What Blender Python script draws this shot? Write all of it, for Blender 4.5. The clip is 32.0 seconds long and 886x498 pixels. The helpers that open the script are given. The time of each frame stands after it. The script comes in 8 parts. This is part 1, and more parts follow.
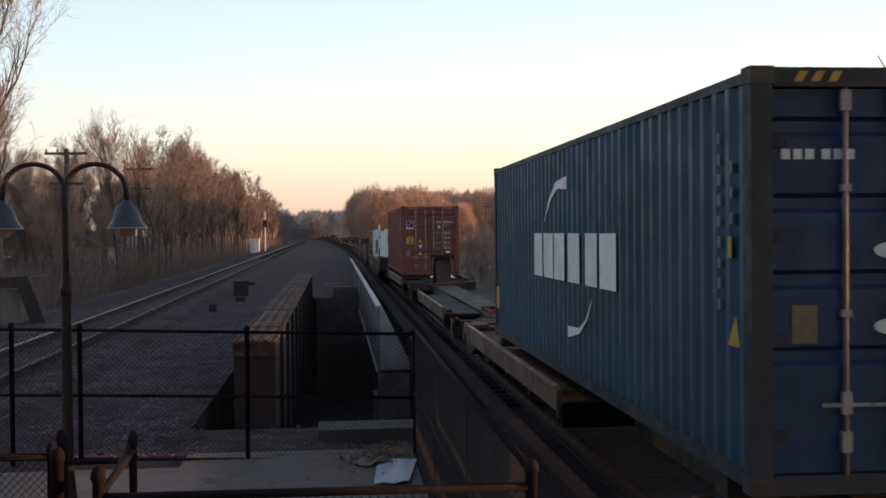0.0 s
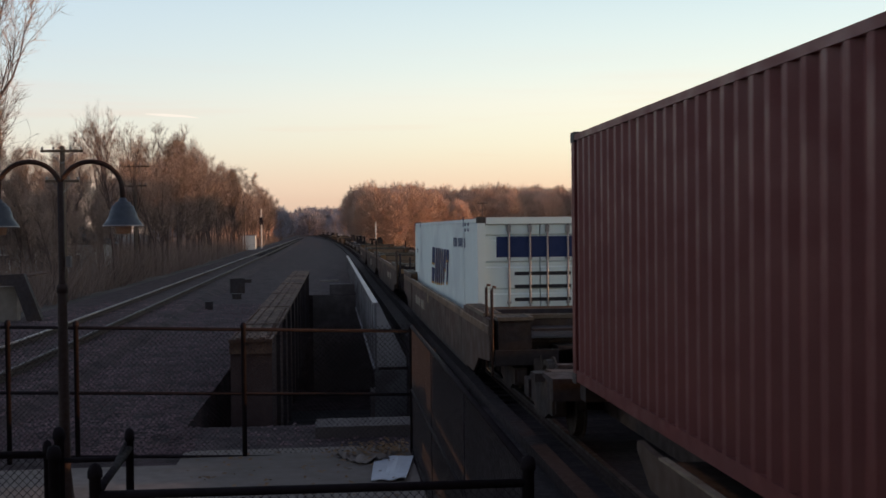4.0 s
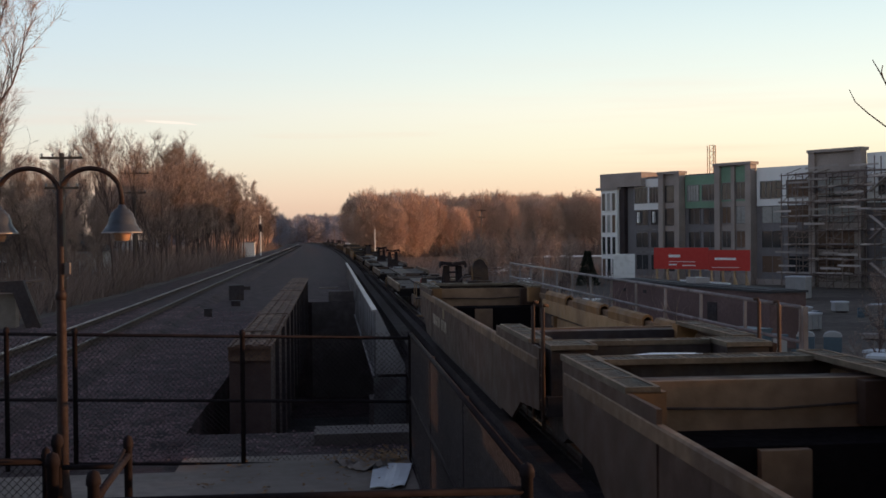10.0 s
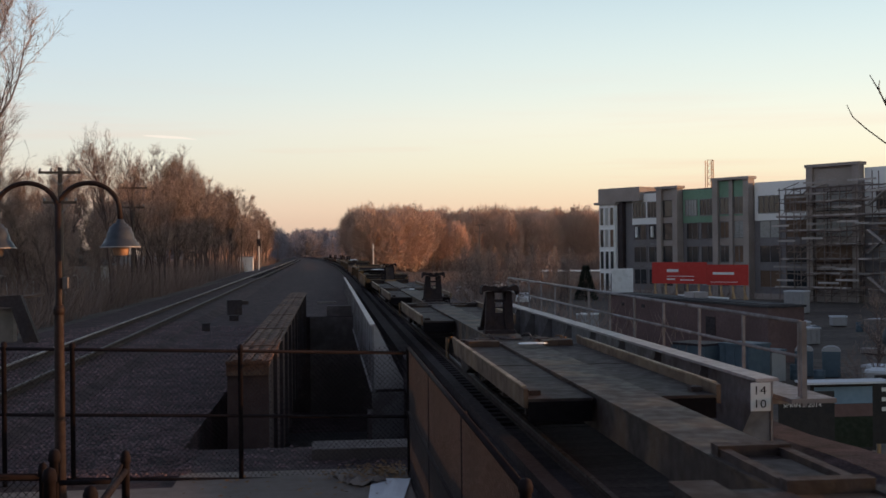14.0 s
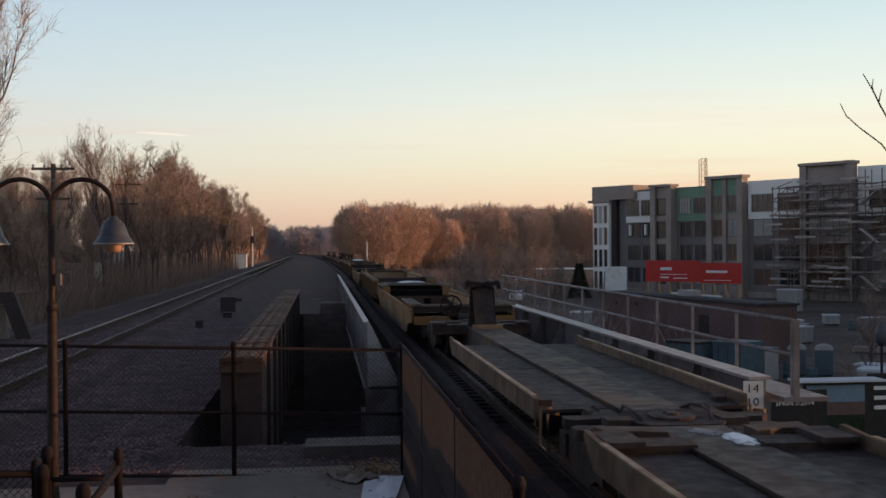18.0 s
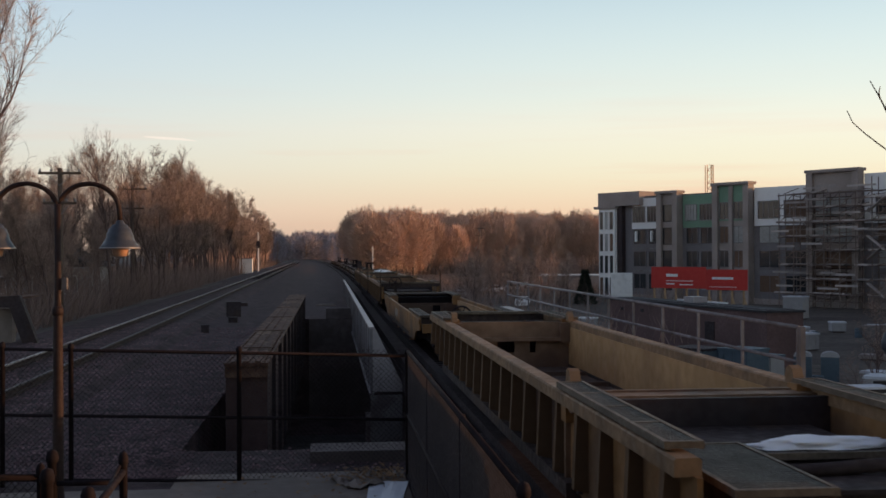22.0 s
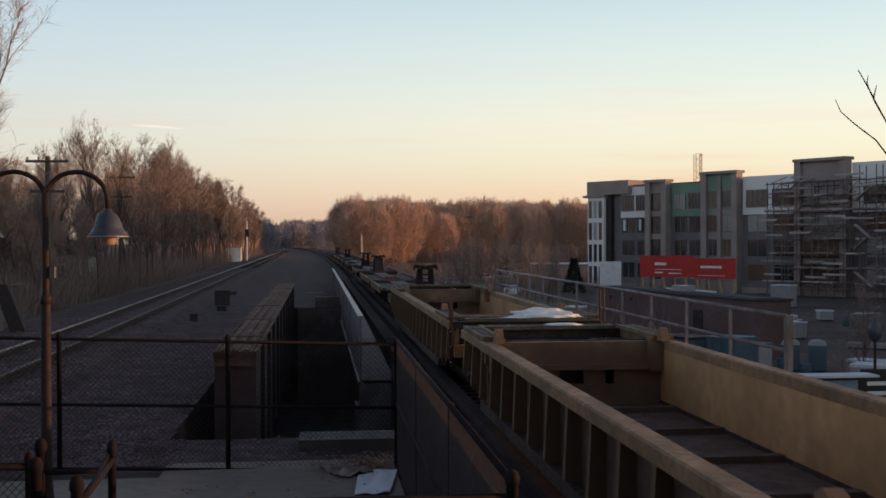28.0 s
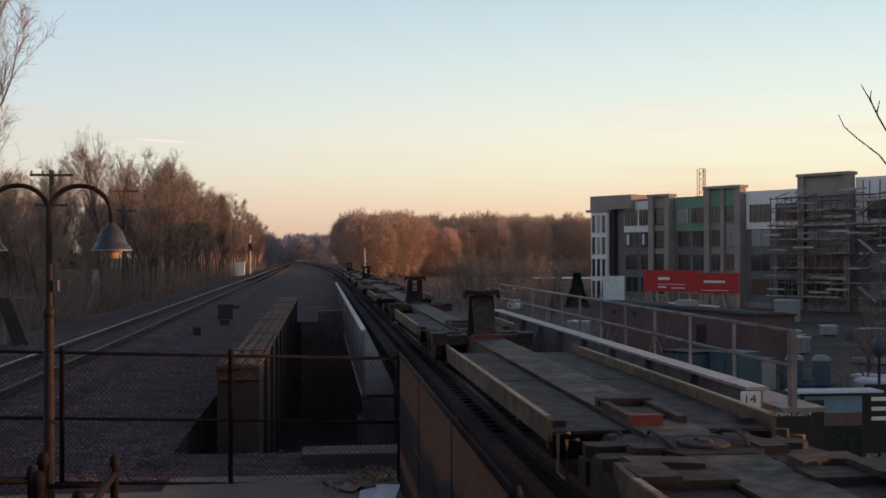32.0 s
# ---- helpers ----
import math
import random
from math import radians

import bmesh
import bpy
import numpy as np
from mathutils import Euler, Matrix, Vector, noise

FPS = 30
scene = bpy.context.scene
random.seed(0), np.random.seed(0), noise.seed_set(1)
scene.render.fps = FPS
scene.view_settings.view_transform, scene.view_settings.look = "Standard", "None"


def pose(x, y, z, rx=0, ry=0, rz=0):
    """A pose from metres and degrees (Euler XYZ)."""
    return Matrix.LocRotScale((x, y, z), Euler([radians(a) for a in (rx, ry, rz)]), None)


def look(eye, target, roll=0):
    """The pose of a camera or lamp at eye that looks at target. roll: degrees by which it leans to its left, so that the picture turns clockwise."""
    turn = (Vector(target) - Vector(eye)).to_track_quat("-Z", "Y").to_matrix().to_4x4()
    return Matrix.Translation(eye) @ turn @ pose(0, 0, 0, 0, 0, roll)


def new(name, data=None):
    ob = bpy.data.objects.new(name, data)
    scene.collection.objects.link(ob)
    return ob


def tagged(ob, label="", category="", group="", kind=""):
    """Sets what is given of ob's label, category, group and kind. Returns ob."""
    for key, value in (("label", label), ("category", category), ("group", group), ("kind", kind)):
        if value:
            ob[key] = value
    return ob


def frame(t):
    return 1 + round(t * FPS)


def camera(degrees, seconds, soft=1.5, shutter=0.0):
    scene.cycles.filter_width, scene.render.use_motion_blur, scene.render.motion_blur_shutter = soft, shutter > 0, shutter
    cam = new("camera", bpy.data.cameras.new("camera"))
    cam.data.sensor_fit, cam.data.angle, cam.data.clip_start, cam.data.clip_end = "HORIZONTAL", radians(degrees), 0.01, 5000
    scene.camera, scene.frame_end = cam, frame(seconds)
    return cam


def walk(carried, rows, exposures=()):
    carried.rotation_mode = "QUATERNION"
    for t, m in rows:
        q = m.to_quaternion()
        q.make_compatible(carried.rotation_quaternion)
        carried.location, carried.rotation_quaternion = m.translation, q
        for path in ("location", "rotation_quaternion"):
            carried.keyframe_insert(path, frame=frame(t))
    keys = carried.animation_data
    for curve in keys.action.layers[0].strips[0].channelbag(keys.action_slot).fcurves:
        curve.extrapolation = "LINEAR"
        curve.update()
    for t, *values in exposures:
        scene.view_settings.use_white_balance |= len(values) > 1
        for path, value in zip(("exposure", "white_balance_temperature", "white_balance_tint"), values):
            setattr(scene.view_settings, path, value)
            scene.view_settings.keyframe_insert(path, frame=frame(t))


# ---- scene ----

cam = camera(43.0, 32.0, soft=1.6, shutter=0.12)
EYE = (0.0, 0.0, 2.85)
# seconds, heading to the right of the track, pitch, roll (degrees)
TURNS = [
    (0.0, 5.455, -0.868, 0.515), (0.5, 5.422, -0.813, 0.631), (1.0, 5.440, -0.748, 0.699), (1.5, 5.513, -0.753, 0.748),
    (2.0, 5.486, -0.804, 0.638), (2.5, 5.517, -0.779, 0.504), (3.0, 5.592, -0.762, 0.615), (3.5, 5.597, -0.888, 0.671),
    (5.5, 5.818, -1.186, 0.341), (6.0, 5.826, -1.205, 0.427), (6.5, 5.734, -1.229, 0.407), (7.0, 5.810, -1.349, 0.456),
    (7.5, 5.903, -1.280, 0.389), (8.0, 5.945, -1.148, 0.390), (8.5, 5.905, -0.873, 0.406), (9.0, 5.860, -0.864, 0.470),
    (9.5, 5.808, -0.711, 0.546), (10.0, 5.678, -0.661, 0.558), (10.5, 5.530, -0.649, 0.504), (11.0, 5.489, -0.545, 0.490),
    (11.5, 5.440, -0.567, 0.395), (12.0, 5.404, -0.567, 0.387), (12.5, 5.551, -0.392, 0.522), (13.0, 5.654, -0.207, 0.531),
    (13.5, 5.771, -0.071, 0.470), (14.0, 5.774, 0.080, 0.561), (14.5, 5.784, 0.017, 0.646), (16.5, 6.191, 0.142, 0.312),
    (17.0, 6.141, 0.057, 0.239), (17.5, 6.121, -0.004, 0.395), (18.0, 6.090, -0.048, 0.398), (18.5, 6.079, 0.059, 0.266),
    (19.0, 5.979, 0.139, 0.204), (19.5, 6.018, 0.128, 0.237), (20.0, 6.209, 0.245, 0.229), (20.5, 6.249, 0.334, 0.182),
    (21.0, 6.106, 0.399, 0.136), (21.5, 5.910, 0.314, 0.228), (22.0, 5.801, 0.238, 0.187), (22.5, 5.810, 0.190, 0.139),
    (23.0, 5.847, 0.194, 0.099), (23.5, 5.930, 0.233, 0.007), (24.0, 5.951, 0.221, 0.098), (24.5, 5.836, 0.155, 0.109),
    (25.0, 5.769, 0.018, -0.032), (25.5, 5.765, -0.110, 0.112), (27.5, 6.222, -0.338, 0.121), (28.0, 6.357, -0.342, 0.162),
    (28.5, 6.523, -0.320, 0.019), (29.0, 6.436, -0.272, 0.058), (29.5, 6.400, -0.229, -0.019), (30.0, 6.378, -0.147, 0.082),
    (30.5, 6.380, -0.051, 0.211), (31.0, 6.379, 0.055, 0.151), (31.5, 6.274, 0.173, 0.111), (32.0, 6.194, 0.385, 0.070),
]


def aim(yaw, pitch, roll):
    y, p = radians(yaw), radians(pitch)
    way = Vector((math.sin(y) * math.cos(p), math.cos(y) * math.cos(p), math.sin(p)))
    return look(EYE, Vector(EYE) + way * 10, -roll)


EXPOSURES = [(0.0, 0.12, 6350, 7), (1.0, -0.16, 6320, 6), (2.0, -0.2, 6400, 8), (3.5, -0.18, 6420, 9), (5.5, -0.14, 6430, 9), (9.0, -0.13, 6430, 9), (13.0, -0.2, 6430, 9), (20.0, -0.27, 6430, 9), (32.0, -0.27, 6430, 9)]
walk(cam, [(t, aim(a, b, c)) for t, a, b, c in TURNS], EXPOSURES)

# ---- light ----
SUN_EL, SUN_AZ = 5.0, 92.0      # the sun stands low to the right, beyond the new apartments (azimuth from the track, clockwise)
e, a = radians(SUN_EL), radians(SUN_AZ)
sun_from = Vector((math.sin(a) * math.cos(e), math.cos(a) * math.cos(e), math.sin(e)))
world = bpy.data.worlds.new("world")
scene.world = world
world.use_nodes = True
wn, wl = world.node_tree.nodes, world.node_tree.links
wn.clear()
sky = wn.new("ShaderNodeTexSky")
sky.sky_type, sky.sun_disc = "NISHITA", False
sky.sun_elevation, sky.sun_rotation = e, a
sky.altitude, sky.air_density, sky.dust_density, sky.ozone_density = 50, 1.0, 2.0, 2.0
# the evening haze: peach along the horizon, pale blue above, deep blue overhead, paler towards the sun
tc = wn.new("ShaderNodeTexCoord")
sep = wn.new("ShaderNodeSeparateXYZ")
wl.new(tc.outputs["Generated"], sep.inputs[0])


def sky_ramp(stops):
    r = wn.new("ShaderNodeValToRGB")
    r.color_ramp.interpolation = "B_SPLINE"
    while len(r.color_ramp.elements) < len(stops):
        r.color_ramp.elements.new(0.5)
    for el, (pos, col) in zip(r.color_ramp.elements, stops):
        el.position, el.color = pos, (*col, 1)
    wl.new(sep.outputs["Z"], r.inputs[0])
    return r.outputs[0]


warm = sky_ramp(((0.0, (0.80, 0.52, 0.36)), (0.035, (1.00, 0.68, 0.48)), (0.075, (1.12, 0.92, 0.67)), (0.14, (0.90, 0.94, 0.83)), (0.24, (0.56, 0.72, 0.80)), (0.45, (0.22, 0.235, 0.32)), (1.0, (0.062, 0.062, 0.098))))
cool = sky_ramp(((0.0, (0.58, 0.47, 0.44)), (0.035, (0.72, 0.57, 0.52)), (0.09, (0.70, 0.68, 0.68)), (0.16, (0.56, 0.66, 0.75)), (0.30, (0.51, 0.58, 0.75)), (0.5, (0.25, 0.25, 0.35)), (1.0, (0.062, 0.062, 0.098))))
dot = wn.new("ShaderNodeVectorMath")
dot.operation = "DOT_PRODUCT"
dot.inputs[1].default_value = (math.sin(a), math.cos(a), 0)
wl.new(tc.outputs["Generated"], dot.inputs[0])
toward = wn.new("ShaderNodeMapRange")
toward.interpolation_type = "SMOOTHSTEP"
toward.inputs["From Min"].default_value, toward.inputs["From Max"].default_value = -0.75, 0.35
wl.new(dot.outputs["Value"], toward.inputs["Value"])
scaled = wn.new("ShaderNodeMix")
scaled.data_type = "RGBA"
wl.new(toward.outputs[0], scaled.inputs[0])
wl.new(cool, scaled.inputs[6])
wl.new(warm, scaled.inputs[7])
# faint rosy bands of cloud low over the horizon
flat = wn.new("ShaderNodeMapping")
flat.inputs["Scale"].default_value = (1.6, 1.6, 34.0)
wl.new(tc.outputs["Generated"], flat.inputs[0])
band = wn.new("ShaderNodeTexNoise")
band.inputs["Scale"].default_value, band.inputs["Detail"].default_value = 1.7, 4.0
wl.new(flat.outputs[0], band.inputs["Vector"])
soft = wn.new("ShaderNodeMapRange")
soft.inputs["From Min"].default_value, soft.inputs["From Max"].default_value = 0.50, 0.72
soft.inputs["To Max"].default_value = 0.45
wl.new(band.outputs[0], soft.inputs["Value"])
low = wn.new("ShaderNodeMapRange")
low.inputs["From Min"].default_value, low.inputs["From Max"].default_value = 0.16, 0.05
wl.new(sep.outputs["Z"], low.inputs["Value"])
cover = wn.new("ShaderNodeMath")
cover.operation = "MULTIPLY"
wl.new(soft.outputs[0], cover.inputs[0])
wl.new(low.outputs[0], cover.inputs[1])
clouded = wn.new("ShaderNodeMix")
clouded.data_type = "RGBA"
wl.new(cover.outputs[0], clouded.inputs[0])
wl.new(scaled.outputs[2], clouded.inputs[6])
clouded.inputs[7].default_value = (0.95, 0.50, 0.38, 1)
thin = wn.new("ShaderNodeVectorMath")
thin.operation = "SCALE"
thin.inputs["Scale"].default_value = 0.10
wl.new(sky.outputs[0], thin.inputs[0])
both = wn.new("ShaderNodeVectorMath")
wl.new(clouded.outputs[2], both.inputs[0])
wl.new(thin.outputs[0], both.inputs[1])
bg = wn.new("ShaderNodeBackground")
bg.inputs[1].default_value = 1.0
wo = wn.new("ShaderNodeOutputWorld")
wl.new(both.outputs[0], bg.inputs[0])
wl.new(bg.outputs[0], wo.inputs[0])
sun = new("sun", bpy.data.lights.new("sun", "SUN"))
sun.data.energy, sun.data.angle, sun.data.color = 4.2, radians(0.6), (1.0, 0.50, 0.24)
sun.matrix_world = look(sun_from * 100, (0, 0, 0))

# ---- materials ----
def mat(name, col, rough=0.8, metal=0.0, var=0.25, scale=3.0, bump=0.0, bscale=40.0, stain=None, stain_amt=0.5, per=0.0, spec=0.3):
    """Two scales of colour change, an optional stain colour in patches, fine relief; per: change from object to object."""
    m = bpy.data.materials.new(name)
    m.use_nodes = True
    n, l = m.node_tree.nodes, m.node_tree.links
    b = n["Principled BSDF"]
    b.inputs["Roughness"].default_value, b.inputs["Metallic"].default_value = rough, metal
    b.inputs["Specular IOR Level"].default_value = spec
    tc = n.new("ShaderNodeTexCoord")

    def noise_at(s, detail=5.0):
        t = n.new("ShaderNodeTexNoise")
        t.inputs["Scale"].default_value, t.inputs["Detail"].default_value = s, detail
        l.new(tc.outputs["Object"], t.inputs["Vector"])
        return t

    def ramp(src, lo, hi, a=0.35, z=0.65):
        r = n.new("ShaderNodeMapRange")
        r.inputs["From Min"].default_value, r.inputs["From Max"].default_value = a, z
        r.inputs["To Min"].default_value, r.inputs["To Max"].default_value = lo, hi
        l.new(src, r.inputs["Value"])
        return r.outputs[0]

    def mix(fac, a, c, kind="MIX"):
        x = n.new("ShaderNodeMix")
        x.data_type, x.blend_type = "RGBA", kind
        for sock, val in ((0, fac), (6, a), (7, c)):
            if isinstance(val, (int, float)):
                x.inputs[sock].default_value = val
            elif isinstance(val, tuple):
                x.inputs[sock].default_value = (*val, 1)
            else:
                l.new(val, x.inputs[sock])
        return x.outputs[2]

    big, fine = noise_at(scale * 0.3), noise_at(scale * 4)
    dark = tuple(c * (1 - var) for c in col)
    light = tuple(min(1, c * (1 + var)) for c in col)
    c = mix(ramp(big.outputs[0], 0, 1), dark, light)
    c = mix(ramp(fine.outputs[0], 0, 0.5), c, tuple(x * (1 - var * 1.2) for x in col))
    if stain:
        st = noise_at(scale * 0.8, 8)
        c = mix(ramp(st.outputs[0], 0, stain_amt, 0.5, 0.62), c, stain)
    if per:
        oi = n.new("ShaderNodeObjectInfo")
        h = n.new("ShaderNodeHueSaturation")
        l.new(ramp(oi.outputs["Random"], 1 - per, 1 + per, 0, 1), h.inputs["Value"])
        l.new(c, h.inputs["Color"])
        c = h.outputs[0]
    l.new(c, b.inputs["Base Color"])
    l.new(ramp(fine.outputs[0], max(0, rough - 0.12), min(1, rough + 0.12)), b.inputs["Roughness"])
    if bump:
        bn = noise_at(bscale, 6)
        bp = n.new("ShaderNodeBump")
        bp.inputs["Strength"].default_value, bp.inputs["Distance"].default_value = bump, 0.02
        l.new(bn.outputs[0], bp.inputs["Height"])
        l.new(bp.outputs[0], b.inputs["Normal"])
    return m


M = {}
M["ballast"] = mat("ballast", (0.064, 0.041, 0.043), 0.95, var=0.6, scale=6.0, bump=1.0, bscale=18, stain=(0.040, 0.026, 0.028), stain_amt=0.7)
M["stone"] = mat("stone", (0.165, 0.110, 0.114), 0.9, var=0.4, scale=3, per=0.6)
M["earth"] = mat("earth", (0.095, 0.078, 0.066), 0.95, var=0.4, scale=0.4, bump=0.8, bscale=6, stain=(0.05, 0.042, 0.034))
M["concrete"] = mat("concrete", (0.215, 0.18, 0.155), 0.9, var=0.18, scale=1.2, bump=0.3, bscale=40, stain=(0.14, 0.12, 0.10), stain_amt=0.5)
M["old_concrete"] = mat("old_concrete", (0.135, 0.112, 0.106), 0.92, var=0.3, scale=1.0, bump=0.4, bscale=30, stain=(0.085, 0.07, 0.066), stain_amt=0.7)
# pale and dark heads: the shine of a single rail is put into colour
M["rail"] = mat("rail", (0.48, 0.44, 0.42), 0.36, 1.0, var=0.15, scale=2)
M["rail_dull"] = mat("rail_dull", (0.085, 0.07, 0.066), 0.5, 0.8, var=0.2, scale=2)
M["rail_side"] = mat("rail_side", (0.055, 0.036, 0.030), 0.8, 0.2, var=0.3, scale=4)
M["tie"] = mat("tie", (0.036, 0.027, 0.028), 0.92, var=0.4, scale=4, bump=0.5, bscale=30, per=0.3)
M["silver"] = mat("silver", (0.40, 0.37, 0.365), 0.5, 0.35, var=0.1, scale=1.5, bump=0.1, stain=(0.22, 0.20, 0.19), stain_amt=0.4)
M["silver_dark"] = mat("silver_dark", (0.23, 0.215, 0.22), 0.6, 0.3, var=0.2, scale=1.5, stain=(0.10, 0.08, 0.07), stain_amt=0.6)
M["rust_girder"] = mat("rust_girder", (0.10, 0.055, 0.038), 0.85, 0.2, var=0.35, scale=2.0, bump=0.4, bscale=30, stain=(0.24, 0.15, 0.11), stain_amt=0.5)
M["black_steel"] = mat("black_steel", (0.050, 0.039, 0.042), 0.75, 0.2, var=0.3, scale=2, stain=(0.05, 0.03, 0.02), stain_amt=0.4)
M["hitch_black"] = mat("hitch_black", (0.030, 0.023, 0.026), 0.8, 0.1, var=0.3, scale=3, stain=(0.05, 0.03, 0.022), stain_amt=0.4, spec=0.15)
# shade of hollow car ends and platform undersides, put into a near-black
M["shade_black"] = mat("shade_black", (0.012, 0.010, 0.011), 0.95, var=0.3, scale=3, spec=0.02)
M["fence_black"] = mat("fence_black", (0.022, 0.017, 0.019), 0.85, 0.0, var=0.2, scale=5, spec=0.08)
M["lamp_iron"] = mat("lamp_iron", (0.034, 0.020, 0.017), 0.72, 0.0, var=0.2, scale=5, spec=0.25)
M["lamp_shade"] = mat("lamp_shade", (0.050, 0.058, 0.072), 0.5, 0.1, var=0.15, scale=5, spec=0.5)
# orange of the sun on the globes put into the glass colour
M["lamp_glass"] = mat("lamp_glass", (0.56, 0.33, 0.21), 0.25, 0.0, var=0.1, scale=8, spec=0.5)
M["ttx_yellow"] = mat("ttx_yellow", (0.235, 0.122, 0.046), 0.7, 0.0, var=0.25, scale=1.0, bump=0.2, bscale=25, stain=(0.09, 0.055, 0.036), stain_amt=0.7)
# paler copy of the car yellow: skylight on the inner wall coloured in
M["wall_yellow_lit"] = mat("wall_yellow_lit", (0.45, 0.275, 0.125), 0.7, 0.0, var=0.25, scale=1.0, bump=0.2, bscale=25, stain=(0.27, 0.15, 0.075), stain_amt=0.5)
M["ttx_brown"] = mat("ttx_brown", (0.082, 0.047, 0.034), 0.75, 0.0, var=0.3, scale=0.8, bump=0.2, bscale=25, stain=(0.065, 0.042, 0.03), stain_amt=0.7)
M["end_brown"] = mat("end_brown", (0.188, 0.117, 0.073), 0.75, 0.0, var=0.3, scale=1.0, bump=0.2, bscale=25, stain=(0.10, 0.06, 0.045), stain_amt=0.7)
# inner rails and chord tops paler too, with the light on them put in
M["rail_yellow_lit"] = mat("rail_yellow_lit", (0.40, 0.245, 0.125), 0.7, 0.0, var=0.25, scale=1.0, bump=0.2, bscale=25, stain=(0.20, 0.12, 0.07), stain_amt=0.6)
M["chord_tan"] = mat("chord_tan", (0.17, 0.105, 0.064), 0.7, 0.0, var=0.3, scale=1.5, bump=0.2, bscale=25, stain=(0.09, 0.055, 0.04), stain_amt=0.6)
# edge rails: weathered top paler than the side, the light on it coloured in
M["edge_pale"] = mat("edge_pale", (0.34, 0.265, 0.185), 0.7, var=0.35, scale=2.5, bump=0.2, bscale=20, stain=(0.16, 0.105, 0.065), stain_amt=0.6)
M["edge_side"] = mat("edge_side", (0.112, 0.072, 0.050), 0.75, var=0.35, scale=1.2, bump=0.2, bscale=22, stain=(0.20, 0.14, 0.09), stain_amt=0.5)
M["rib_brown"] = mat("rib_brown", (0.165, 0.098, 0.052), 0.75, 0.0, var=0.3, scale=1.0, bump=0.2, bscale=25, stain=(0.08, 0.05, 0.034), stain_amt=0.7)
M["rust_dark"] = mat("rust_dark", (0.09, 0.055, 0.050), 0.9, 0.0, var=0.35, scale=1.2, bump=0.3, bscale=30, stain=(0.11, 0.06, 0.045), stain_amt=0.5)
M["car_dark"] = mat("car_dark", (0.05, 0.036, 0.034), 0.8, 0.1, var=0.4, scale=2, bump=0.3, bscale=20, stain=(0.08, 0.05, 0.03))
M["car_inside"] = mat("car_inside", (0.115, 0.078, 0.060), 0.85, 0.0, var=0.35, scale=1.2, stain=(0.06, 0.046, 0.04), stain_amt=0.7)
M["deck"] = mat("deck", (0.042, 0.030, 0.029), 0.8, 0.0, var=0.4, scale=1.4, bump=0.3, bscale=18, stain=(0.058, 0.045, 0.036), stain_amt=0.5)
M["sill_deck"] = mat("sill_deck", (0.050, 0.037, 0.033), 0.7, 0.0, spec=0.3, var=0.35, scale=1.2, bump=0.3, bscale=18, stain=(0.15, 0.095, 0.06), stain_amt=0.6)
M["grating"] = mat("grating", (0.15, 0.12, 0.09), 0.7, 0.3, var=0.3, scale=6)
M["tread_grey"] = mat("tread_grey", (0.075, 0.068, 0.058), 0.7, 0.2, var=0.4, scale=8, bump=0.5, bscale=60)
M["red_steel"] = mat("red_steel", (0.20, 0.045, 0.034), 0.7, 0.1, var=0.3, scale=3)
M["wheel"] = mat("wheel", (0.06, 0.045, 0.035), 0.7, 0.5, var=0.3, scale=3)
M["box_blue"] = mat("box_blue", (0.024, 0.074, 0.122), 0.55, 0.0, var=0.12, scale=0.7, bump=0.1, stain=(0.026, 0.052, 0.08), stain_amt=0.7, spec=0.4)
M["box_post"] = mat("box_post", (0.030, 0.036, 0.050), 0.65, 0.0, var=0.3, scale=1.5, stain=(0.05, 0.042, 0.036), stain_amt=0.5, spec=0.3)
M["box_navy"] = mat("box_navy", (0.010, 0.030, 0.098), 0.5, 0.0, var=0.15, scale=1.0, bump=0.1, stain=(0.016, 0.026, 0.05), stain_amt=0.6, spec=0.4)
M["label_tan"] = mat("label_tan", (0.20, 0.15, 0.085), 0.7, var=0.2, scale=5)
M["number_grey"] = mat("number_grey", (0.16, 0.21, 0.26), 0.7, var=0.15, scale=5)
M["stencil"] = mat("stencil", (0.42, 0.36, 0.34), 0.7, var=0.15, scale=8, stain=(0.2, 0.1, 0.09), stain_amt=0.5)
M["label_yellow"] = mat("label_yellow", (0.55, 0.33, 0.05), 0.6, var=0.12, scale=6)
M["box_red"] = mat("box_red", (0.165, 0.043, 0.037), 0.55, 0.0, var=0.14, scale=0.7, bump=0.1, stain=(0.15, 0.04, 0.034), stain_amt=0.6, spec=0.4)
M["box_white"] = mat("box_white", (0.72, 0.79, 0.75), 0.45, 0.0, var=0.05, scale=0.6, bump=0.05, stain=(0.52, 0.56, 0.56), stain_amt=0.5, spec=0.4)
M["box_frame"] = mat("box_frame", (0.07, 0.06, 0.055), 0.7, 0.1, var=0.35, scale=2)
M["galv"] = mat("galv", (0.26, 0.26, 0.26), 0.55, 0.4, var=0.15, scale=5)
M["white_paint"] = mat("white_paint", (0.74, 0.75, 0.74), 0.6, var=0.08, scale=2, stain=(0.5, 0.5, 0.48), stain_amt=0.4)
M["yellow_paint"] = mat("yellow_paint", (0.44, 0.29, 0.05), 0.6, var=0.12, scale=3)
M["navy_paint"] = mat("navy_paint", (0.014, 0.028, 0.10), 0.55, var=0.1, scale=2)
M["orange_paint"] = mat("orange_paint", (0.52, 0.26, 0.03), 0.55, var=0.1, scale=2)
M["black_paint"] = mat("black_paint", (0.02, 0.02, 0.022), 0.6, var=0.1, scale=2)
M["edge_tan"] = mat("edge_tan", (0.25, 0.155, 0.085), 0.7, var=0.3, scale=2.5, bump=0.2, bscale=20, stain=(0.13, 0.085, 0.05), stain_amt=0.6)
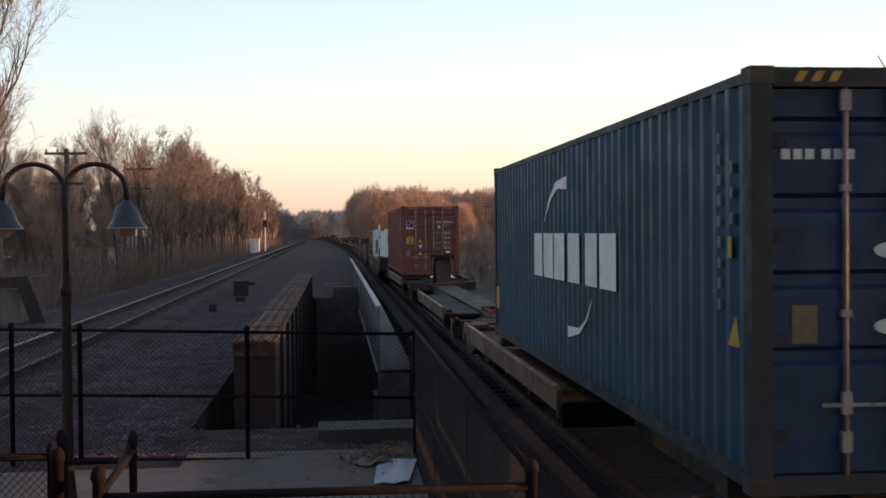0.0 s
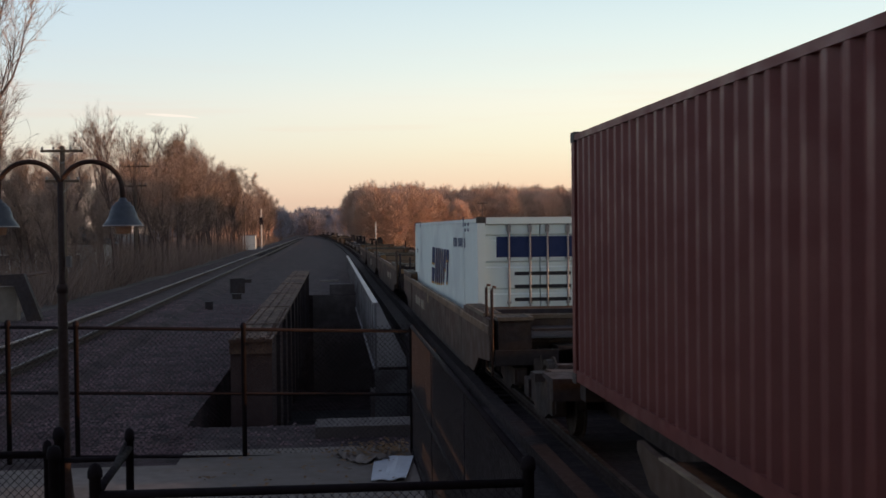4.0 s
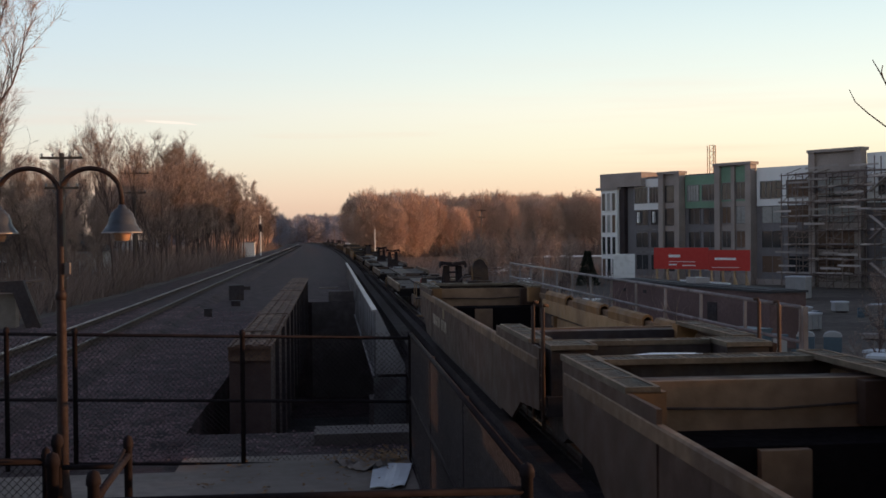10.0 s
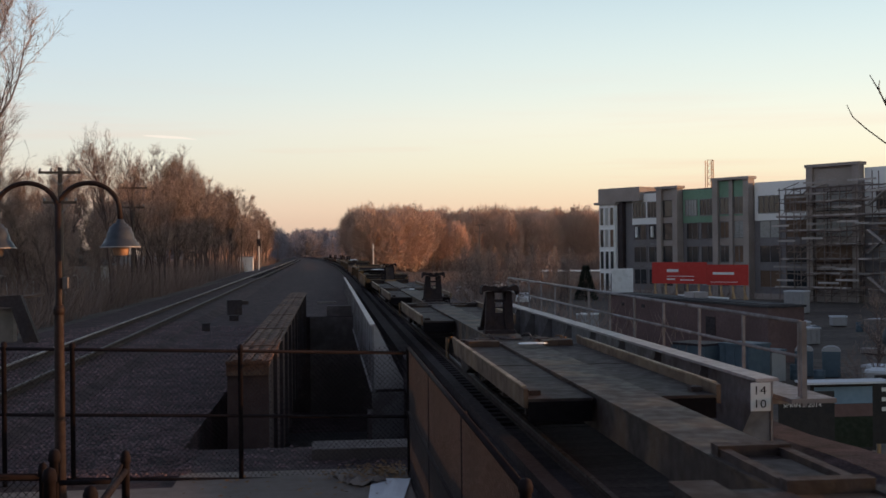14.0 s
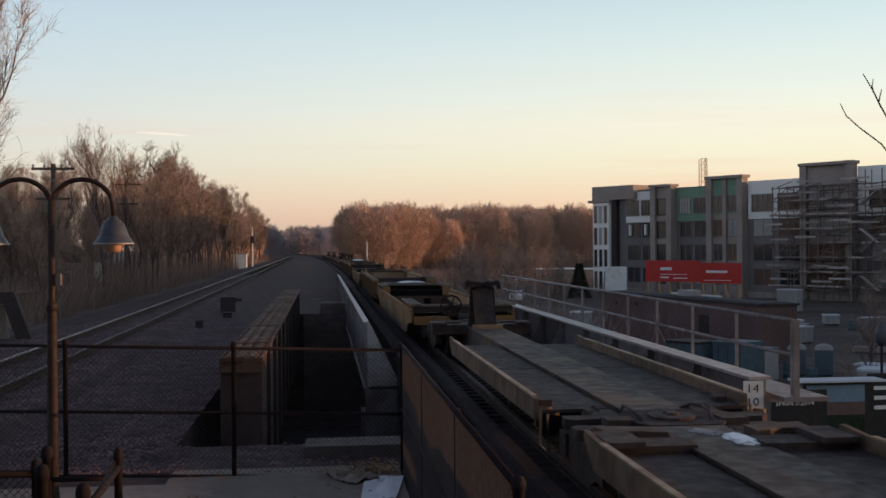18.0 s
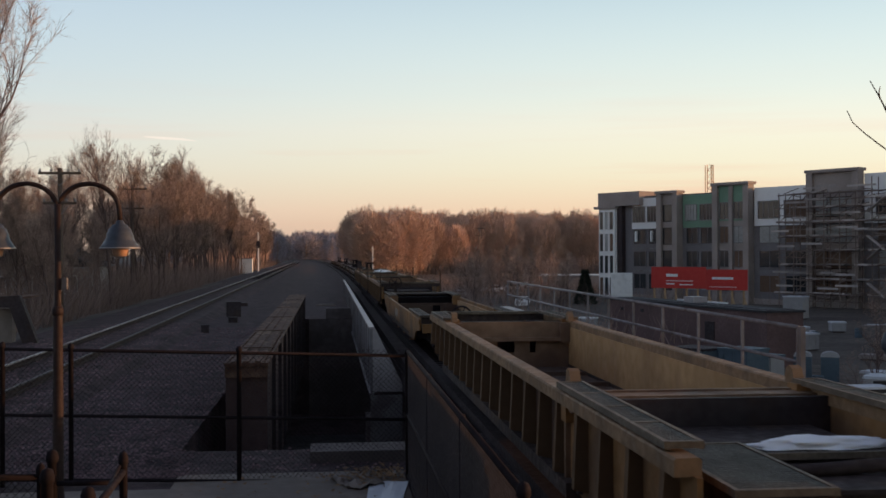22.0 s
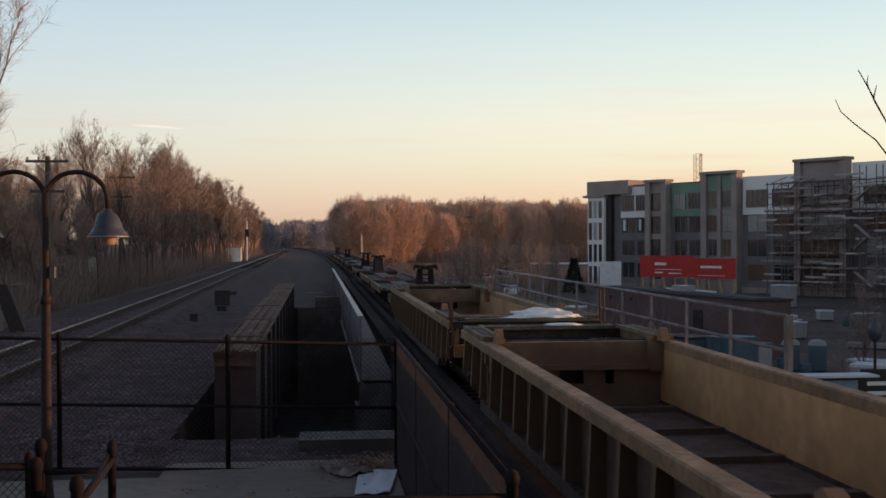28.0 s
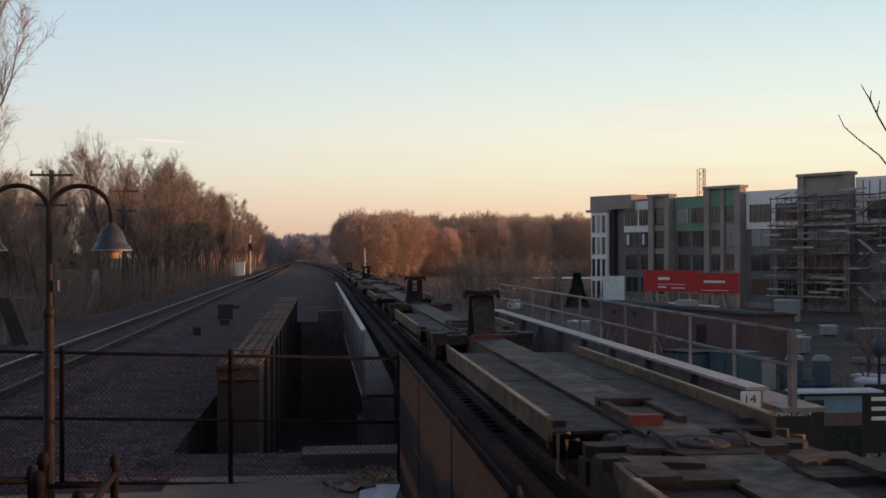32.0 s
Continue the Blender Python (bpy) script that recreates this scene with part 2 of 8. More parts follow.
M["guard_dark"] = mat("guard_dark", (0.030, 0.022, 0.024), 0.9, 0.0, var=0.3, scale=3, bump=0.3, bscale=12, spec=0.15)
M["mesh_dark"] = mat("mesh_dark", (0.050, 0.041, 0.044), 0.9, 0.0, var=0.2, scale=5, spec=0.1)
M["mesh_wire"] = mat("mesh_wire", (0.045, 0.036, 0.036), 0.7, 0.0, var=0.2, scale=5)
# darker copy of the ballast, with the train's shade coloured in
M["shaded_bed"] = mat("shaded_bed", (0.034, 0.025, 0.027), 0.95, var=0.4, scale=2.0, bump=1.0, bscale=14)
M["evergreen"] = mat("evergreen", (0.02, 0.028, 0.018), 0.9, var=0.3, scale=2)
M["snow_dirty"] = mat("snow_dirty", (0.34, 0.33, 0.34), 0.7, var=0.3, scale=3, bump=0.4, bscale=10, stain=(0.12, 0.10, 0.10), stain_amt=0.8)
M["snow"] = mat("snow", (0.85, 0.87, 0.90), 0.7, var=0.04, scale=2, bump=0.4, bscale=10)
M["bark"] = mat("bark", (0.125, 0.088, 0.078), 0.95, var=0.3, scale=2, bump=0.5, bscale=10, per=0.3)
M["twig"] = mat("twig", (0.37, 0.275, 0.225), 0.95, var=0.2, scale=0.5, per=0.3)
# far twigs and bark paler than the near ones: light coloured into the wood
M["twig_far_lit"] = mat("twig_far_lit", (0.66, 0.46, 0.36), 0.95, var=0.25, scale=0.05, per=0.2)
M["bark_far_lit"] = mat("bark_far_lit", (0.40, 0.28, 0.21), 0.95, var=0.2, scale=0.3)
M["twig_low"] = mat("twig_low", (0.245, 0.178, 0.152), 0.95, var=0.3, scale=0.05)
# distance haze put into the twig colour of the last trees
M["twig_haze"] = mat("twig_haze", (0.34, 0.31, 0.34), 0.95, var=0.2, scale=0.03)
M["faded_paint"] = mat("faded_paint", (0.36, 0.31, 0.25), 0.8, var=0.3, scale=6, stain=(0.16, 0.10, 0.06), stain_amt=0.8)
M["pole_wood"] = mat("pole_wood", (0.12, 0.09, 0.07), 0.9, var=0.25, scale=2)
M["dark_cladding"] = mat("dark_cladding", (0.185, 0.17, 0.175), 0.8, var=0.12, scale=0.5, per=0.05)
M["grey_brick"] = mat("grey_brick", (0.315, 0.268, 0.245), 0.85, var=0.15, scale=1.0, bump=0.2, bscale=8)
M["white_clad"] = mat("white_clad", (0.78, 0.77, 0.76), 0.7, var=0.05, scale=0.5)
M["green_wrap"] = mat("green_wrap", (0.17, 0.28, 0.20), 0.7, var=0.12, scale=0.6)
M["win_dark"] = mat("win_dark", (0.035, 0.038, 0.042), 0.08, 0.0, var=0.2, scale=0.5, spec=0.6)
M["win_board"] = mat("win_board", (0.15, 0.095, 0.065), 0.8, var=0.2, scale=0.8)
# pale panes, the sky's reflection put into the glass colour
M["win_sky"] = mat("win_sky", (0.30, 0.30, 0.29), 0.3, var=0.2, scale=0.8, spec=0.6)
M["red_brick"] = mat("red_brick", (0.14, 0.090, 0.084), 0.9, var=0.18, scale=1.2, bump=0.3, bscale=10)
M["roof_dark"] = mat("roof_dark", (0.05, 0.048, 0.05), 0.9, var=0.2, scale=0.5)
M["banner_red"] = mat("banner_red", (0.46, 0.042, 0.034), 0.7, var=0.06, scale=0.6)
M["timber"] = mat("timber", (0.40, 0.27, 0.15), 0.85, var=0.2, scale=2)
M["scaffold"] = mat("scaffold", (0.20, 0.155, 0.135), 0.7, 0.2, var=0.3, scale=1.0)
M["plank"] = mat("plank", (0.36, 0.32, 0.30), 0.85, var=0.25, scale=1.0, per=0.3)
M["teal"] = mat("teal", (0.085, 0.122, 0.150), 0.6, var=0.15, scale=1.0)
M["blue_tarp"] = mat("blue_tarp", (0.16, 0.25, 0.34), 0.6, var=0.15, scale=1.5)
M["asphalt"] = mat("asphalt", (0.055, 0.053, 0.052), 0.9, var=0.25, scale=0.6, bump=0.3, bscale=20)
M["siding"] = mat("siding", (0.34, 0.34, 0.34), 0.8, var=0.12, scale=0.7)
M["leaf_litter"] = mat("leaf_litter", (0.20, 0.12, 0.06), 0.9, var=0.4, scale=6, per=0.4)
M["paper"] = mat("paper", (0.55, 0.58, 0.62), 0.75, var=0.06, scale=2)
M["crane"] = mat("crane", (0.55, 0.30, 0.16), 0.6, 0.2, var=0.1, scale=1)


# ---- mesh helpers ----
def add_box(bm, x0, x1, y0, y1, z0, z1):
    v = [bm.verts.new(p) for p in ((x0, y0, z0), (x1, y0, z0), (x1, y1, z0), (x0, y1, z0), (x0, y0, z1), (x1, y0, z1), (x1, y1, z1), (x0, y1, z1))]
    for f in ((3, 2, 1, 0), (4, 5, 6, 7), (0, 1, 5, 4), (1, 2, 6, 5), (2, 3, 7, 6), (3, 0, 4, 7)):
        bm.faces.new([v[i] for i in f])
    return v


def add_prism(bm, pts, h, axis="y", at=0.0):
    """Extrudes a 2D outline: along y (points x, z), along x (points y, z) or along z (points x, y)."""
    def place(p, d):
        return {"y": (p[0], at + d, p[1]), "x": (at + d, p[0], p[1]), "z": (p[0], p[1], at + d)}[axis]
    a = [bm.verts.new(place(p, 0)) for p in pts]
    b = [bm.verts.new(place(p, h)) for p in pts]
    n = len(pts)
    bm.faces.new(a[::-1])
    bm.faces.new(b)
    for i in range(n):
        bm.faces.new((a[i], a[(i + 1) % n], b[(i + 1) % n], b[i]))


def add_tube(bm, pts, r, sides=8, r_end=None, caps=True):
    """A round bar along a line of points."""
    pts = [Vector(p) for p in pts]
    rings = []
    for i, p in enumerate(pts):
        d = (pts[min(i + 1, len(pts) - 1)] - pts[max(i - 1, 0)]).normalized()
        u = d.orthogonal().normalized() if abs(d.z) > 0.95 else d.cross(Vector((0, 0, 1))).normalized()
        w = d.cross(u)
        rr = r if r_end is None else r + (r_end - r) * i / (len(pts) - 1)
        rings.append([bm.verts.new(p + (u * math.cos(k * math.tau / sides) + w * math.sin(k * math.tau / sides)) * rr) for k in range(sides)])
    for a, b in zip(rings, rings[1:]):
        for k in range(sides):
            bm.faces.new((a[k], a[(k + 1) % sides], b[(k + 1) % sides], b[k]))
    if caps:
        bm.faces.new(rings[0][::-1])
        bm.faces.new(rings[-1])


def add_lathe(bm, prof, cx=0.0, cy=0.0, cz=0.0, sides=20):
    """Turns a profile of (radius, height) round the upright axis."""
    rings = [[bm.verts.new((cx + max(r, 0.001) * math.cos(k * math.tau / sides), cy + max(r, 0.001) * math.sin(k * math.tau / sides), cz + z)) for k in range(sides)] for r, z in prof]
    for a, b in zip(rings, rings[1:]):
        for k in range(sides):
            bm.faces.new((a[k], a[(k + 1) % sides], b[(k + 1) % sides], b[k]))
    bm.faces.new(rings[0][::-1])
    bm.faces.new(rings[-1])


def mesh_of(name, bm, material, bevel=0.0, smooth=False):
    if bevel:
        bmesh.ops.bevel(bm, geom=[e for e in bm.edges if len(e.link_faces) == 2 and e.calc_face_angle(0) > 0.6], offset=bevel, segments=2, affect="EDGES", clamp_overlap=True)
    bmesh.ops.recalc_face_normals(bm, faces=bm.faces)
    me = bpy.data.meshes.new(name)
    bm.to_mesh(me)
    bm.free()
    if smooth:
        for p in me.polygons:
            p.use_smooth = True
    me.materials.append(material)
    return me


def part(name, bm, material, parent=None, label="", bevel=0.0, smooth=False, m=None):
    """Links a bmesh (or a mesh made before) as one mesh object under a thing or a part."""
    me = bm if isinstance(bm, bpy.types.Mesh) else mesh_of(name, bm, material, bevel, smooth)
    ob = new(name, me)
    ob.parent = parent
    if m is not None:
        ob.matrix_basis = m
    if label:
        ob["label"] = label
    return ob


def thing(name, m, label, category, group="", kind=""):
    ob = new(name)
    ob.empty_display_size = 0.2
    ob.matrix_basis = m
    return tagged(ob, label, category, group, kind)


def boxes(*rows):
    bm = bmesh.new()
    for r in rows:
        add_box(bm, *r)
    return bm


def tubes(lines, r, sides=8):
    bm = bmesh.new()
    for pts in lines:
        add_tube(bm, pts, r, sides)
    return bm


def letters(name, text, height, material, parent, m, width=None, label="", thin=0.004):
    """Writing from the built-in font as a thin mesh; m maps its plane (x along the line, y up)."""
    cu = bpy.data.curves.new(name, "FONT")
    cu.body, cu.size, cu.extrude, cu.resolution_u = text, 1.0, 0.0, 2
    tmp = new("text_tmp", cu)
    me = bpy.data.meshes.new_from_object(tmp)
    bpy.data.objects.remove(tmp)
    bpy.data.curves.remove(cu)
    xs, ys = [v.co.x for v in me.vertices], [v.co.y for v in me.vertices]
    sy = height / (max(ys) - min(ys))
    sx = width / (max(xs) - min(xs)) if width else sy
    for v in me.vertices:
        v.co = ((v.co.x - min(xs)) * sx, (v.co.y - min(ys)) * sy, thin)
    me.name = name
    me.materials.append(material)
    ob = new(name, me)
    ob.parent, ob.matrix_basis = parent, m
    if label:
        ob["label"] = label
    return ob


# ---- the line of the tracks ----
TRACK_X = 3.99


def bend(y):
    return -((y - 100.0) ** 2) / 19000.0 if y > 100 else 0.0


def left_line(y):
    return -7.28 - 0.0105 * y - (((y - 330.0) ** 2) / 24000.0 if y > 330 else 0.0)


# ---- ground: one sheet, with the embankment, the street's cut and the low land beside the line ----
def ground_z(x, y):
    top = -0.42
    if (-1.90 < x < 7.35 and 19.0 < y < 57.0) or (-2.45 < x < 7.35 and 19.0 < y < 27.0):
        return -5.2
    edge = 8.4 if y > 14 else 7.4
    if x > edge:
        k = min(1.0, (x - edge) / 4.6)
        low = -4.35 + (3.4 * min(1.0, max(0.0, (y - 330) / 200)))
        return top + (low - top) * k
    if x < -11.5 - 0.0105 * max(0, y):
        return top - 0.5 * min(1.0, (-11.5 - 0.0105 * max(0, y) - x) / 4.0)
    return top


def build_ground():
    def steps(*spans):
        out = []
        for a, b, d in spans:
            k = max(1, round((b - a) / d))
            out += [a + (b - a) * i / k for i in range(k)]
        return out
    xs = steps((-3000, -200, 400), (-200, -30, 12), (-30, -12, 2), (-12, -3.0, 0.9)) + [-3.0, -2.46, -2.44, -1.91, -1.89, -1.0, 0.2, 1.6, 3, 4.4, 5.8, 7.34, 7.36] + steps((7.6, 14, 0.8), (14, 90, 6), (90, 260, 20), (260, 3001, 390))
    ys = steps((-600, -40, 80), (-40, 10, 5), (10, 17.2, 1.0)) + [17.3, 18.98, 19.02, 21.5, 23.5, 26.98, 27.02, 30, 36, 42, 48, 54, 56.98, 57.02] + steps((59, 120, 4), (120, 420, 12), (420, 900, 60), (900, 4501, 600))
    verts, faces = [], []
    for y in ys:
        for x in xs:
            rough = 0.0 if (-13 < x < 7.4) else noise.noise(Vector((x * 0.15, y * 0.15, 0))) * 0.25
            verts.append((x, y, ground_z(x, y) + rough))
    n = len(xs)
    for j in range(len(ys) - 1):
        for i in range(n - 1):
            faces.append((j * n + i, j * n + i + 1, (j + 1) * n + i + 1, (j + 1) * n + i))
    me = bpy.data.meshes.new("ground")
    me.from_pydata(verts, [], faces)
    me.materials.append(M["ballast"])
    me.materials.append(M["earth"])
    for p in me.polygons:
        c = p.center
        p.material_index = 0 if (-11.6 - 0.0105 * max(0, c.y) < c.x < 8.2 and c.y < 700) else 1
    ob = new("ground", me)
    return tagged(ob, "grey track ballast and dull brown earth beside the railway", "ground", kind="structure")


ground = build_ground()


def strip(name, x0f, x1f, z0, z1, ys, material, **tags):
    """A long bar that follows a line of the track; x0f and x1f give its two sides at each y."""
    verts, faces = [], []
    for y in ys:
        for x, z in ((x0f(y), z0), (x1f(y), z0), (x1f(y), z1), (x0f(y), z1)):
            verts.append((x, y, z))
    for i in range(len(ys) - 1):
        a, b = i * 4, i * 4 + 4
        for k in range(4):
            faces.append((a + k, a + (k + 1) % 4, b + (k + 1) % 4, b + k))
    faces += [(3, 2, 1, 0), tuple(len(verts) - 4 + k for k in range(4))]
    me = bpy.data.meshes.new(name)
    me.from_pydata(verts, [], faces)
    me.materials.append(material)
    return new(name, me)


ALONG = [-60, -20, 4, 12, 20, 30, 45, 60, 80, 100] + list(range(120, 700, 20))


def build_track(name, centre, label, head_mat="rail"):
    track = thing(name, pose(0, 0, 0), label, "railway track", kind="structure")
    for sgn in (-1, 1):
        base = strip("rail_foot", lambda y: centre(y) + sgn * 0.7525 - 0.07, lambda y: centre(y) + sgn * 0.7525 + 0.07, -0.17, -0.14, ALONG, M["rail_side"])
        web = strip("rail_web", lambda y: centre(y) + sgn * 0.7525 - 0.012, lambda y: centre(y) + sgn * 0.7525 + 0.012, -0.14, -0.04, ALONG, M["rail_side"])
        head = strip("rail_head", lambda y: centre(y) + sgn * 0.7525 - 0.036, lambda y: centre(y) + sgn * 0.7525 + 0.036, -0.04, 0.0, ALONG, M[head_mat if sgn < 0 else "rail_dull"])
        for o in (base, web, head):
            o.parent = track
        head["label"] = "rail head polished by wheels"
    return track


our_track = build_track("railway_track", lambda y: TRACK_X + bend(y), "busy railway track carrying the freight train", "rail_dull")
far_track = build_track("railway_track", left_line, "empty railway track with one rail shining in the dusk")


def far_ties(name, centre, y0, y1, parent):
    verts, faces = [], []
    y = y0
    while y < y1:
        x, b = centre(y), len(verts)
        for dx, dy, z in ((-1.3, -.11, -.42), (1.3, -.11, -.42), (1.3, .11, -.42), (-1.3, .11, -.42), (-1.3, -.11, -.17), (1.3, -.11, -.17), (1.3, .11, -.17), (-1.3, .11, -.17)):
            verts.append((x + dx, y + dy, z))
        faces += [(b + 4, b + 5, b + 6, b + 7), (b, b + 1, b + 5, b + 4), (b + 1, b + 2, b + 6, b + 5), (b + 2, b + 3, b + 7, b + 6), (b + 3, b, b + 4, b + 7)]
        y += 0.6
    me = bpy.data.meshes.new(name)
    me.from_pydata(verts, [], faces)
    me.materials.append(M["tie"])
    ob = new(name, me)
    ob.parent = parent
    return tagged(ob, "far run of wooden ties", kind="stuff")


far_ties("tie_rows", lambda y: TRACK_X + bend(y), 118, 420, our_track)
far_ties("tie_rows", left_line, 138, 420, far_track)

# ballast shoulders, a little higher along both tracks and a low heap along the middle
def bed(name, centre, ys, material):
    """Ballast under a track: a low bank with sloping sides."""
    verts, faces = [], []
    for y in ys:
        for dx, z in ((-2.6, -0.60), (-1.7, -0.20), (1.7, -0.20), (2.6, -0.60)):
            verts.append((centre(y) + dx, y, z))
    for i in range(len(ys) - 1):
        a, b = i * 4, i * 4 + 4
        faces += [(a + k, a + k + 1, b + k + 1, b + k) for k in range(3)] + [(a + 3, a, b, b + 3)]
    faces += [(3, 2, 1, 0), tuple(len(verts) - 4 + k for k in range(4))]
    me = bpy.data.meshes.new(name)
    me.from_pydata(verts, [], faces)
    me.materials.append(material)
    return new(name, me)


bed("ballast_bed", left_line, ALONG, M["ballast"])
tagged(bpy.data.objects["ballast_bed"], "raised bed of grey ballast under the empty track", "ballast", kind="structure")
b2 = strip("ballast_bed", lambda y: TRACK_X - 1.9 + bend(y), lambda y: TRACK_X + 1.9 + bend(y), -0.6, -0.27, [57.2, 70, 85] + ALONG[9:], M["shaded_bed"])
tagged(b2, "raised ballast bed under the train, shade put into its colour", "ballast", kind="structure")
b3 = strip("ballast_bed", lambda y: TRACK_X - 1.9, lambda y: TRACK_X + 1.9, -0.6, -0.172, [-60, -20, 0, 18.8], M["shaded_bed"])
tagged(b3, "raised ballast bed under the train, shade put into its colour", "ballast", kind="structure")


def scatter_stones():
    """Loose ballast stones, where they can be told apart."""
    rng = random.Random(4)
    verts, faces = [], []
    for _ in range(17000):
        y = 16.8 + 34 * rng.random() ** 1.7
        x = rng.uniform(-11.0, -2.1) if rng.random() < 0.93 else rng.uniform(-2.0, 1.0)
        z = ground_z(x, y)
        if z < -0.8 or (y < 17.2 and x > -2):
            continue
        if abs(x - left_line(y)) < 2.0:
            z = -0.20
        r = rng.uniform(0.02, 0.05)
        b = len(verts)
        ang = rng.random() * 6.28
        for k in range(4):
            a = ang + k * 1.57
            rr = r * rng.uniform(0.7, 1.2)
            verts.append((x + math.cos(a) * rr, y + math.sin(a) * rr, z + r * rng.uniform(0.1, 0.5)))
        verts.append((x, y, z + r * rng.uniform(0.7, 1.1)))
        faces += [(b + k, b + (k + 1) % 4, b + 4) for k in range(4)]
    me = bpy.data.meshes.new("ballast_stones")
    me.from_pydata(verts, [], faces)
    me.materials.append(M["stone"])
    tagged(new("ballast_stones", me), "loose grey crushed stones on the ballast", "gravel", kind="stuff")


scatter_stones()


# ---- the bridge over the street ----
def build_girder(name, x, y0, y1, web_x, top, bottom, half, material, top_mat, label, brace_side=0, brace_mat=None, spacing=3.2, stiff_side=1):
    g = thing(name, pose(0, 0, 0), label, "bridge girder", kind="structure")
    part("top_flange", boxes((x - half, x + half, y0, y1, top - 0.05, top)), top_mat, g, bevel=0.008)
    part("web", boxes((web_x - 0.02, web_x + 0.02, y0 + 0.03, y1, bottom, top - 0.05)), material, g)
    part("bottom_flange", boxes((x - half, x + half, y0, y1, bottom - 0.06, bottom)), material, g)
    y, i = y0 + 0.06, 0
    while y < y1:
        for s in ((-1, 1) if stiff_side == 0 else (stiff_side,)):
            part("stiffener", boxes((min(web_x, web_x + s * (half - 0.03)), max(web_x, web_x + s * (half - 0.03)), y, y + 0.03, bottom, top - 0.05)), material, g)
        if brace_side:
            bm = bmesh.new()
            s = brace_side
            foot = max(bottom + 0.02, -1.10)
            add_prism(bm, [(web_x + s * 0.02, top - 0.06), (web_x + s * 0.10, top - 0.06), (web_x + s * 0.86, foot + 0.22), (web_x + s * 0.86, foot), (web_x + s * 0.02, foot)], 0.03, "y", y + (0.002 if stiff_side == s else 0))
            part("knee_brace", bm, brace_mat or material, g)
        y += spacing
        i += 1
    return g


left_girder = build_girder("bridge_girder", 1.19, 31.6, 90.0, 1.20, 0.80, -1.05, 0.075, M["silver_dark"], M["silver"], "silver-painted plate girder with knee braces along the track", 1, M["silver"], 1.8, -1)
part("bearing_plate", boxes((1.16, 2.05, 31.66, 31.74, -2.7, -1.13)), M["silver_dark"], left_girder, "grey bearing plate under the girder's end")
right_girder = build_girder("bridge_girder", 6.80, 17.0, 43.2, 6.88, 0.80, -1.2, 0.185, M["silver_dark"], M["silver"], "silver-painted plate girder beside the walkway railing", -1, M["silver_dark"], 2.9, -1)
# rusty girder of the unused span
rusty = thing("bridge_girder", pose(0, 0, 0), "rust-brown riveted girder of an unused bridge span", "bridge girder", kind="structure")
part("top_flange", boxes((-1.97, -1.15, 21.5, 57.2, 0.74, 0.80)), M["rust_girder"], rusty, bevel=0.01)
for i, xx in enumerate((-1.78, -1.56, -1.34)):
    part("cover_plate", boxes((xx - 0.055, xx + 0.055, 21.5, 57.1, 0.802, 0.83)), M["rust_girder"], rusty, bevel=0.008)
part("web", boxes((-1.25, -1.20, 21.76, 57.2, -2.2, 0.74)), M["rust_dark"], rusty)
part("end_plate", boxes((-1.96, -1.16, 21.55, 21.62, 0.52, 0.738)), M["rust_girder"], rusty, "rust-eaten end plate")
part("end_post", boxes((-1.95, -1.17, 21.64, 21.75, -2.2, 0.51)), M["rust_dark"], rusty)
for y in range(24, 57, 3):
    part("stiffener", boxes((-1.20, -1.12, y, y + 0.04, -2.2, 0.74)), M["black_steel"], rusty)
for y in (24.5, 30, 36.5, 43, 50):
    part("splice_plate", boxes((-1.96, -1.16, y, y + 0.25, 0.832, 0.845)), M["rust_girder"], rusty)
rng = random.Random(2)
riv = mesh_of("rivet", boxes((-0.018, 0.018, -0.018, 0.018, 0, 0.018)), M["rust_girder"], bevel=0.006)
for y in np.arange(21.7, 30.0, 0.32):
    for xx in (-1.90, -1.22):
        part("rivet", riv, None, rusty, m=pose(xx, float(y), 0.80))

# floor of the bridge and the cut's walls
bf = new("bridge_floor", mesh_of("bridge_floor", boxes((2.05, 6.70, 19.0, 57.0, -1.0, -0.55), (2.4, 2.6, 19, 57, -.55, -.42), (5.4, 5.6, 19, 57, -.55, -.42)), M["black_steel"]))
tagged(bf, "black steel bridge floor under the ties", "bridge deck", kind="structure")
ab = new("abutment", mesh_of("abutment", boxes((-2.4, 7.3, 18.2, 19.05, -5.2, -0.60), (-0.30, 1.25, 17.7, 18.5, -1.0, -0.24), (-1.0, 7.3, 56.9, 57.4, -5.2, -0.45), (-0.15, 1.10, 57.2, 58.0, -0.5, 0.1)), M["old_concrete"], bevel=0.02))
tagged(ab, "stained old concrete bridge abutment with a raised ledge", "abutment", kind="structure")
sd = new("street", mesh_of("street", boxes((-40, 60, 24, 50, -5.6, -5.15)), M["asphalt"]))
tagged(sd, "dark asphalt street passing under the bridge", "street", kind="structure")
pier = new("bridge_pier", mesh_of("bridge_pier", boxes((1.05, 2.2, 31.75, 32.8, -5.2, -1.75)), M["old_concrete"], bevel=0.03))
tagged(pier, "grey concrete pier under the silver girder", "bridge pier", kind="structure")

# bridge number on the right girder's end
plate = thing("number_plate_board", pose(6.67, 16.97, 0), "white board with the bridge number at the girder's end", "sign", kind="structure")
part("board", boxes((-0.16, 0.16, -0.025, 0.0, 0.30, 0.74)), M["white_paint"], plate, bevel=0.004)
letters("digits", "14", 0.13, M["black_paint"], plate, pose(-0.085, -0.028, 0.56, 90), 0.17)
letters("digits", "10", 0.13, M["black_paint"], plate, pose(-0.085, -0.028, 0.35, 90), 0.17)

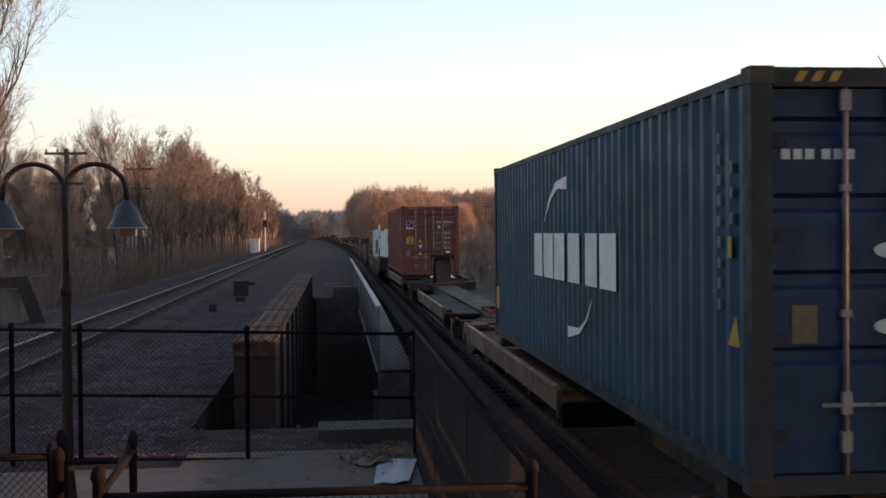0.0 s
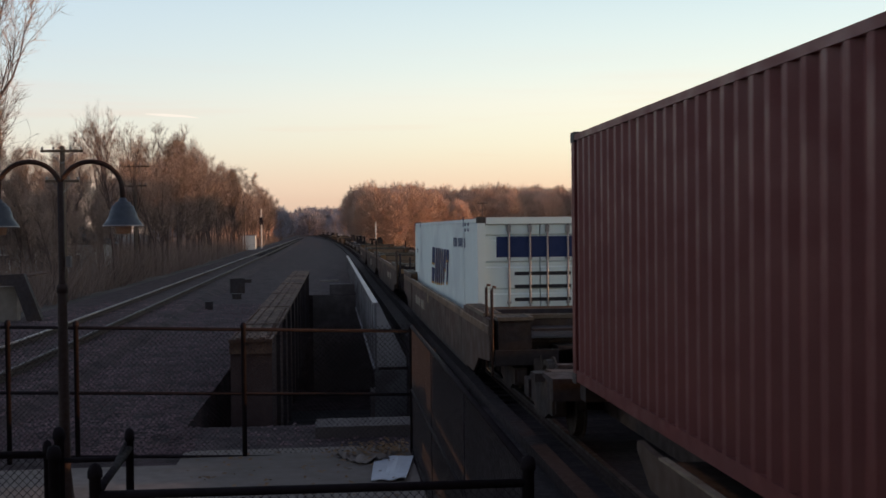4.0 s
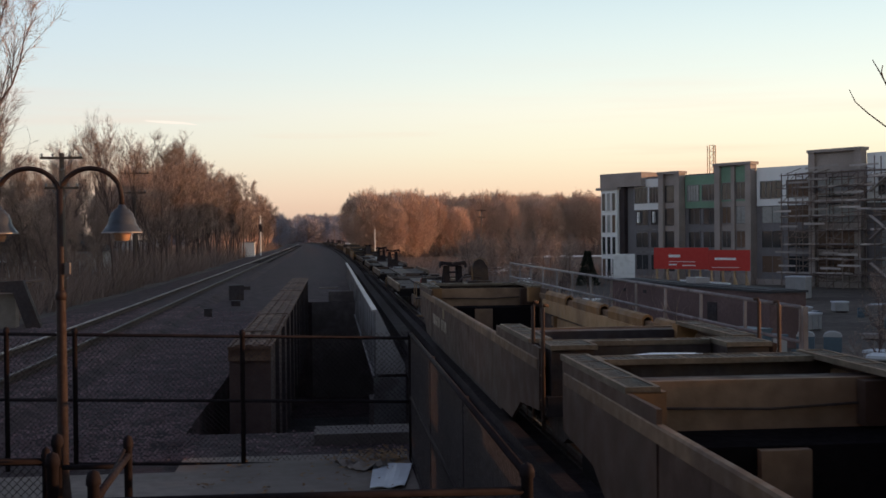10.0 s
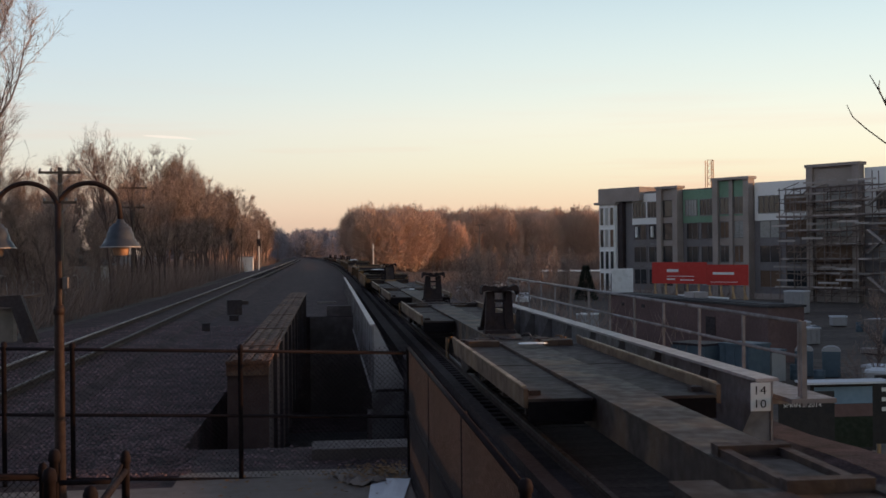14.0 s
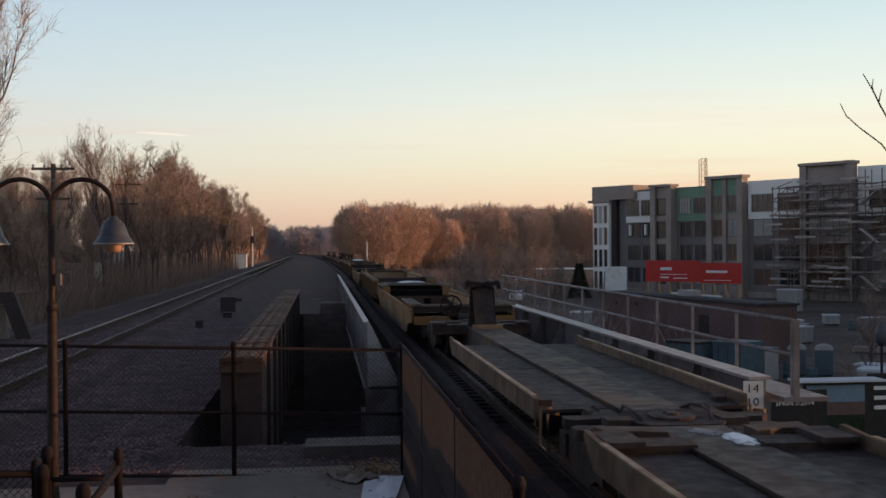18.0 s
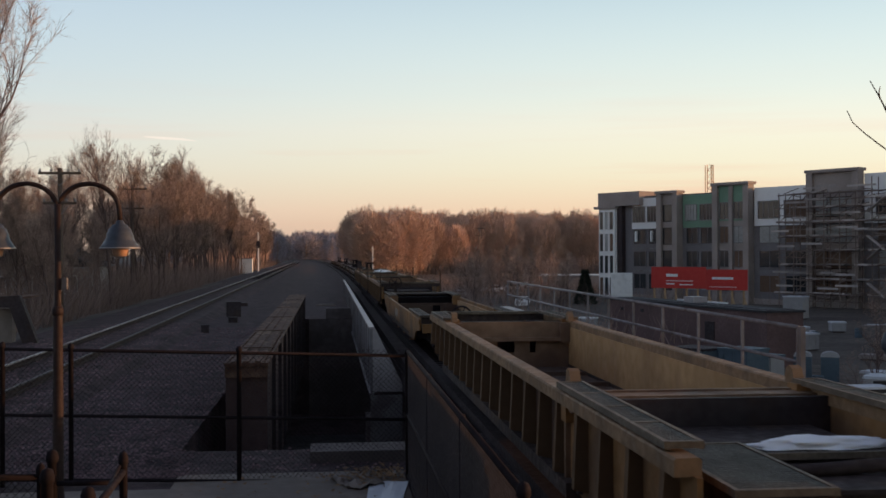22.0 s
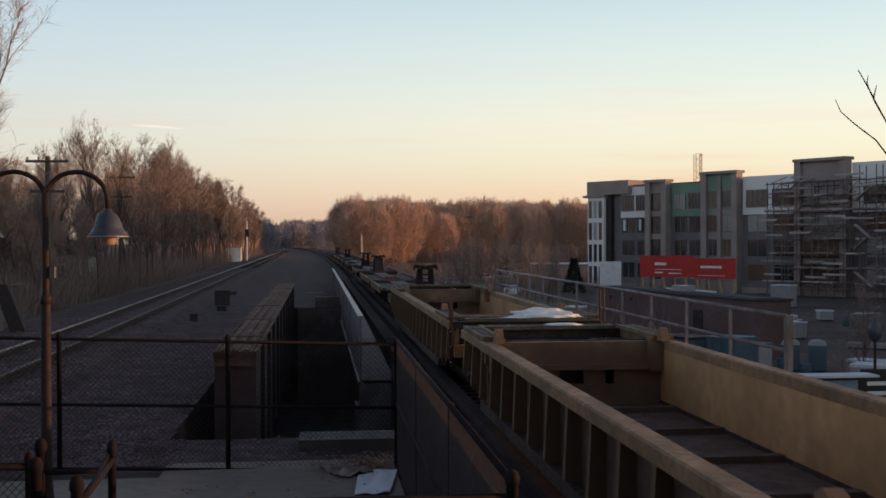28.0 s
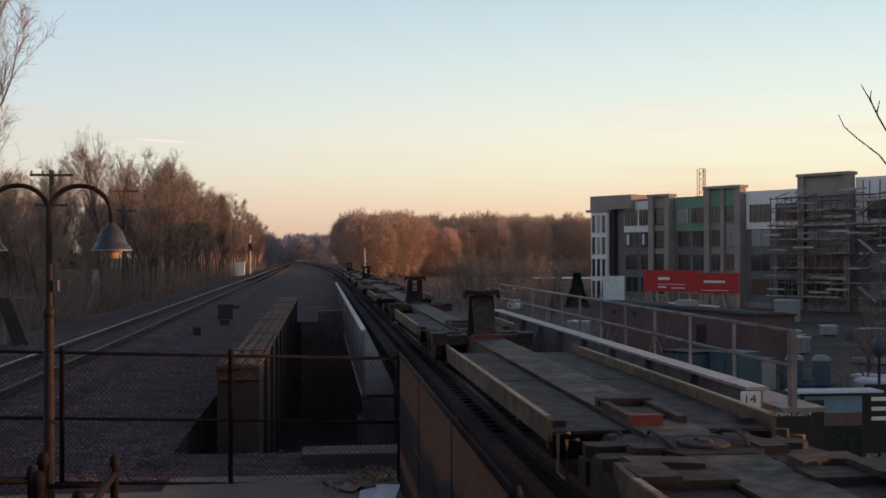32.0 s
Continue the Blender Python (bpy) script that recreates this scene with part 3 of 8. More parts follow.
# left track's own girder end
lg = thing("bridge_girder", pose(0, 0, 0), "dark bridge girder end with a pale concrete block beside the empty track", "bridge girder", kind="structure")
bm = bmesh.new()
add_prism(bm, [(-13.6, 1.25), (-11.4, 1.35), (-10.75, -0.42), (-11.3, -0.42), (-11.75, 0.9), (-13.6, 1.0)], 0.35, "y", 43.0)
part("end_frame", bm, M["black_steel"], lg)
part("concrete_block", boxes((-12.5, -11.8, 43.5, 44.0, -0.9, 0.85)), M["concrete"], lg, "pale concrete block")
part("girder_flange", boxes((-12.0, -11.5, 43.4, 47, 1.2, 1.26)), M["rust_girder"], lg)


# ---- pipe railing along the right girder ----
railing = thing("railing", pose(7.24, 0, 0), "grey-painted pipe railing with two rails along the bridge", "railing", kind="structure")
part("top_rail", tubes([[(0, 16.8, 1.69), (0, 45.2, 1.72)]], 0.035), M["silver_dark"], railing, smooth=True)
part("mid_rail", tubes([[(0, 16.8, 1.15), (0, 45.2, 1.18)]], 0.03), M["silver_dark"], railing, smooth=True)
for i, y in enumerate(np.arange(16.8, 45.3, 2.37)):
    part("post", boxes((-0.023, 0.023, float(y) - 0.03, float(y) + 0.03, 0.53, 1.675)), M["silver_dark"], railing)
part("end_post", boxes((-0.038, 0.038, 16.62, 16.70, 0.40, 1.71)), M["silver_dark"], railing)
part("walkway", boxes((-0.22, 0.5, 16.6, 45.2, 0.45, 0.52)), M["silver_dark"], railing)
for y in np.arange(18, 45, 3.4):
    part("bracket", boxes((-0.27, 0.4, float(y), float(y) + 0.08, 0.25, 0.44)), M["silver_dark"], railing)


# ---- fences ----
def chain_mesh(name, p0, p1, z0, z1, pitch, w, material, parent):
    """Woven wire between two posts: two sets of slanting wires as thin flat bars."""
    p0, p1 = Vector((*p0, 0)), Vector((*p1, 0))
    L, H = (p1 - p0).length, z1 - z0
    d = (p1 - p0) / L
    side = Vector((-d.y, d.x, 0)) * w
    verts, faces = [], []
    n = int((L + H) / pitch)
    for s in (1, -1):
        for i in range(n + 1):
            u = i * pitch - (H if s == 1 else 0)
            a, b = (u, 0.0), (u + s * H, H)
            pts = []
            for q in (a, b):
                pts.append(q)
            (ua, va), (ub, vb) = pts
            if ua < 0:
                va, ua = va + (0 - ua) * s, 0.0
            if ua > L:
                va, ua = va + (ua - L), L
            if ub > L:
                vb, ub = vb - (ub - L), L
            if ub < 0:
                vb, ub = vb + ub, 0.0
            if vb - va < 0.02:
                continue
            A, B = p0 + d * ua + Vector((0, 0, z0 + va)), p0 + d * ub + Vector((0, 0, z0 + vb))
            t = (d * s - Vector((0, 0, 1))) * (w * 0.7)
            k = len(verts)
            for P in (A, B):
                verts += [P + t + side, P - t - side, P - t + side]
            faces += [(k, k + 1, k + 4, k + 3), (k + 1, k + 2, k + 5, k + 4), (k + 2, k, k + 3, k + 5)]
    me = bpy.data.meshes.new(name)
    me.from_pydata(verts, [], faces)
    me.materials.append(material)
    ob = new(name, me)
    ob.parent = parent
    return ob


def fence_post(parent, x, y, z0, z1, r=0.04, name="post"):
    bm = bmesh.new()
    add_lathe(bm, [(r, z0), (r, z1 - 0.06), (r * 1.25, z1 - 0.055), (r * 1.25, z1 - 0.02), (r * 0.9, z1 + 0.015), (0.0, z1 + 0.03)], x, y, 0, 12)
    return part(name, bm, M["fence_black"], parent, smooth=True)


FB = M["fence_black"]
back_fence = thing("fence", pose(0, 0, 0), "black chain-link fence with pipe rails beyond the concrete pad", "fence")
for x in (-6.9, -4.58, -3.64, -1.29, 1.14):
    fence_post(back_fence, x, 16.4, -0.45, 1.53 - 0.03 * (x + 2.1), 0.035)
for z, nm in ((1.46, "top_rail"), (0.53, "mid_rail"), (-0.38, "bottom_rail")):
    part(nm, tubes([[(-8.5, 16.4, z + 0.18), (1.14, 16.4, z - 0.10)]], 0.024), FB, back_fence, smooth=True)
for a, b in ((-8.5, -4.58), (-4.58, -1.29), (-1.29, 1.14)):
    chain_mesh("chain_mesh", (a, 16.4), (b, 16.4), -0.38, 1.46, 0.075, 0.0022, M["mesh_dark"], back_fence)

side_fence = thing("fence", pose(0, 0, 0), "black chain-link fence running beside the train", "fence")
for y in (13.1, 9.8):
    part("post", tubes([[(1.16, y, -0.45), (1.16, y, 1.44)]], 0.032, 10), FB, side_fence, smooth=True)
for z, nm in ((1.43, "top_rail"), (0.50, "mid_rail"), (-0.38, "bottom_rail")):
    part(nm, tubes([[(1.14, 6.5, z), (1.14, 16.36, z)]], 0.026), FB, side_fence, smooth=True)
for a, b in ((6.5, 9.8), (9.8, 13.1), (13.1, 16.36)):
    chain_mesh("chain_mesh", (1.14, a), (1.14, b), -0.38, 1.43, 0.06, 0.0028, M["mesh_wire"], side_fence)

front_fence = thing("fence", pose(0, 0, 0), "black chain-link fence with capped posts on the platform's edge", "fence")
fence_post(front_fence, 1.12, 6.45, -0.45, 1.50, 0.036)
fence_post(front_fence, -1.34, 6.45, -0.45, 1.53, 0.034)
fence_post(front_fence, -1.37, 7.70, -0.45, 1.51, 0.027)
part("top_rail", tubes([[(-1.34, 6.45, 1.375), (1.12, 6.45, 1.365)]], 0.026), FB, front_fence, smooth=True)
part("side_rail", tubes([[(-1.34, 6.45, 1.38), (-1.37, 7.70, 1.40)]], 0.024), FB, front_fence, smooth=True)
part("side_rail", tubes([[(-1.36, 6.7, 1.33), (-1.39, 7.66, 1.44)]], 0.014), FB, front_fence, smooth=True)
part("low_rail", tubes([[(-1.34, 6.45, 0.5), (1.12, 6.45, 0.5)]], 0.026), FB, front_fence, smooth=True)
chain_mesh("chain_mesh", (-1.34, 6.45), (1.12, 6.45), 0.0, 1.36, 0.05, 0.0018, M["mesh_dark"], front_fence)
gate = thing("gate", pose(0, 0, 0), "black chain-link gate standing open beside its posts", "gate")
fence_post(gate, -1.83, 7.70, -0.45, 1.53, 0.034)
fence_post(gate, -1.67, 6.90, -0.45, 1.555, 0.036)
fence_post(gate, -1.745, 7.05, -0.45, 1.56, 0.024, "gate_stile")
part("gate_rail", tubes([[(-4.2, 7.25, 1.52), (-1.75, 7.05, 1.50)]], 0.02), FB, gate, smooth=True)
part("hinge_rail", tubes([[(-1.83, 7.70, 1.33), (-1.37, 7.70, 1.33)]], 0.018), FB, gate, smooth=True)
chain_mesh("chain_mesh", (-4.2, 7.25), (-1.77, 7.05), 0.0, 1.48, 0.05, 0.0018, M["mesh_dark"], gate)

pad = new("pavement", mesh_of("pavement", boxes((-2.2, 1.10, 8.0, 16.9, -0.6, -0.40), (-6, -2.2, 2.0, 15.9, -.6, -.40), (-2.2, 1.1, 2.0, 8.0, -.6, -.402)), M["concrete"], bevel=0.015))
tagged(pad, "worn pale concrete pad behind the fence", "pavement", kind="structure")


# ---- double street lamp ----
def build_lamp(x, y):
    lamp = thing("street_lamp", pose(x, y, -0.4), "dark iron lamp post with two bell-shaped pendant lamps", "street lamp")
    bm = bmesh.new()
    add_lathe(bm, [(0.14, 0), (0.14, 0.25), (0.09, 0.4), (0.062, 0.7), (0.055, 2.0), (0.05, 2.65), (0.036, 2.72), (0.034, 3.8)], sides=14)
    part("post", bm, M["lamp_iron"], lamp, smooth=True)
    bm = bmesh.new()
    add_lathe(bm, [(0.06, 2.60), (0.06, 2.66), (0.045, 2.70)], sides=14)
    part("collar", bm, M["lamp_iron"], lamp, smooth=True)
    part("sensor_box", boxes((0.05, 0.10, -0.04, 0.04, 2.88, 3.0)), M["silver_dark"], lamp, bevel=0.01)
    for s in (-1, 1):
        pts = []
        for k in range(15):
            a = math.pi * (1.0 - k / 14)
            pts.append((s * (0.325 + 0.325 * math.cos(a)), 0, 3.72 + 0.30 * math.sin(a)))
        pts.append((s * 0.655, 0, 3.62))
        part("arm", tubes([pts], 0.027, 10), M["lamp_iron"], lamp, smooth=True)
        bm = bmesh.new()
        add_lathe(bm, [(0.02, 3.63), (0.04, 3.615), (0.05, 3.585), (0.082, 3.575), (0.092, 3.545), (0.118, 3.535), (0.128, 3.49), (0.138, 3.48), (0.146, 3.43), (0.165, 3.395), (0.200, 3.345), (0.210, 3.328), (0.206, 3.315), (0.14, 3.345), (0.0, 3.36)], s * 0.655, 0, 0, 24)
        shade = part("shade", bm, M["lamp_shade"], lamp, "grey-blue enamel bell shade", smooth=True)
        # pale ring added for the bright highlight along the brim
        bm = bmesh.new()
        add_tube(bm, [(s * 0.655 + 0.211 * math.cos(k * math.tau / 24), 0.211 * math.sin(k * math.tau / 24), 3.322) for k in range(25)], 0.008, 6, caps=False)
        part("rim", bm, M["silver"], shade, "pale ring for the highlight on the brim", smooth=True)
        bm = bmesh.new()
        add_lathe(bm, [(0.095, 3.34), (0.09, 3.30), (0.075, 3.235), (0.0, 3.23)], s * 0.655, 0, 0, 16)
        part("globe", bm, M["lamp_glass"], shade, "frosted glass globe", smooth=True)
    return lamp


build_lamp(-2.91, 12.5)

# litter by the fence
sheet = thing("paper_sheet", pose(0.76, 15.15, -0.395, 0, 0, -6), "crumpled white board lying on the concrete", "litter")
bm = bmesh.new()
bmesh.ops.create_grid(bm, x_segments=8, y_segments=8, size=0.5)
for v in bm.verts:
    v.co = Vector((v.co.x * (0.50 + 0.10 * v.co.y), v.co.y * 1.45, 0.025 + 0.03 * noise.noise(v.co * 3) + 0.05 * max(0, v.co.x)))
bm.normal_update()
bmesh.ops.solidify(bm, geom=bm.faces[:], thickness=0.012)
part("board", bm, M["paper"], sheet)
bag = thing("litter_bag", pose(0.45, 15.95, -0.40, 0, 0, 30), "flattened pale plastic sheet among dead leaves", "litter")
bm = bmesh.new()
bmesh.ops.create_grid(bm, x_segments=8, y_segments=8, size=0.5)
for v in bm.verts:
    v.co = Vector((v.co.x * 0.62, v.co.y * 0.7, 0.05 + 0.10 * noise.noise(v.co * 4 + Vector((3, 1, 0)))))
bm.normal_update()
bmesh.ops.solidify(bm, geom=bm.faces[:], thickness=0.01)
part("sheet", bm, M["concrete"], bag)


def scatter_leaves():
    rng = random.Random(8)
    verts, faces = [], []
    for i in range(520):
        if i < 380:
            x, y = rng.gauss(0.75, 0.32), rng.gauss(16.3, 0.28)
        else:
            x, y = rng.uniform(-2.0, 1.05), rng.uniform(13, 16.6)
        if x > 1.08 or y > 17:
            continue
        z, r, a = -0.39 + rng.random() * (0.10 if i < 380 else 0.015), rng.uniform(0.025, 0.06), rng.random() * 6.28
        b = len(verts)
        for k in range(4):
            verts.append((x + math.cos(a + k * 1.57) * r * (1 if k % 2 else 0.55), y + math.sin(a + k * 1.57) * r * (1 if k % 2 else 0.55), z + rng.uniform(0, 0.03)))
        faces.append((b, b + 1, b + 2, b + 3))
    me = bpy.data.meshes.new("dead_leaves")
    me.from_pydata(verts, [], faces)
    me.materials.append(M["leaf_litter"])
    tagged(new("dead_leaves", me), "drift of brown dead leaves against the fence", "leaves", kind="stuff")


scatter_leaves()

# guard timbers beside the ties, and an unseen wall added behind to block light
gt = strip("guard_timber", lambda y: TRACK_X - 1.42 + bend(y), lambda y: TRACK_X - 1.20 + bend(y), -0.30, -0.02, [4, 20, 40, 60, 90], M["guard_dark"])
tagged(gt, "black tarred guard timber along the ties", "timber", kind="structure")
gt = strip("guard_timber", lambda y: TRACK_X - 1.95 + bend(y), lambda y: TRACK_X - 1.55 + bend(y), -0.42, -0.12, [4, 20, 40, 60, 90], M["guard_dark"])
tagged(gt, "black tarred guard timber along the ties", "timber", kind="structure")
st = new("wall_station", mesh_of("wall_station", boxes((-14, 1.6, -4.0, -3.4, -0.6, 10), (-14, 12, -8.0, -3.4, 6.4, 10.0)), M["red_brick"]))
tagged(st, "unseen wall and overhang added behind the viewer to block light", "wall", kind="structure")

# small things on the ballast
for nm, x, y, w, h, lab in (("track_box", -5.0, 60.0, 0.75, 0.75, "low dark steel box standing on the ballast"), ("track_box", -5.15, 47.7, 0.32, 0.30, "small dark box on the ballast"), ("track_box", -4.6, 54.8, 0.42, 0.22, "small dark box on the ballast"), ("track_box", -5.6, 72.0, 0.9, 0.18, "flat dark steel plate on the ballast")):
    t = thing(nm, pose(x, y, -0.42, 0, 0, 8), lab, "equipment box")
    part("case", boxes((-w / 2, w / 2, -w / 2, w / 2, 0, h)), M["black_steel"], t, bevel=0.03)
    part("lid", boxes((-w / 2 - .02, w / 2 + .02, -w / 2 - .02, w / 2 + .02, h, h + 0.04)), M["black_steel"], t, bevel=0.01)
slab = thing("stone_slab", pose(-0.2, 72.0, -0.42), "flat pale slab lying on the ballast", "slab")
part("slab", boxes((-0.6, 0.6, -0.3, 0.3, 0, 0.08)), M["concrete"], slab, bevel=0.02)


# ---- the train ----
SPEED = 11.7
MOVING = []


def moves(ob, s, half=0.0, dx=0.0):
    MOVING.append((ob, s, half, dx))
    return ob


def truck_meshes():
    bm = bmesh.new()
    for sx in (-1, 1):
        add_prism(bm, [(-1.15, 0.38), (-1.15, 0.56), (-0.5, 0.72), (0.5, 0.72), (1.15, 0.56), (1.15, 0.38), (0.6, 0.30), (0.3, 0.18), (-0.3, 0.18), (-0.6, 0.30)], 0.12, "x", sx * 1.0 - 0.06)
        add_box(bm, sx * 1.0 - 0.1, sx * 1.0 + 0.1, -1.08, -0.72, 0.33, 0.6)
        add_box(bm, sx * 1.0 - 0.1, sx * 1.0 + 0.1, 0.72, 1.08, 0.33, 0.6)
    add_box(bm, -1.0, 1.0, -0.22, 0.22, 0.42, 0.68)
    frame_me = mesh_of("truck_frame", bm, M["car_dark"])
    bm = bmesh.new()
    add_lathe(bm, [(0.455, -0.07), (0.455, -0.045), (0.42, -0.04), (0.41, 0.06), (0.34, 0.065), (0.30, 0.03), (0.12, 0.03), (0.10, 0.08), (0.0, 0.08)], sides=24)
    return frame_me, mesh_of("wheel", bm, M["wheel"])


TRUCK, WHEEL = truck_meshes()
AXLE = mesh_of("axle", tubes([[(-0.8, 0, 0), (0.8, 0, 0)]], 0.08, 10), M["wheel"])


def add_truck(parent, y):
    tr = part("truck", TRUCK, None, parent, "grimy cast steel truck", m=pose(0, y, 0))
    for dy in (-0.88, 0.88):
        part("axle", AXLE, None, tr, m=pose(0, dy, 0.455))
        for sx in (-1, 1):
            part("wheel", WHEEL, None, tr, m=pose(sx * 0.75, dy, 0.455, 0, 90 * sx, 0))


def holed_floor(y0, y1, n, z, rx=0.62, ry=0.42, hw=1.28):
    """Floor plate with a row of real oval holes."""
    bm = bmesh.new()
    d = (y1 - y0) / n
    k = 16
    for i in range(n):
        cy = y0 + d * (i + 0.5)
        outer, inner = [], []
        for j in range(k):
            a = math.tau * j / k
            c, s = math.cos(a), math.sin(a)
            f = max(abs(c), abs(s))
            outer.append((hw * c / f, cy + d / 2 * s / f))
            inner.append((rx * c, cy + ry * s))
        for lvl in (0, 1):
            zz = z - lvl * 0.03
            vo = [bm.verts.new((*p, zz)) for p in outer]
            vi = [bm.verts.new((*p, zz)) for p in inner]
            for j in range(k):
                bm.faces.new((vo[j], vo[(j + 1) % k], vi[(j + 1) % k], vi[j]))
            if lvl == 0:
                keep = vi
            else:
                for j in range(k):
                    bm.faces.new((keep[j], keep[(j + 1) % k], vi[(j + 1) % k], vi[j]))
    bmesh.ops.remove_doubles(bm, verts=bm.verts, dist=0.0005)
    return bm


def tread(name, parent, x0, x1, y0, y1, z, panels):
    """Walkway tread: dark slats inside a pale frame split into panels."""
    bm = bmesh.new()
    long_y = y1 - y0 > x1 - x0
    add_box(bm, x0, x0 + 0.04, y0, y1, z - 0.06, z)
    add_box(bm, x1 - 0.04, x1, y0, y1, z - 0.06, z)
    for k in range(panels + 1):
        if long_y:
            c = y0 + (y1 - y0 - 0.05) * k / panels
            add_box(bm, x0 + 0.04, x1 - 0.04, c, c + 0.05, z - 0.055, z - 0.001)
        else:
            c = x0 + 0.04 + (x1 - x0 - 0.13) * k / panels
            add_box(bm, c, c + 0.05, y0 + 0.04, y1 - 0.04, z - 0.055, z - 0.001)
    if not long_y:
        for c in (y0, y1 - 0.04):
            add_box(bm, x0 + 0.04, x1 - 0.04, c, c + 0.04, z - 0.06, z)
    tr = part(name, bm, M["grating"], parent, "worn steel tread frame")
    bm = bmesh.new()
    if long_y:
        for y in np.arange(y0 + 0.06, y1 - 0.08, 0.075):
            add_box(bm, x0 + 0.04, x1 - 0.04, float(y), float(y) + 0.06, z - 0.04, z - 0.008)
    else:
        for x in np.arange(x0 + 0.06, x1 - 0.10, 0.075):
            add_box(bm, float(x), float(x) + 0.06, y0 + 0.045, y1 - 0.045, z - 0.04, z - 0.008)
    part("tread_slats", bm, M["tread_grey"], tr, "worn grey tread slats")
    return tr


def build_well_car(s, L, top, end_top, style, label, brake=None, ladder=True, back_hardware=False, near_box=False, ends=None, far_tread=None, mark=("row", 6.5), covers=()):
    """An empty well car: origin on the track at its near end. style: plate, ribbed or low."""
    car = thing("well_car", pose(TRACK_X, s, 0), label, "freight car", "well cars of the train")
    outer = M["ttx_brown"] if style == "plate" else M["ttx_yellow"]
    far_tread = far_tread or (2.9 if style == "plate" else None)
    EN, EF = ends or ((3.8, 3.8) if style == "plate" else (4.3, 4.1))
    w = 1.50
    dark_end = M["black_steel"] if style == "low" else M["end_brown"] if style == "ribbed" else M["ttx_brown"]
    for sx in (-1, 1):
        def bx(x0, x1, y0, y1, z0, z1):
            return (min(sx * x0, sx * x1), max(sx * x0, sx * x1), y0, y1, z0, z1)
        set_in = 0.135 if style == "ribbed" else 0.0
        # ribbed cars: wall behind the ribs in darker brown, the recess shade put in
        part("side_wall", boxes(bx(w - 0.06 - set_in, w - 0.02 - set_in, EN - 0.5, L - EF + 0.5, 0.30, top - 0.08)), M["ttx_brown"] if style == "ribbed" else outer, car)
        bm = bmesh.new()
        lip = 0.205 if style == "ribbed" else 0.085
        add_prism(bm, [(sx * (w - lip), top - 0.14), (sx * (w - lip), top - 0.02), (sx * (w - lip + 0.02), top), (sx * (w - 0.01), top), (sx * (w + 0.005), top - 0.02), (sx * (w + 0.005), top - 0.14)], L - 0.7, "y", 0.35)
        part("top_chord", bm, M["edge_tan"] if style == "ribbed" else M["ttx_yellow"] if style == "low" else M["chord_tan"], car)
        part("bottom_chord", boxes(bx(w - 0.22, w - 0.02, EN - 0.4, L - EF + 0.4, 0.24, 0.40)), M["car_dark"], car)
        if style == "ribbed":
            bm = bmesh.new()
            add_prism(bm, [(sx * (w - 0.16), 0.40), (sx * (w + 0.02), 0.44), (sx * (w - 0.015), top - 0.17), (sx * (w - 0.03), top - 0.142), (sx * (w - 0.16), top - 0.142)], 0.11, "y", -0.055)
            rib = mesh_of("rib", bm, M["rib_brown"])
            n = int((L - 1.4) / 0.96)
            for i in range(n + 1):
                y = 0.7 + (L - 1.4) * i / n
                low = max(0.0, 1.0 - min(y, L - y) / 2.2) * 0.35
                part("rib", rib, None, car, m=Matrix.Translation((0, y, top)) @ Matrix.Diagonal((1, 1, 1 - low, 1)) @ Matrix.Translation((0, 0, -top)))
        else:
            # inner stiffening rail and its pockets
            part("inner_rail", boxes(bx(w - 0.17, w - 0.062, EN, L - EF, top - 0.44, top - 0.12)), M["rail_yellow_lit"], car)
            if style == "plate":
                part("inner_strip", boxes(bx(w - 0.12, w - 0.076, EN + 0.9, L - EF - 0.9, top - 0.72, top - 0.50)), M["rail_yellow_lit"], car)
                # black block in place of an open slot, its shade in the colour
                for y in (EN + 0.70, L - EF - 0.85):
                    part("wall_slot", boxes(bx(w - 0.10, w - 0.076, y, y + 0.15, top - 0.95, top - 0.46)), M["black_steel"], car, "dark upright slot in the wall")
            for y in np.arange(EN + 0.25, L - EF - 0.8, 3.1):
                part("pocket", boxes(bx(w - 0.19, w - 0.077, float(y), float(y) + (0.16 if style == "plate" else 0.5), top - 0.90, top - 0.45)), M["ttx_yellow"], car, bevel=0.01)
        part("inner_wall", boxes(bx(w - 0.075 - set_in, w - 0.0625 - set_in, EN, L - EF, 0.40, top - (0.141 if style == "ribbed" else 0.405))), M["wall_yellow_lit"] if style == "ribbed" else M["car_inside"], car)
        for far in (0, 1):
            E = EF if far else EN
            ya, yb = (0.25, E) if not far else (L - E, L - 0.25)
            bm = bmesh.new()
            slope = 0.9
            et = end_top - 0.05 if style == "plate" else top - 0.13
            pts = [(ya, 0.72), (ya, et), (yb, et), (yb, 0.30), (ya + slope + 1.2, 0.30), (ya + slope + 0.5, 0.62)] if not far else [(yb, 0.72), (yb, et), (ya, et), (ya, 0.30), (yb - slope - 1.2, 0.30), (yb - slope - 0.5, 0.62)]
            add_prism(bm, pts, 0.045 * sx, "x", sx * (w - 0.05 - (0.13 if style == "ribbed" else 0)))
            part("end_side", bm, outer, car)
            if far and far_tread:
                ya = L - far_tread
            if style == "plate" and not far:
                ya, yb = 1.05, 3.4
            tread("side_tread", car, min(sx * (w - 0.31), sx * w), max(sx * (w - 0.31), sx * w), ya - (0.0 if far else 0.1) + (0.45 if style == "ribbed" and not far else 0), yb + (0.1 if far else 0.0) - (0.45 if style == "ribbed" and far else 0), end_top, 4)
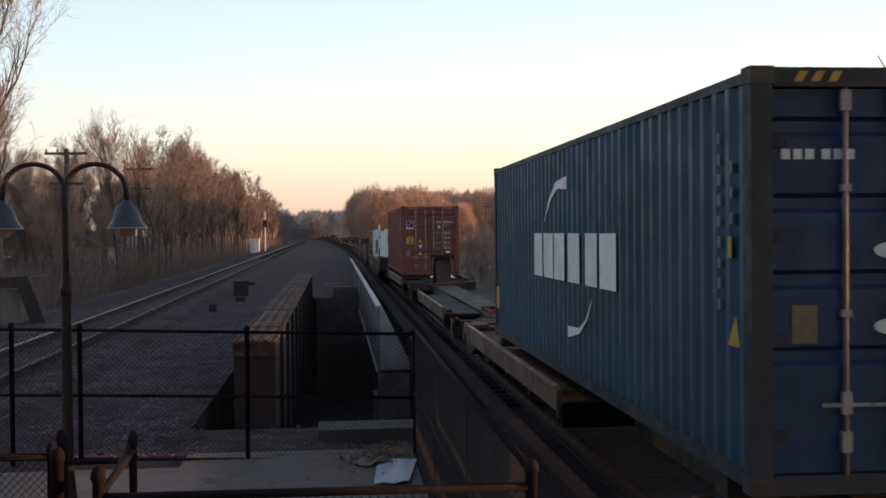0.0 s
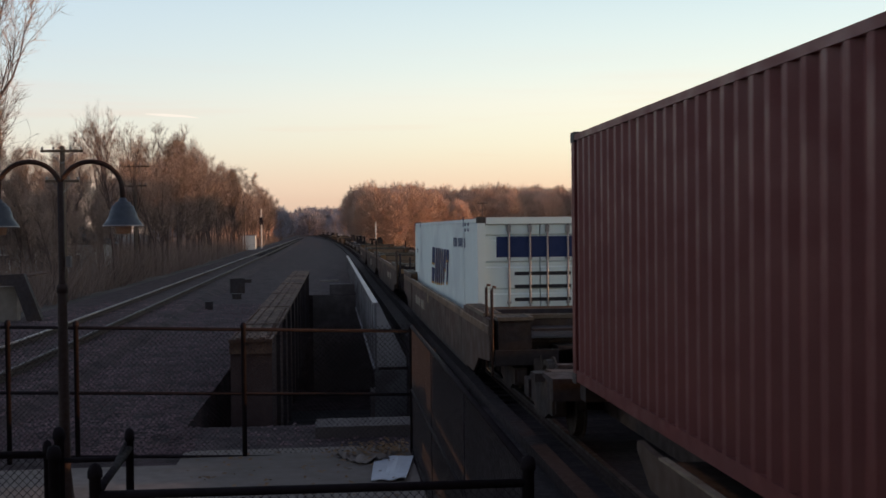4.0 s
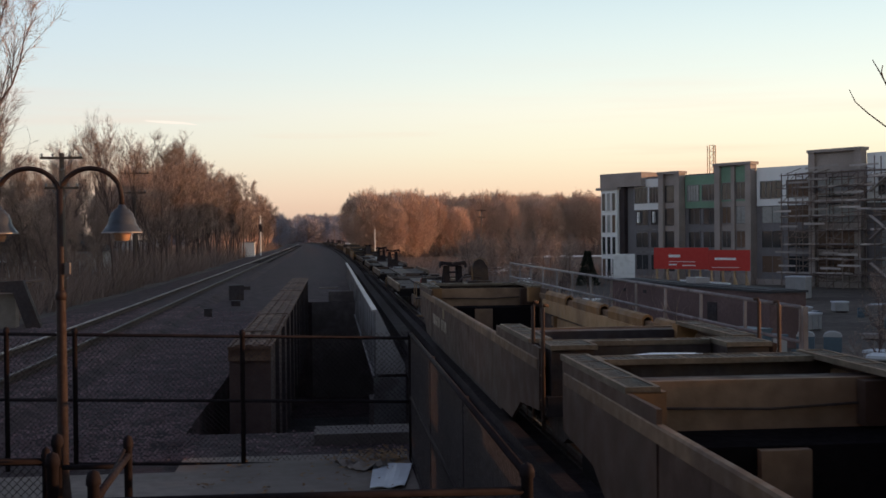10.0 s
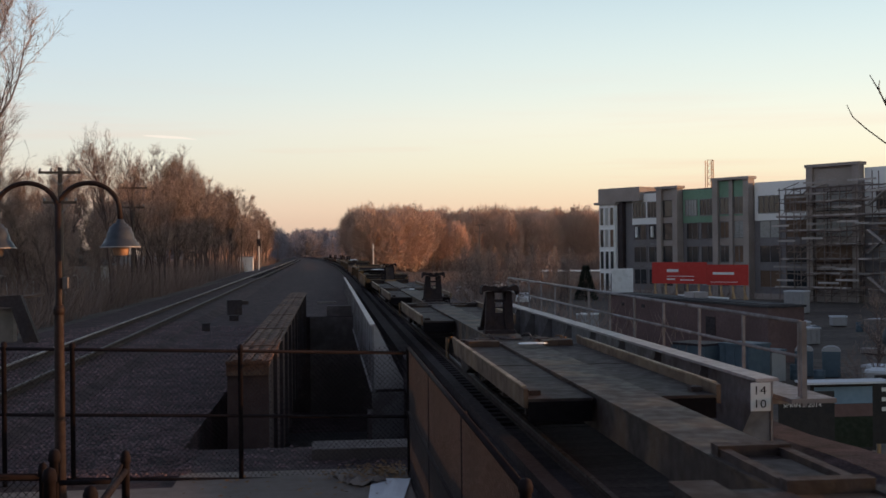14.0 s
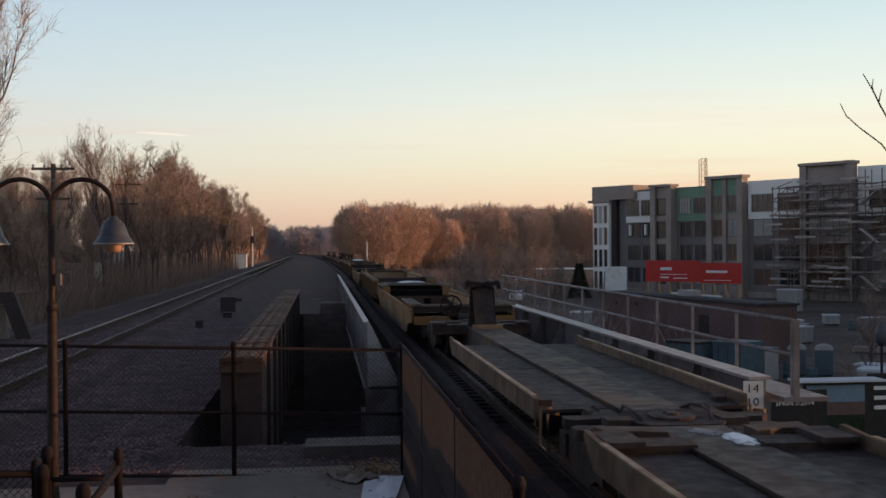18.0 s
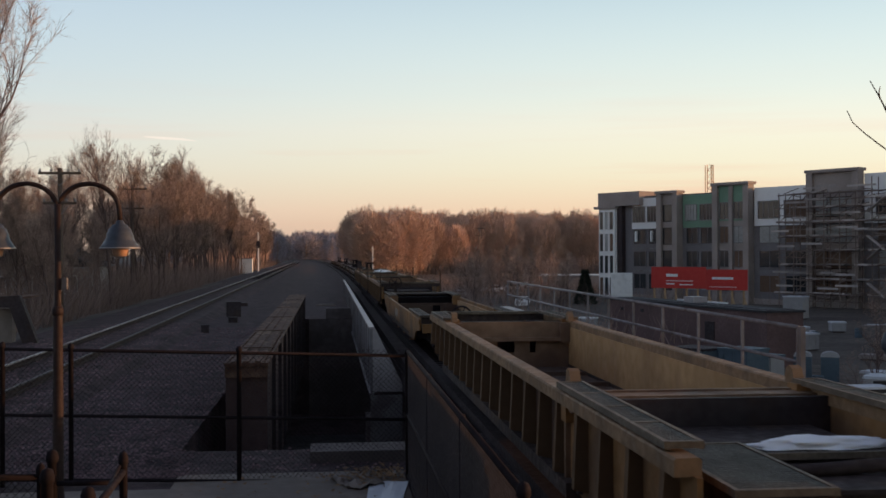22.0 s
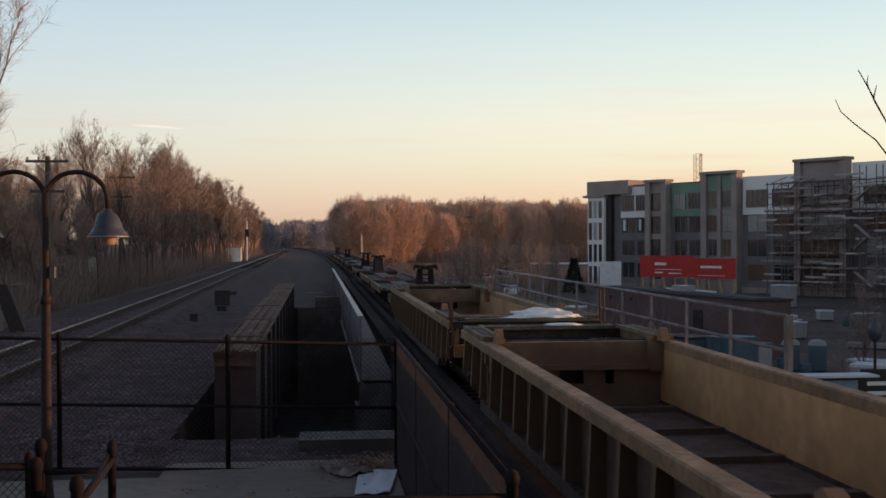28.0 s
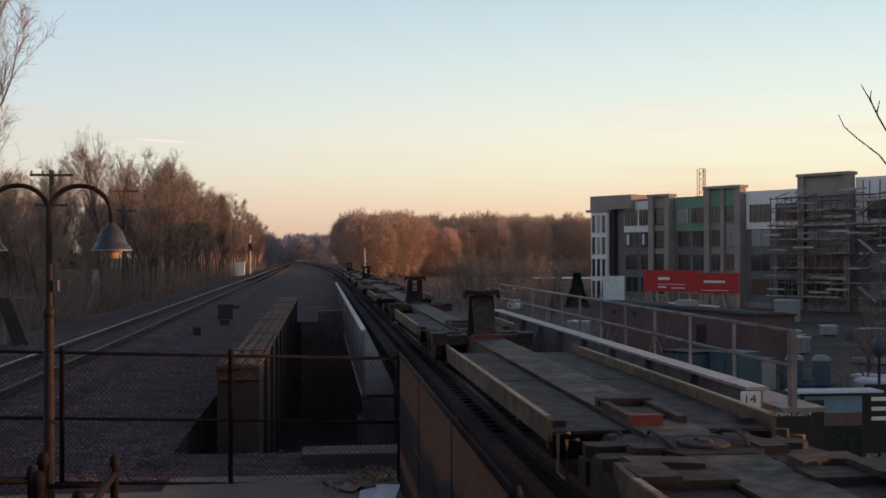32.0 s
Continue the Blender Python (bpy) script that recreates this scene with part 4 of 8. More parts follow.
            part("chord_block", boxes(bx(w - 0.36, w - 0.05, (yb - 0.25) if not far else ya, yb if not far else ya + 0.25, end_top - 0.42, end_top - 0.045)), M["ttx_yellow"], car, bevel=0.03)
            if style == "ribbed":
                bm = bmesh.new()
                add_prism(bm, [(0, 0), (0.26, 0), (0.27, 0.08), (0.23, 0.17), (0.15, 0.21), (0.07, 0.18), (0.02, 0.09)], 0.12, "x", -0.06)
                yy = yb if not far else ya - 0.3
                part("guide_lug", bm, M["edge_tan"], car, bevel=0.02, m=pose(sx * (w - 0.22), yy, top))
    for far in (0, 1):
        E = EF if far else EN
        f = (lambda y: y) if not far else (lambda y: L - y)
        def by(x0, x1, y0, y1, z0, z1):
            a, b = f(y0), f(y1)
            return (x0, x1, min(a, b), max(a, b), z0, z1)
        if near_box and not far:
            tread("end_tread", car, -1.12, -0.34, 0.15, 2.15, 1.16, 1)
            part("tread_box", boxes((-1.10, -0.36, 0.17, 2.13, 0.92, 1.095)), M["car_dark"], car, bevel=0.01)
            tread("end_tread", car, -0.33, 1.08, 1.75, 2.3, 1.12, 2)
            part("end_pipe", tubes([[(-0.3, 1.2, 1.06), (0.5, 1.25, 1.10), (1.3, 1.2, 1.06)]], 0.06, 8), M["car_dark"], car, smooth=True)
        elif style == "plate" and not far:
            for sx in (-1, 1):
                tread("corner_tread", car, min(sx * 0.80, sx * 1.38), max(sx * 0.80, sx * 1.38), 0.10, 0.86, end_top - 0.01, 1)
                part("corner_box", boxes((min(sx * 0.83, sx * 1.36), max(sx * 0.83, sx * 1.36), 0.16, 0.84, end_top - 0.72, end_top - 0.075)), M["car_dark"], car, "dark box under the corner tread", bevel=0.01)
            tread("end_tread", car, -0.79, 0.79, 0.66, 0.92, end_top - 0.02, 3)
            part("end_beam", boxes((-0.80, 0.80, 0.68, 0.90, end_top - 0.26, end_top - 0.085)), M["car_dark"], car, bevel=0.01)
            part("end_shelf", boxes((-0.82, 0.82, 0.08, 0.64, end_top - 0.24, end_top - 0.20)), M["deck"], car, "narrow shelf over the coupler")
        else:
            tread("end_tread", car, -w + 0.32, w - 0.32, min(f(0.2), f(0.62)), max(f(0.2), f(0.62)), end_top - 0.02, 5)
            part("end_beam", boxes(by(-w + 0.06, w - 0.06, 0.26, 0.52, end_top - 0.24, end_top - 0.08)), M["car_dark"], car)
        part("bolster", boxes(by(-1.35, 1.35, 0.7, 1.75, 0.74, 0.98), by(-0.4, 0.4, 0.1, 2.6, 0.60, 0.95)), M["car_dark"], car)
        if style == "plate":
            E = 1.85 if far else E
            bm = bmesh.new()
            arch = [(-w + 0.08, end_top - 0.10), (-w + 0.08, end_top - 0.66), (-0.72, end_top - 0.66), (-0.5, end_top - 0.74), (0, end_top - 0.77), (0.5, end_top - 0.74), (0.72, end_top - 0.66), (w - 0.08, end_top - 0.66), (w - 0.08, end_top - 0.10)]
            add_prism(bm, arch, 0.08, "y", min(f(E - 0.10), f(E - 0.02)))
            for x0, x1 in ((-w + 0.08, -0.92), (-0.55, 0.10), (0.62, 1.06)) if not far else ():
                part("bulkhead_leg", boxes(by(x0, x1, E - 0.06, E - 0.024, 0.34, end_top - 0.67)), M["end_brown"], car)
            part("bulkhead", bm, M["end_brown"], car, "end wall with an arched beam over dark openings")
            # dark sheet closing the end, in place of the shade inside
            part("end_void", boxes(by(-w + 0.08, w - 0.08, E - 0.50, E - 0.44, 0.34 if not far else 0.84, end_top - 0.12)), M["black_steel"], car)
            if far:
                part("bulkhead_leg", boxes(by(-0.26, 0.20, 2.70, 2.80, 0.34, end_top - 0.60)), M["end_brown"], car, "broad rusty upright of the end wall")
            part("cable", tubes([[(-w + 0.1, f(E + 0.01), end_top - 0.34), (0.2, f(E + 0.03), end_top - 0.38), (w - 0.1, f(E + 0.01), end_top - 0.33)]], 0.014, 6), M["car_dark"], car)
        else:
            hx0, hx1, hz0, hz1 = (-0.30, 0.08, 0.66, 0.92) if style == "ribbed" else (0.30, 0.62, 0.46, 0.70)
            rise = end_top - 0.10 if style == "ribbed" else 0.80
            x2, x3 = (0.42, 0.56) if style == "ribbed" else (0.80, 0.82)
            wall = part("bulkhead", boxes(by(-w + 0.08, w - 0.08, E - 0.10, E - 0.02, hz1, rise)), M["end_brown"] if style == "ribbed" else M["ttx_brown"], car, "end wall over the hand holes")
            for x0, x1 in ((-w + 0.08, hx0), (hx1, x2), (x3, w - 0.08)):
                part("wall_piece", boxes(by(x0, x1, E - 0.10, E - 0.02, hz0, hz1 - 0.001)), M["end_brown"] if style == "ribbed" else M["ttx_brown"], wall)
            part("wall_foot", boxes(by(-w + 0.08, w - 0.08, E - 0.10, E - 0.02, 0.34, hz0 - 0.001)), M["end_brown"] if style == "ribbed" else M["ttx_brown"], wall)
            if style != "low" or not far:
                part("wall_ledge", boxes(by(-w + 0.10, w - 0.10, E - 0.019, E + 0.10, rise - 0.42 if style == "ribbed" else rise - 0.06, rise - 0.34 if style == "ribbed" else rise + 0.02)), dark_end, car, bevel=0.01)
            void = 0.70 if far and style == "low" else E - 0.66
            # dark sheet again where the open end is only shaded
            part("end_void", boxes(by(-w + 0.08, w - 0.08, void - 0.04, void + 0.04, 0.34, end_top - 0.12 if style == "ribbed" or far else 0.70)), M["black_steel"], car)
        # black block and pan added where only shade fills the open end
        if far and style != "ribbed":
            part("truck_hood", boxes(by(-w + 0.10, w - 0.10, 0.76, 2.69, 0.36, 0.99 if style == "low" else 0.96)), M["shade_black"], car, "black block over the truck, filling in for shade")
            part("end_pan", boxes(by(-w + 0.10, w - 0.10, 2.70, (4.1 if style == "low" else 3.8), 0.30, 0.345)), M["shade_black"], car)
        if far and style == "low":
            part("end_plate", boxes(by(-w + 0.32, w - 0.32, 0.63, 1.55, end_top - 0.09, end_top - 0.04)), M["deck"], car, "worn end platform plate")
        if style != "low":
            part("cross_beam", boxes(by(-w + 0.08, w - 0.08, E - 0.43, E - 0.12, end_top - 0.30, end_top - 0.12)), dark_end, car, bevel=0.02)
        for sx in (-1, 1) if style != "low" or not far else ():
            part("corner_gusset", boxes(by(min(sx * (w - 0.42), sx * (w - 0.1)), max(sx * (w - 0.42), sx * (w - 0.1)), E - 0.018, E + 0.16, end_top - 0.55, end_top - 0.12)), dark_end, car, bevel=0.04)
        if not far:
            part("deck_sheet", boxes(by(-w + 0.44, w - 0.44, 0.66, E - 0.75, 0.80 if style == "low" else 0.99, 0.84 if style == "low" else 1.03)), M["car_dark"], car)
        part("coupler", boxes(by(-0.14, 0.14, -0.75, 0.3, 0.66, 0.92), by(-0.22, 0.22, -0.85, -0.5, 0.62, 0.95)), M["car_dark"], car, bevel=0.03)
        part("end_sill", boxes(by(-1.42, 1.42, 0.10, 0.28, 0.66, 0.90)), M["ttx_yellow"] if not far and style != "plate" else M["car_dark"], car, bevel=0.015)
        add_truck(car, f(1.25))
        if ladder and not far:
            for sx in (-1, 1):
                lines = []
                for yy in (f(0.12), f(0.42 if style == "ribbed" else 0.77)):
                    rise = end_top + (0.56 if style == "ribbed" else 0.48)
                    lines.append([(sx * 1.47, yy, 0.5), (sx * 1.47, yy, rise - 0.05), (sx * 1.45, yy, rise), (sx * 1.40, yy, rise - 0.01)])
                part("grab_iron", tubes(lines, 0.018 if style == "ribbed" else 0.024, 6), M["ttx_brown"], car, smooth=True)
                part("ladder_rungs", tubes([[(sx * 1.47, f(0.12), z), (sx * 1.47, f(0.42 if style == "ribbed" else 0.77), z)] for z in (0.55, 0.85, 1.15)], 0.013, 6), M["ttx_yellow"], car)
    if style == "low":
        part("floor", holed_floor(EN, L - EF, 11, 0.36), M["car_inside"], car, "floor plate with a row of oval holes")
        for i in range(12):
            y = EN + (L - EN - EF) * i / 11
            part("floor_beam", boxes((-1.28, 1.28, y - 0.07, y + 0.07, 0.20, 0.325)), M["car_dark"], car)
    else:
        part("floor", boxes((-1.28, 1.28, EN, L - EF, 0.28, 0.34)), M["car_inside"], car)
        for y in np.arange(EN + 1.0, L - EF, 1.9):
            part("floor_beam", boxes((-1.28, 1.28, float(y), float(y) + 0.16, 0.34, 0.42)), M["car_inside"], car)
    if brake is not None:
        bm = bmesh.new()
        ring = [(0.29 * math.cos(k * math.tau / 20), 0, 0.29 * math.sin(k * math.tau / 20)) for k in range(21)]
        add_tube(bm, ring, 0.028, 7, caps=False)
        add_tube(bm, [(0, -0.05, 0), (0, 0.06, 0)], 0.07, 10)
        for k in range(5):
            add_tube(bm, [(0, 0, 0), (0.29 * math.cos(k * math.tau / 5), 0, 0.29 * math.sin(k * math.tau / 5))], 0.018, 6)
        part("brake_wheel", bm, M["hitch_black"], car, smooth=True, m=pose(brake, 0.10, end_top - 0.05))
        part("brake_stand", boxes((brake - 0.07, brake + 0.07, 0.16, 0.25, 0.8, end_top + 0.05)), M["car_dark"], car)
    if back_hardware:
        y = L + 1.35
        bm = bmesh.new()
        pts = [(0.17, end_top), (0.17, end_top + 0.38), (0.23, end_top + 0.55), (0.36, end_top + 0.63), (0.50, end_top + 0.58), (0.62, end_top + 0.38), (0.64, end_top)]
        add_prism(bm, pts, 0.34, "y", y - 0.3)
        part("air_tank", bm, M["car_dark"], car, "rusty domed brake cylinder standing on the end", bevel=0.02)
        part("tank_pipe", tubes([[(0.15, y - 0.34, end_top), (0.13, y - 0.34, end_top + 0.40), (0.20, y - 0.34, end_top + 0.58), (0.38, y - 0.34, end_top + 0.67), (0.54, y - 0.34, end_top + 0.60), (0.64, y - 0.34, end_top + 0.42)]], 0.02, 7), M["edge_tan"], car, smooth=True)
        bm = bmesh.new()
        add_tube(bm, [(0.07, y - 0.1, end_top + 0.28), (0.21, y - 0.1, end_top + 0.28)], 0.14, 14)
        part("valve", bm, M["ttx_brown"], car)
        for hose in [[(-0.25, y - 0.4, end_top - 0.02), (-0.1, y - 0.3, end_top + 0.10), (0.2, y - 0.3, end_top + 0.12), (0.45, y - 0.3, end_top + 0.06)], [(-0.25, y - 0.25, end_top - 0.02), (-0.05, y - 0.15, end_top + 0.16), (0.25, y - 0.15, end_top + 0.18), (0.45, y - 0.15, end_top + 0.1)]]:
            part("hose", tubes([hose], 0.025, 7), M["black_steel"], car, smooth=True)
        tread("end_shelf", car, -1.08, -0.05, L + 0.1, L + 0.72, end_top - 0.045, 1)
        part("shelf_arm", boxes((-0.15, 0.0, L, L + 1.4, end_top - 0.30, end_top - 0.11), (0.55, 0.70, L, L + 1.4, end_top - 0.30, end_top - 0.11), (0.0, 0.72, L + 0.95, L + 1.45, end_top - 0.10, end_top - 0.02)), M["car_dark"], car, bevel=0.01)
    # bars where the reporting marks are painted
    for y0, y1 in covers:
        bm = bmesh.new()
        add_prism(bm, [(w - 0.15, top - 0.30), (w - 0.16, top + 0.02), (w - 0.12, top + 0.09), (w - 0.04, top + 0.11), (w + 0.03, top + 0.07), (w + 0.05, top - 0.02), (w + 0.05, top - 0.16), (w + 0.02, top - 0.16), (w + 0.02, top + 0.03), (w - 0.05, top + 0.07), (w - 0.12, top + 0.03), (w - 0.13, top - 0.30)], y1 - y0, "y", y0)
        part("chord_cover", bm, M["ttx_yellow"], car, "rounded yellow cover over the top chord")
    if style == "plate":
        kind, at = mark
        if kind == "panel":
            part("mark_panel", boxes((-w + 0.0175, -w + 0.0197, at, at + 2.7, top - 0.92, top - 0.28)), M["car_dark"], car, "dark panel behind the paint mark")
            for i in range(3):
                part("marking", boxes((-w + 0.015, -w + 0.0172, at + 0.25 + i * 0.78, at + 0.85 + i * 0.78, top - 0.80, top - 0.40)), M["faded_paint"], car, "faded white paint mark")
        else:
            for i in range(11):
                if i != 4:
                    part("marking", boxes((-w + 0.016, -w + 0.0195, at + i * 0.30, at + 0.19 + i * 0.30, top - 0.66, top - 0.42)), M["faded_paint"], car, "faded white paint mark")
        part("patch", boxes((-w + 0.016, -w + 0.0195, 11.9, 12.3, top - 0.38, top - 0.14)), M["label_tan"], car, "dull orange patch")
        for y in np.arange(1.2, L - 1.0, 1.55):
            part("seam", boxes((-w + 0.0165, -w + 0.030, float(y), float(y) + 0.035, 0.5, top - 0.13)), outer, car)
    if style == "low":
        part("marking", boxes((-w - 0.0005 + 0.016, -w + 0.0195, L * 0.52, L * 0.52 + 1.5, top - 0.50, top - 0.22)), M["faded_paint"], car, "faded white paint mark")
    return moves(car, s, L / 2)


def build_hitch(unit, y, d):
    """Trailer hitch standing on the sill; d: +1 its strut leans away from the viewer, -1 towards."""
    hitch = part("hitch", boxes((-0.36, 0.36, y - 0.20, y + 0.16, 0.875, 0.96)), M["hitch_black"], unit, "black steel trailer hitch standing upright", bevel=0.01)
    part("cross_plate", boxes((-0.15, 0.15, y - 0.05, y + 0.05, 0.961, 1.36)), M["hitch_black"], hitch, "upright plate under the slot")
    part("upper_plate", boxes((-0.15, 0.15, y - 0.05, y + 0.05, 1.62, 1.68)), M["hitch_black"], hitch)
    part("slot_bar", boxes((-0.15, 0.15, y - 0.03, y + 0.03, 1.47, 1.50)), M["hitch_black"], hitch)
    for sx in (-1, 1):
        bm = bmesh.new()
        add_prism(bm, [(sx * 0.345, 0.961), (sx * 0.152, 0.961), (sx * 0.10, 1.40), (sx * 0.10, 1.60), (sx * 0.152, 1.66), (sx * 0.165, 1.87), (sx * 0.295, 1.87)], 0.17, "y", y - 0.085)
        part("leg", bm, M["hitch_black"], hitch, bevel=0.01)
        bm = bmesh.new()
        add_prism(bm, [(sx * 0.03, 1.90), (sx * 0.03, 1.97), (sx * 0.10, 2.00), (sx * 0.22, 1.99), (sx * 0.38, 2.03), (sx * 0.43, 1.98), (sx * 0.45, 1.83), (sx * 0.42, 1.80), (sx * 0.40, 1.87), (sx * 0.30, 1.90), (sx * 0.10, 1.87)], 0.42, "y", y - 0.24)
        part("head", bm, M["hitch_black"], hitch, "one half of the hook-ended head", bevel=0.02)
        bm = bmesh.new()
        add_prism(bm, [(y + 0.02, 1.88), (y + 0.14, 1.88), (y + 0.05, 1.62), (y - 0.02, 1.62)], 0.05 * sx, "x", sx * 0.10)
        part("gusset", bm, M["hitch_black"], hitch)
    part("head_neck", boxes((-0.10, 0.10, y - 0.12, y + 0.10, 1.84, 1.93)), M["hitch_black"], hitch, bevel=0.01)
    bm = bmesh.new()
    if d < 0:
        add_prism(bm, [(y - 0.05, 1.84), (y + 0.02, 1.84), (y - 0.62, 0.90), (y - 0.74, 0.90)], 0.50, "x", -0.25)
        add_box(bm, -0.34, 0.34, y - 0.95, y - 0.55, 0.875, 0.95)
    else:
        for sx in (-1, 1):
            add_prism(bm, [(y + 0.04, 1.86), (y + 0.16, 1.86), (y + 1.30, 0.92), (y + 1.14, 0.92)], 0.09, "x", sx * 0.25 - 0.045)
        add_box(bm, -0.34, 0.34, y + 1.08, y + 1.36, 0.875, 0.95)
    part("strut", bm, M["hitch_black"] if d > 0 else M["car_dark"], hitch)
    if d < 0:
        part("foot", boxes((-0.36, 0.36, y - 1.12, y - 0.96, 0.875, 0.97)), M["red_steel"] if y != 15.5 else M["edge_tan"], unit, "painted foot of the hitch")


def build_spine_unit(s, L, wing, label, hitch=None, truck_near=True, truck_far=True, folded=False, red=False, end_gear=False, sill_near=0.5):
    u = thing("spine_car_unit", pose(TRACK_X, s, 0), label, "freight car", "spine car units of the train")
    bm = bmesh.new()
    add_box(bm, -0.36, 0.36, sill_near + 0.1, L - 0.6, 0.36, 0.84)
    add_box(bm, -0.40, 0.40, sill_near, L - 0.5, 0.842, 0.872)
    part("centre_sill", bm, M["sill_deck"], u, "rust-stained steel centre sill", bevel=0.01)
    a, b = wing
    for sx in (-1, 1):
        def bx(x0, x1, y0, y1, z0, z1):
            return (min(sx * x0, sx * x1), max(sx * x0, sx * x1), y0, y1, z0, z1)
        part("platform", boxes(bx(0.42, 1.32, a, b, 0.78, 0.82)), M["deck"], u, "worn grey steel platform")
        bm = bmesh.new()
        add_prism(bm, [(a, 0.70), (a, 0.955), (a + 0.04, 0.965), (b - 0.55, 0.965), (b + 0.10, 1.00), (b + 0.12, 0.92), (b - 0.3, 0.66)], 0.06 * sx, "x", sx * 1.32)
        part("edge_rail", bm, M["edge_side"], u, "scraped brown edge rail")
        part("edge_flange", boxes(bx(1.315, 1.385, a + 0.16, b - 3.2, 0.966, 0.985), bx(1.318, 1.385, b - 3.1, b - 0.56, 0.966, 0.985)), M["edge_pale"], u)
        part("deck_seam", boxes(bx(0.44, 1.28, (a + b) / 2, (a + b) / 2 + 0.03, 0.8205, 0.828)), M["car_dark"], u)
        for y in np.arange(a + 0.4, b, 2.1):
            part("cross_arm", boxes(bx(0.35, 1.28, float(y), float(y) + 0.14, 0.54, 0.775)), M["car_dark"], u)
        # black strip under the platform edge paints the shade there
        part("end_lip", boxes(bx(0.44, 1.31, a - 0.02, a + 0.05, 0.50, 0.775)), M["shade_black"], u)
        part("twist_lock", boxes(bx(1.08, 1.24, a + 0.35, a + 0.55, 0.822, 0.89)), M["car_dark"], u)
        # pads under the other end of the load
        yy = 1.0 if a > L / 2 - 1 else L - 1.9
        part("pad_arm", boxes(bx(0.35, 1.25, yy, yy + 0.5, 0.66, 0.90)), M["car_dark"], u, bevel=0.02)
        part("pad", boxes(bx(0.9, 1.27, yy - 0.1, yy + 0.6, 0.902, 0.96)), M["deck"], u, bevel=0.01)
    for sx in (-1, 1):
        bm = bmesh.new()
        add_prism(bm, [(sx * 0.47, L - 1.35), (sx * 0.80, L - 1.22), (sx * 1.10, L - 1.28), (sx * 1.14, L - 0.84), (sx * 0.82, L - 0.90), (sx * 0.47, L - 0.98)], 0.30, "z", 0.64)
        part("side_beam", bm, M["ttx_brown"], u, "scraped brown curved side beam", bevel=0.02)
    # joint castings over the shared trucks
    for y, fl in ((0.0, truck_near), (L, truck_far)):
        k = 1 if y == 0 else -1
        if fl:
            add_truck(u, y)
        if end_gear and k > 0:
            continue
        bm = bmesh.new()
        add_box(bm, -0.52, 0.52, min(y - 0.1 * k, y + 0.62 * k), max(y - 0.1 * k, y + 0.62 * k), 0.62, 0.84)
        add_prism(bm, [(-0.66, y), (-0.4, y + 0.55 * k), (0.4, y + 0.55 * k), (0.66, y), (0.3, y - 0.35 * k), (-0.3, y - 0.35 * k)], 0.10, "z", 0.78)
        part("joint_casting", bm, M["hitch_black"], u, bevel=0.015)
        bm = bmesh.new()
        add_lathe(bm, [(0.26, 0.881), (0.26, 0.905), (0.20, 0.915), (0.09, 0.915), (0.07, 0.94), (0.0, 0.94)], 0, y, 0, 16)
        part("pivot_cap", bm, M["car_dark"], u)
        for sx in (-1, 1):
            bm = bmesh.new()
            add_prism(bm, [(sx * 0.50, y + 0.10 * k), (sx * 1.12, y + 0.02 * k), (sx * 1.22, y + 0.12 * k), (sx * 1.20, y + 0.36 * k), (sx * 0.84, y + 0.34 * k), (sx * 0.70, y + 0.80 * k), (sx * 0.50, y + 0.80 * k)], 0.12, "z", 0.74 if k > 0 else 0.70)
            part("joint_arm", bm, M["car_dark"], u, "scraped brown side arm of the joint", bevel=0.015)
            hose = [(sx * 0.36, y + 0.75 * k, 0.86), (sx * 0.42, y + 0.5 * k, 0.95), (sx * 0.46, y + 0.2 * k, 0.97), (sx * 0.44, y - 0.1 * k, 0.94), (sx * 0.38, y - 0.35 * k, 0.85)]
            if k > 0:
                part("air_hose", tubes([hose], 0.020, 7), M["black_steel"], u, smooth=True)
                part("step_iron", tubes([[(sx * 1.20, y + 0.5, 0.86), (sx * 1.34, y + 0.5, 0.86), (sx * 1.34, y + 0.5, 0.42), (sx * 1.34, y + 0.95, 0.42), (sx * 1.34, y + 0.95, 0.86), (sx * 1.2, y + 0.95, 0.86)]], 0.022, 6), M["edge_tan"], u, smooth=True)
            part("side_bearing", boxes((sx * 0.66 - 0.16, sx * 0.66 + 0.16, y - 0.24 - 0.1 * k, y - 0.02 - 0.1 * k, 0.74, 0.90)), M["car_dark"], u, bevel=0.02)
    if folded or red:
        y = 1.5
        fold = part("folded_hitch", boxes((-0.36, 0.36, y + 1.5, y + 1.7, 0.873, 0.98)), M["car_dark"], u, "hitch folded flat on the sill", bevel=0.015)
        for sx in (-0.29, 0.29):
            part("hitch_arm", boxes((sx - 0.05, sx + 0.05, y + 0.001, y + 1.499, 0.873, 0.95)), M["car_dark"], fold, bevel=0.01)
        part("hitch_foot", boxes((-0.38, 0.36 if not red else 0.0, y - 0.16, y, 0.873, 0.99)), M["red_steel"] if red else M["car_dark"], fold, "red-painted foot" if red else "", bevel=0.01)
        part("hitch_plate", boxes((-0.18, 0.18, y + 0.3, y + 1.1, 0.873, 0.915)), M["deck"], fold, bevel=0.01)
    if hitch:
        build_hitch(u, *hitch)
    if end_gear:
        g = -1.55
        part("end_frame", boxes((-0.40, 0.40, -1.9, 0.95, 0.55, 0.872), (-0.38, 0.38, 0.95, sill_near + 0.3, 0.40, 0.70), (-1.34, 1.34, g - 0.2, g + 0.1, 0.70, 0.90)), M["sill_deck"], u, bevel=0.01)
        part("step", boxes((-1.40, -0.55, g - 0.15, g + 0.55, 0.90, 0.94)), M["car_dark"], u)
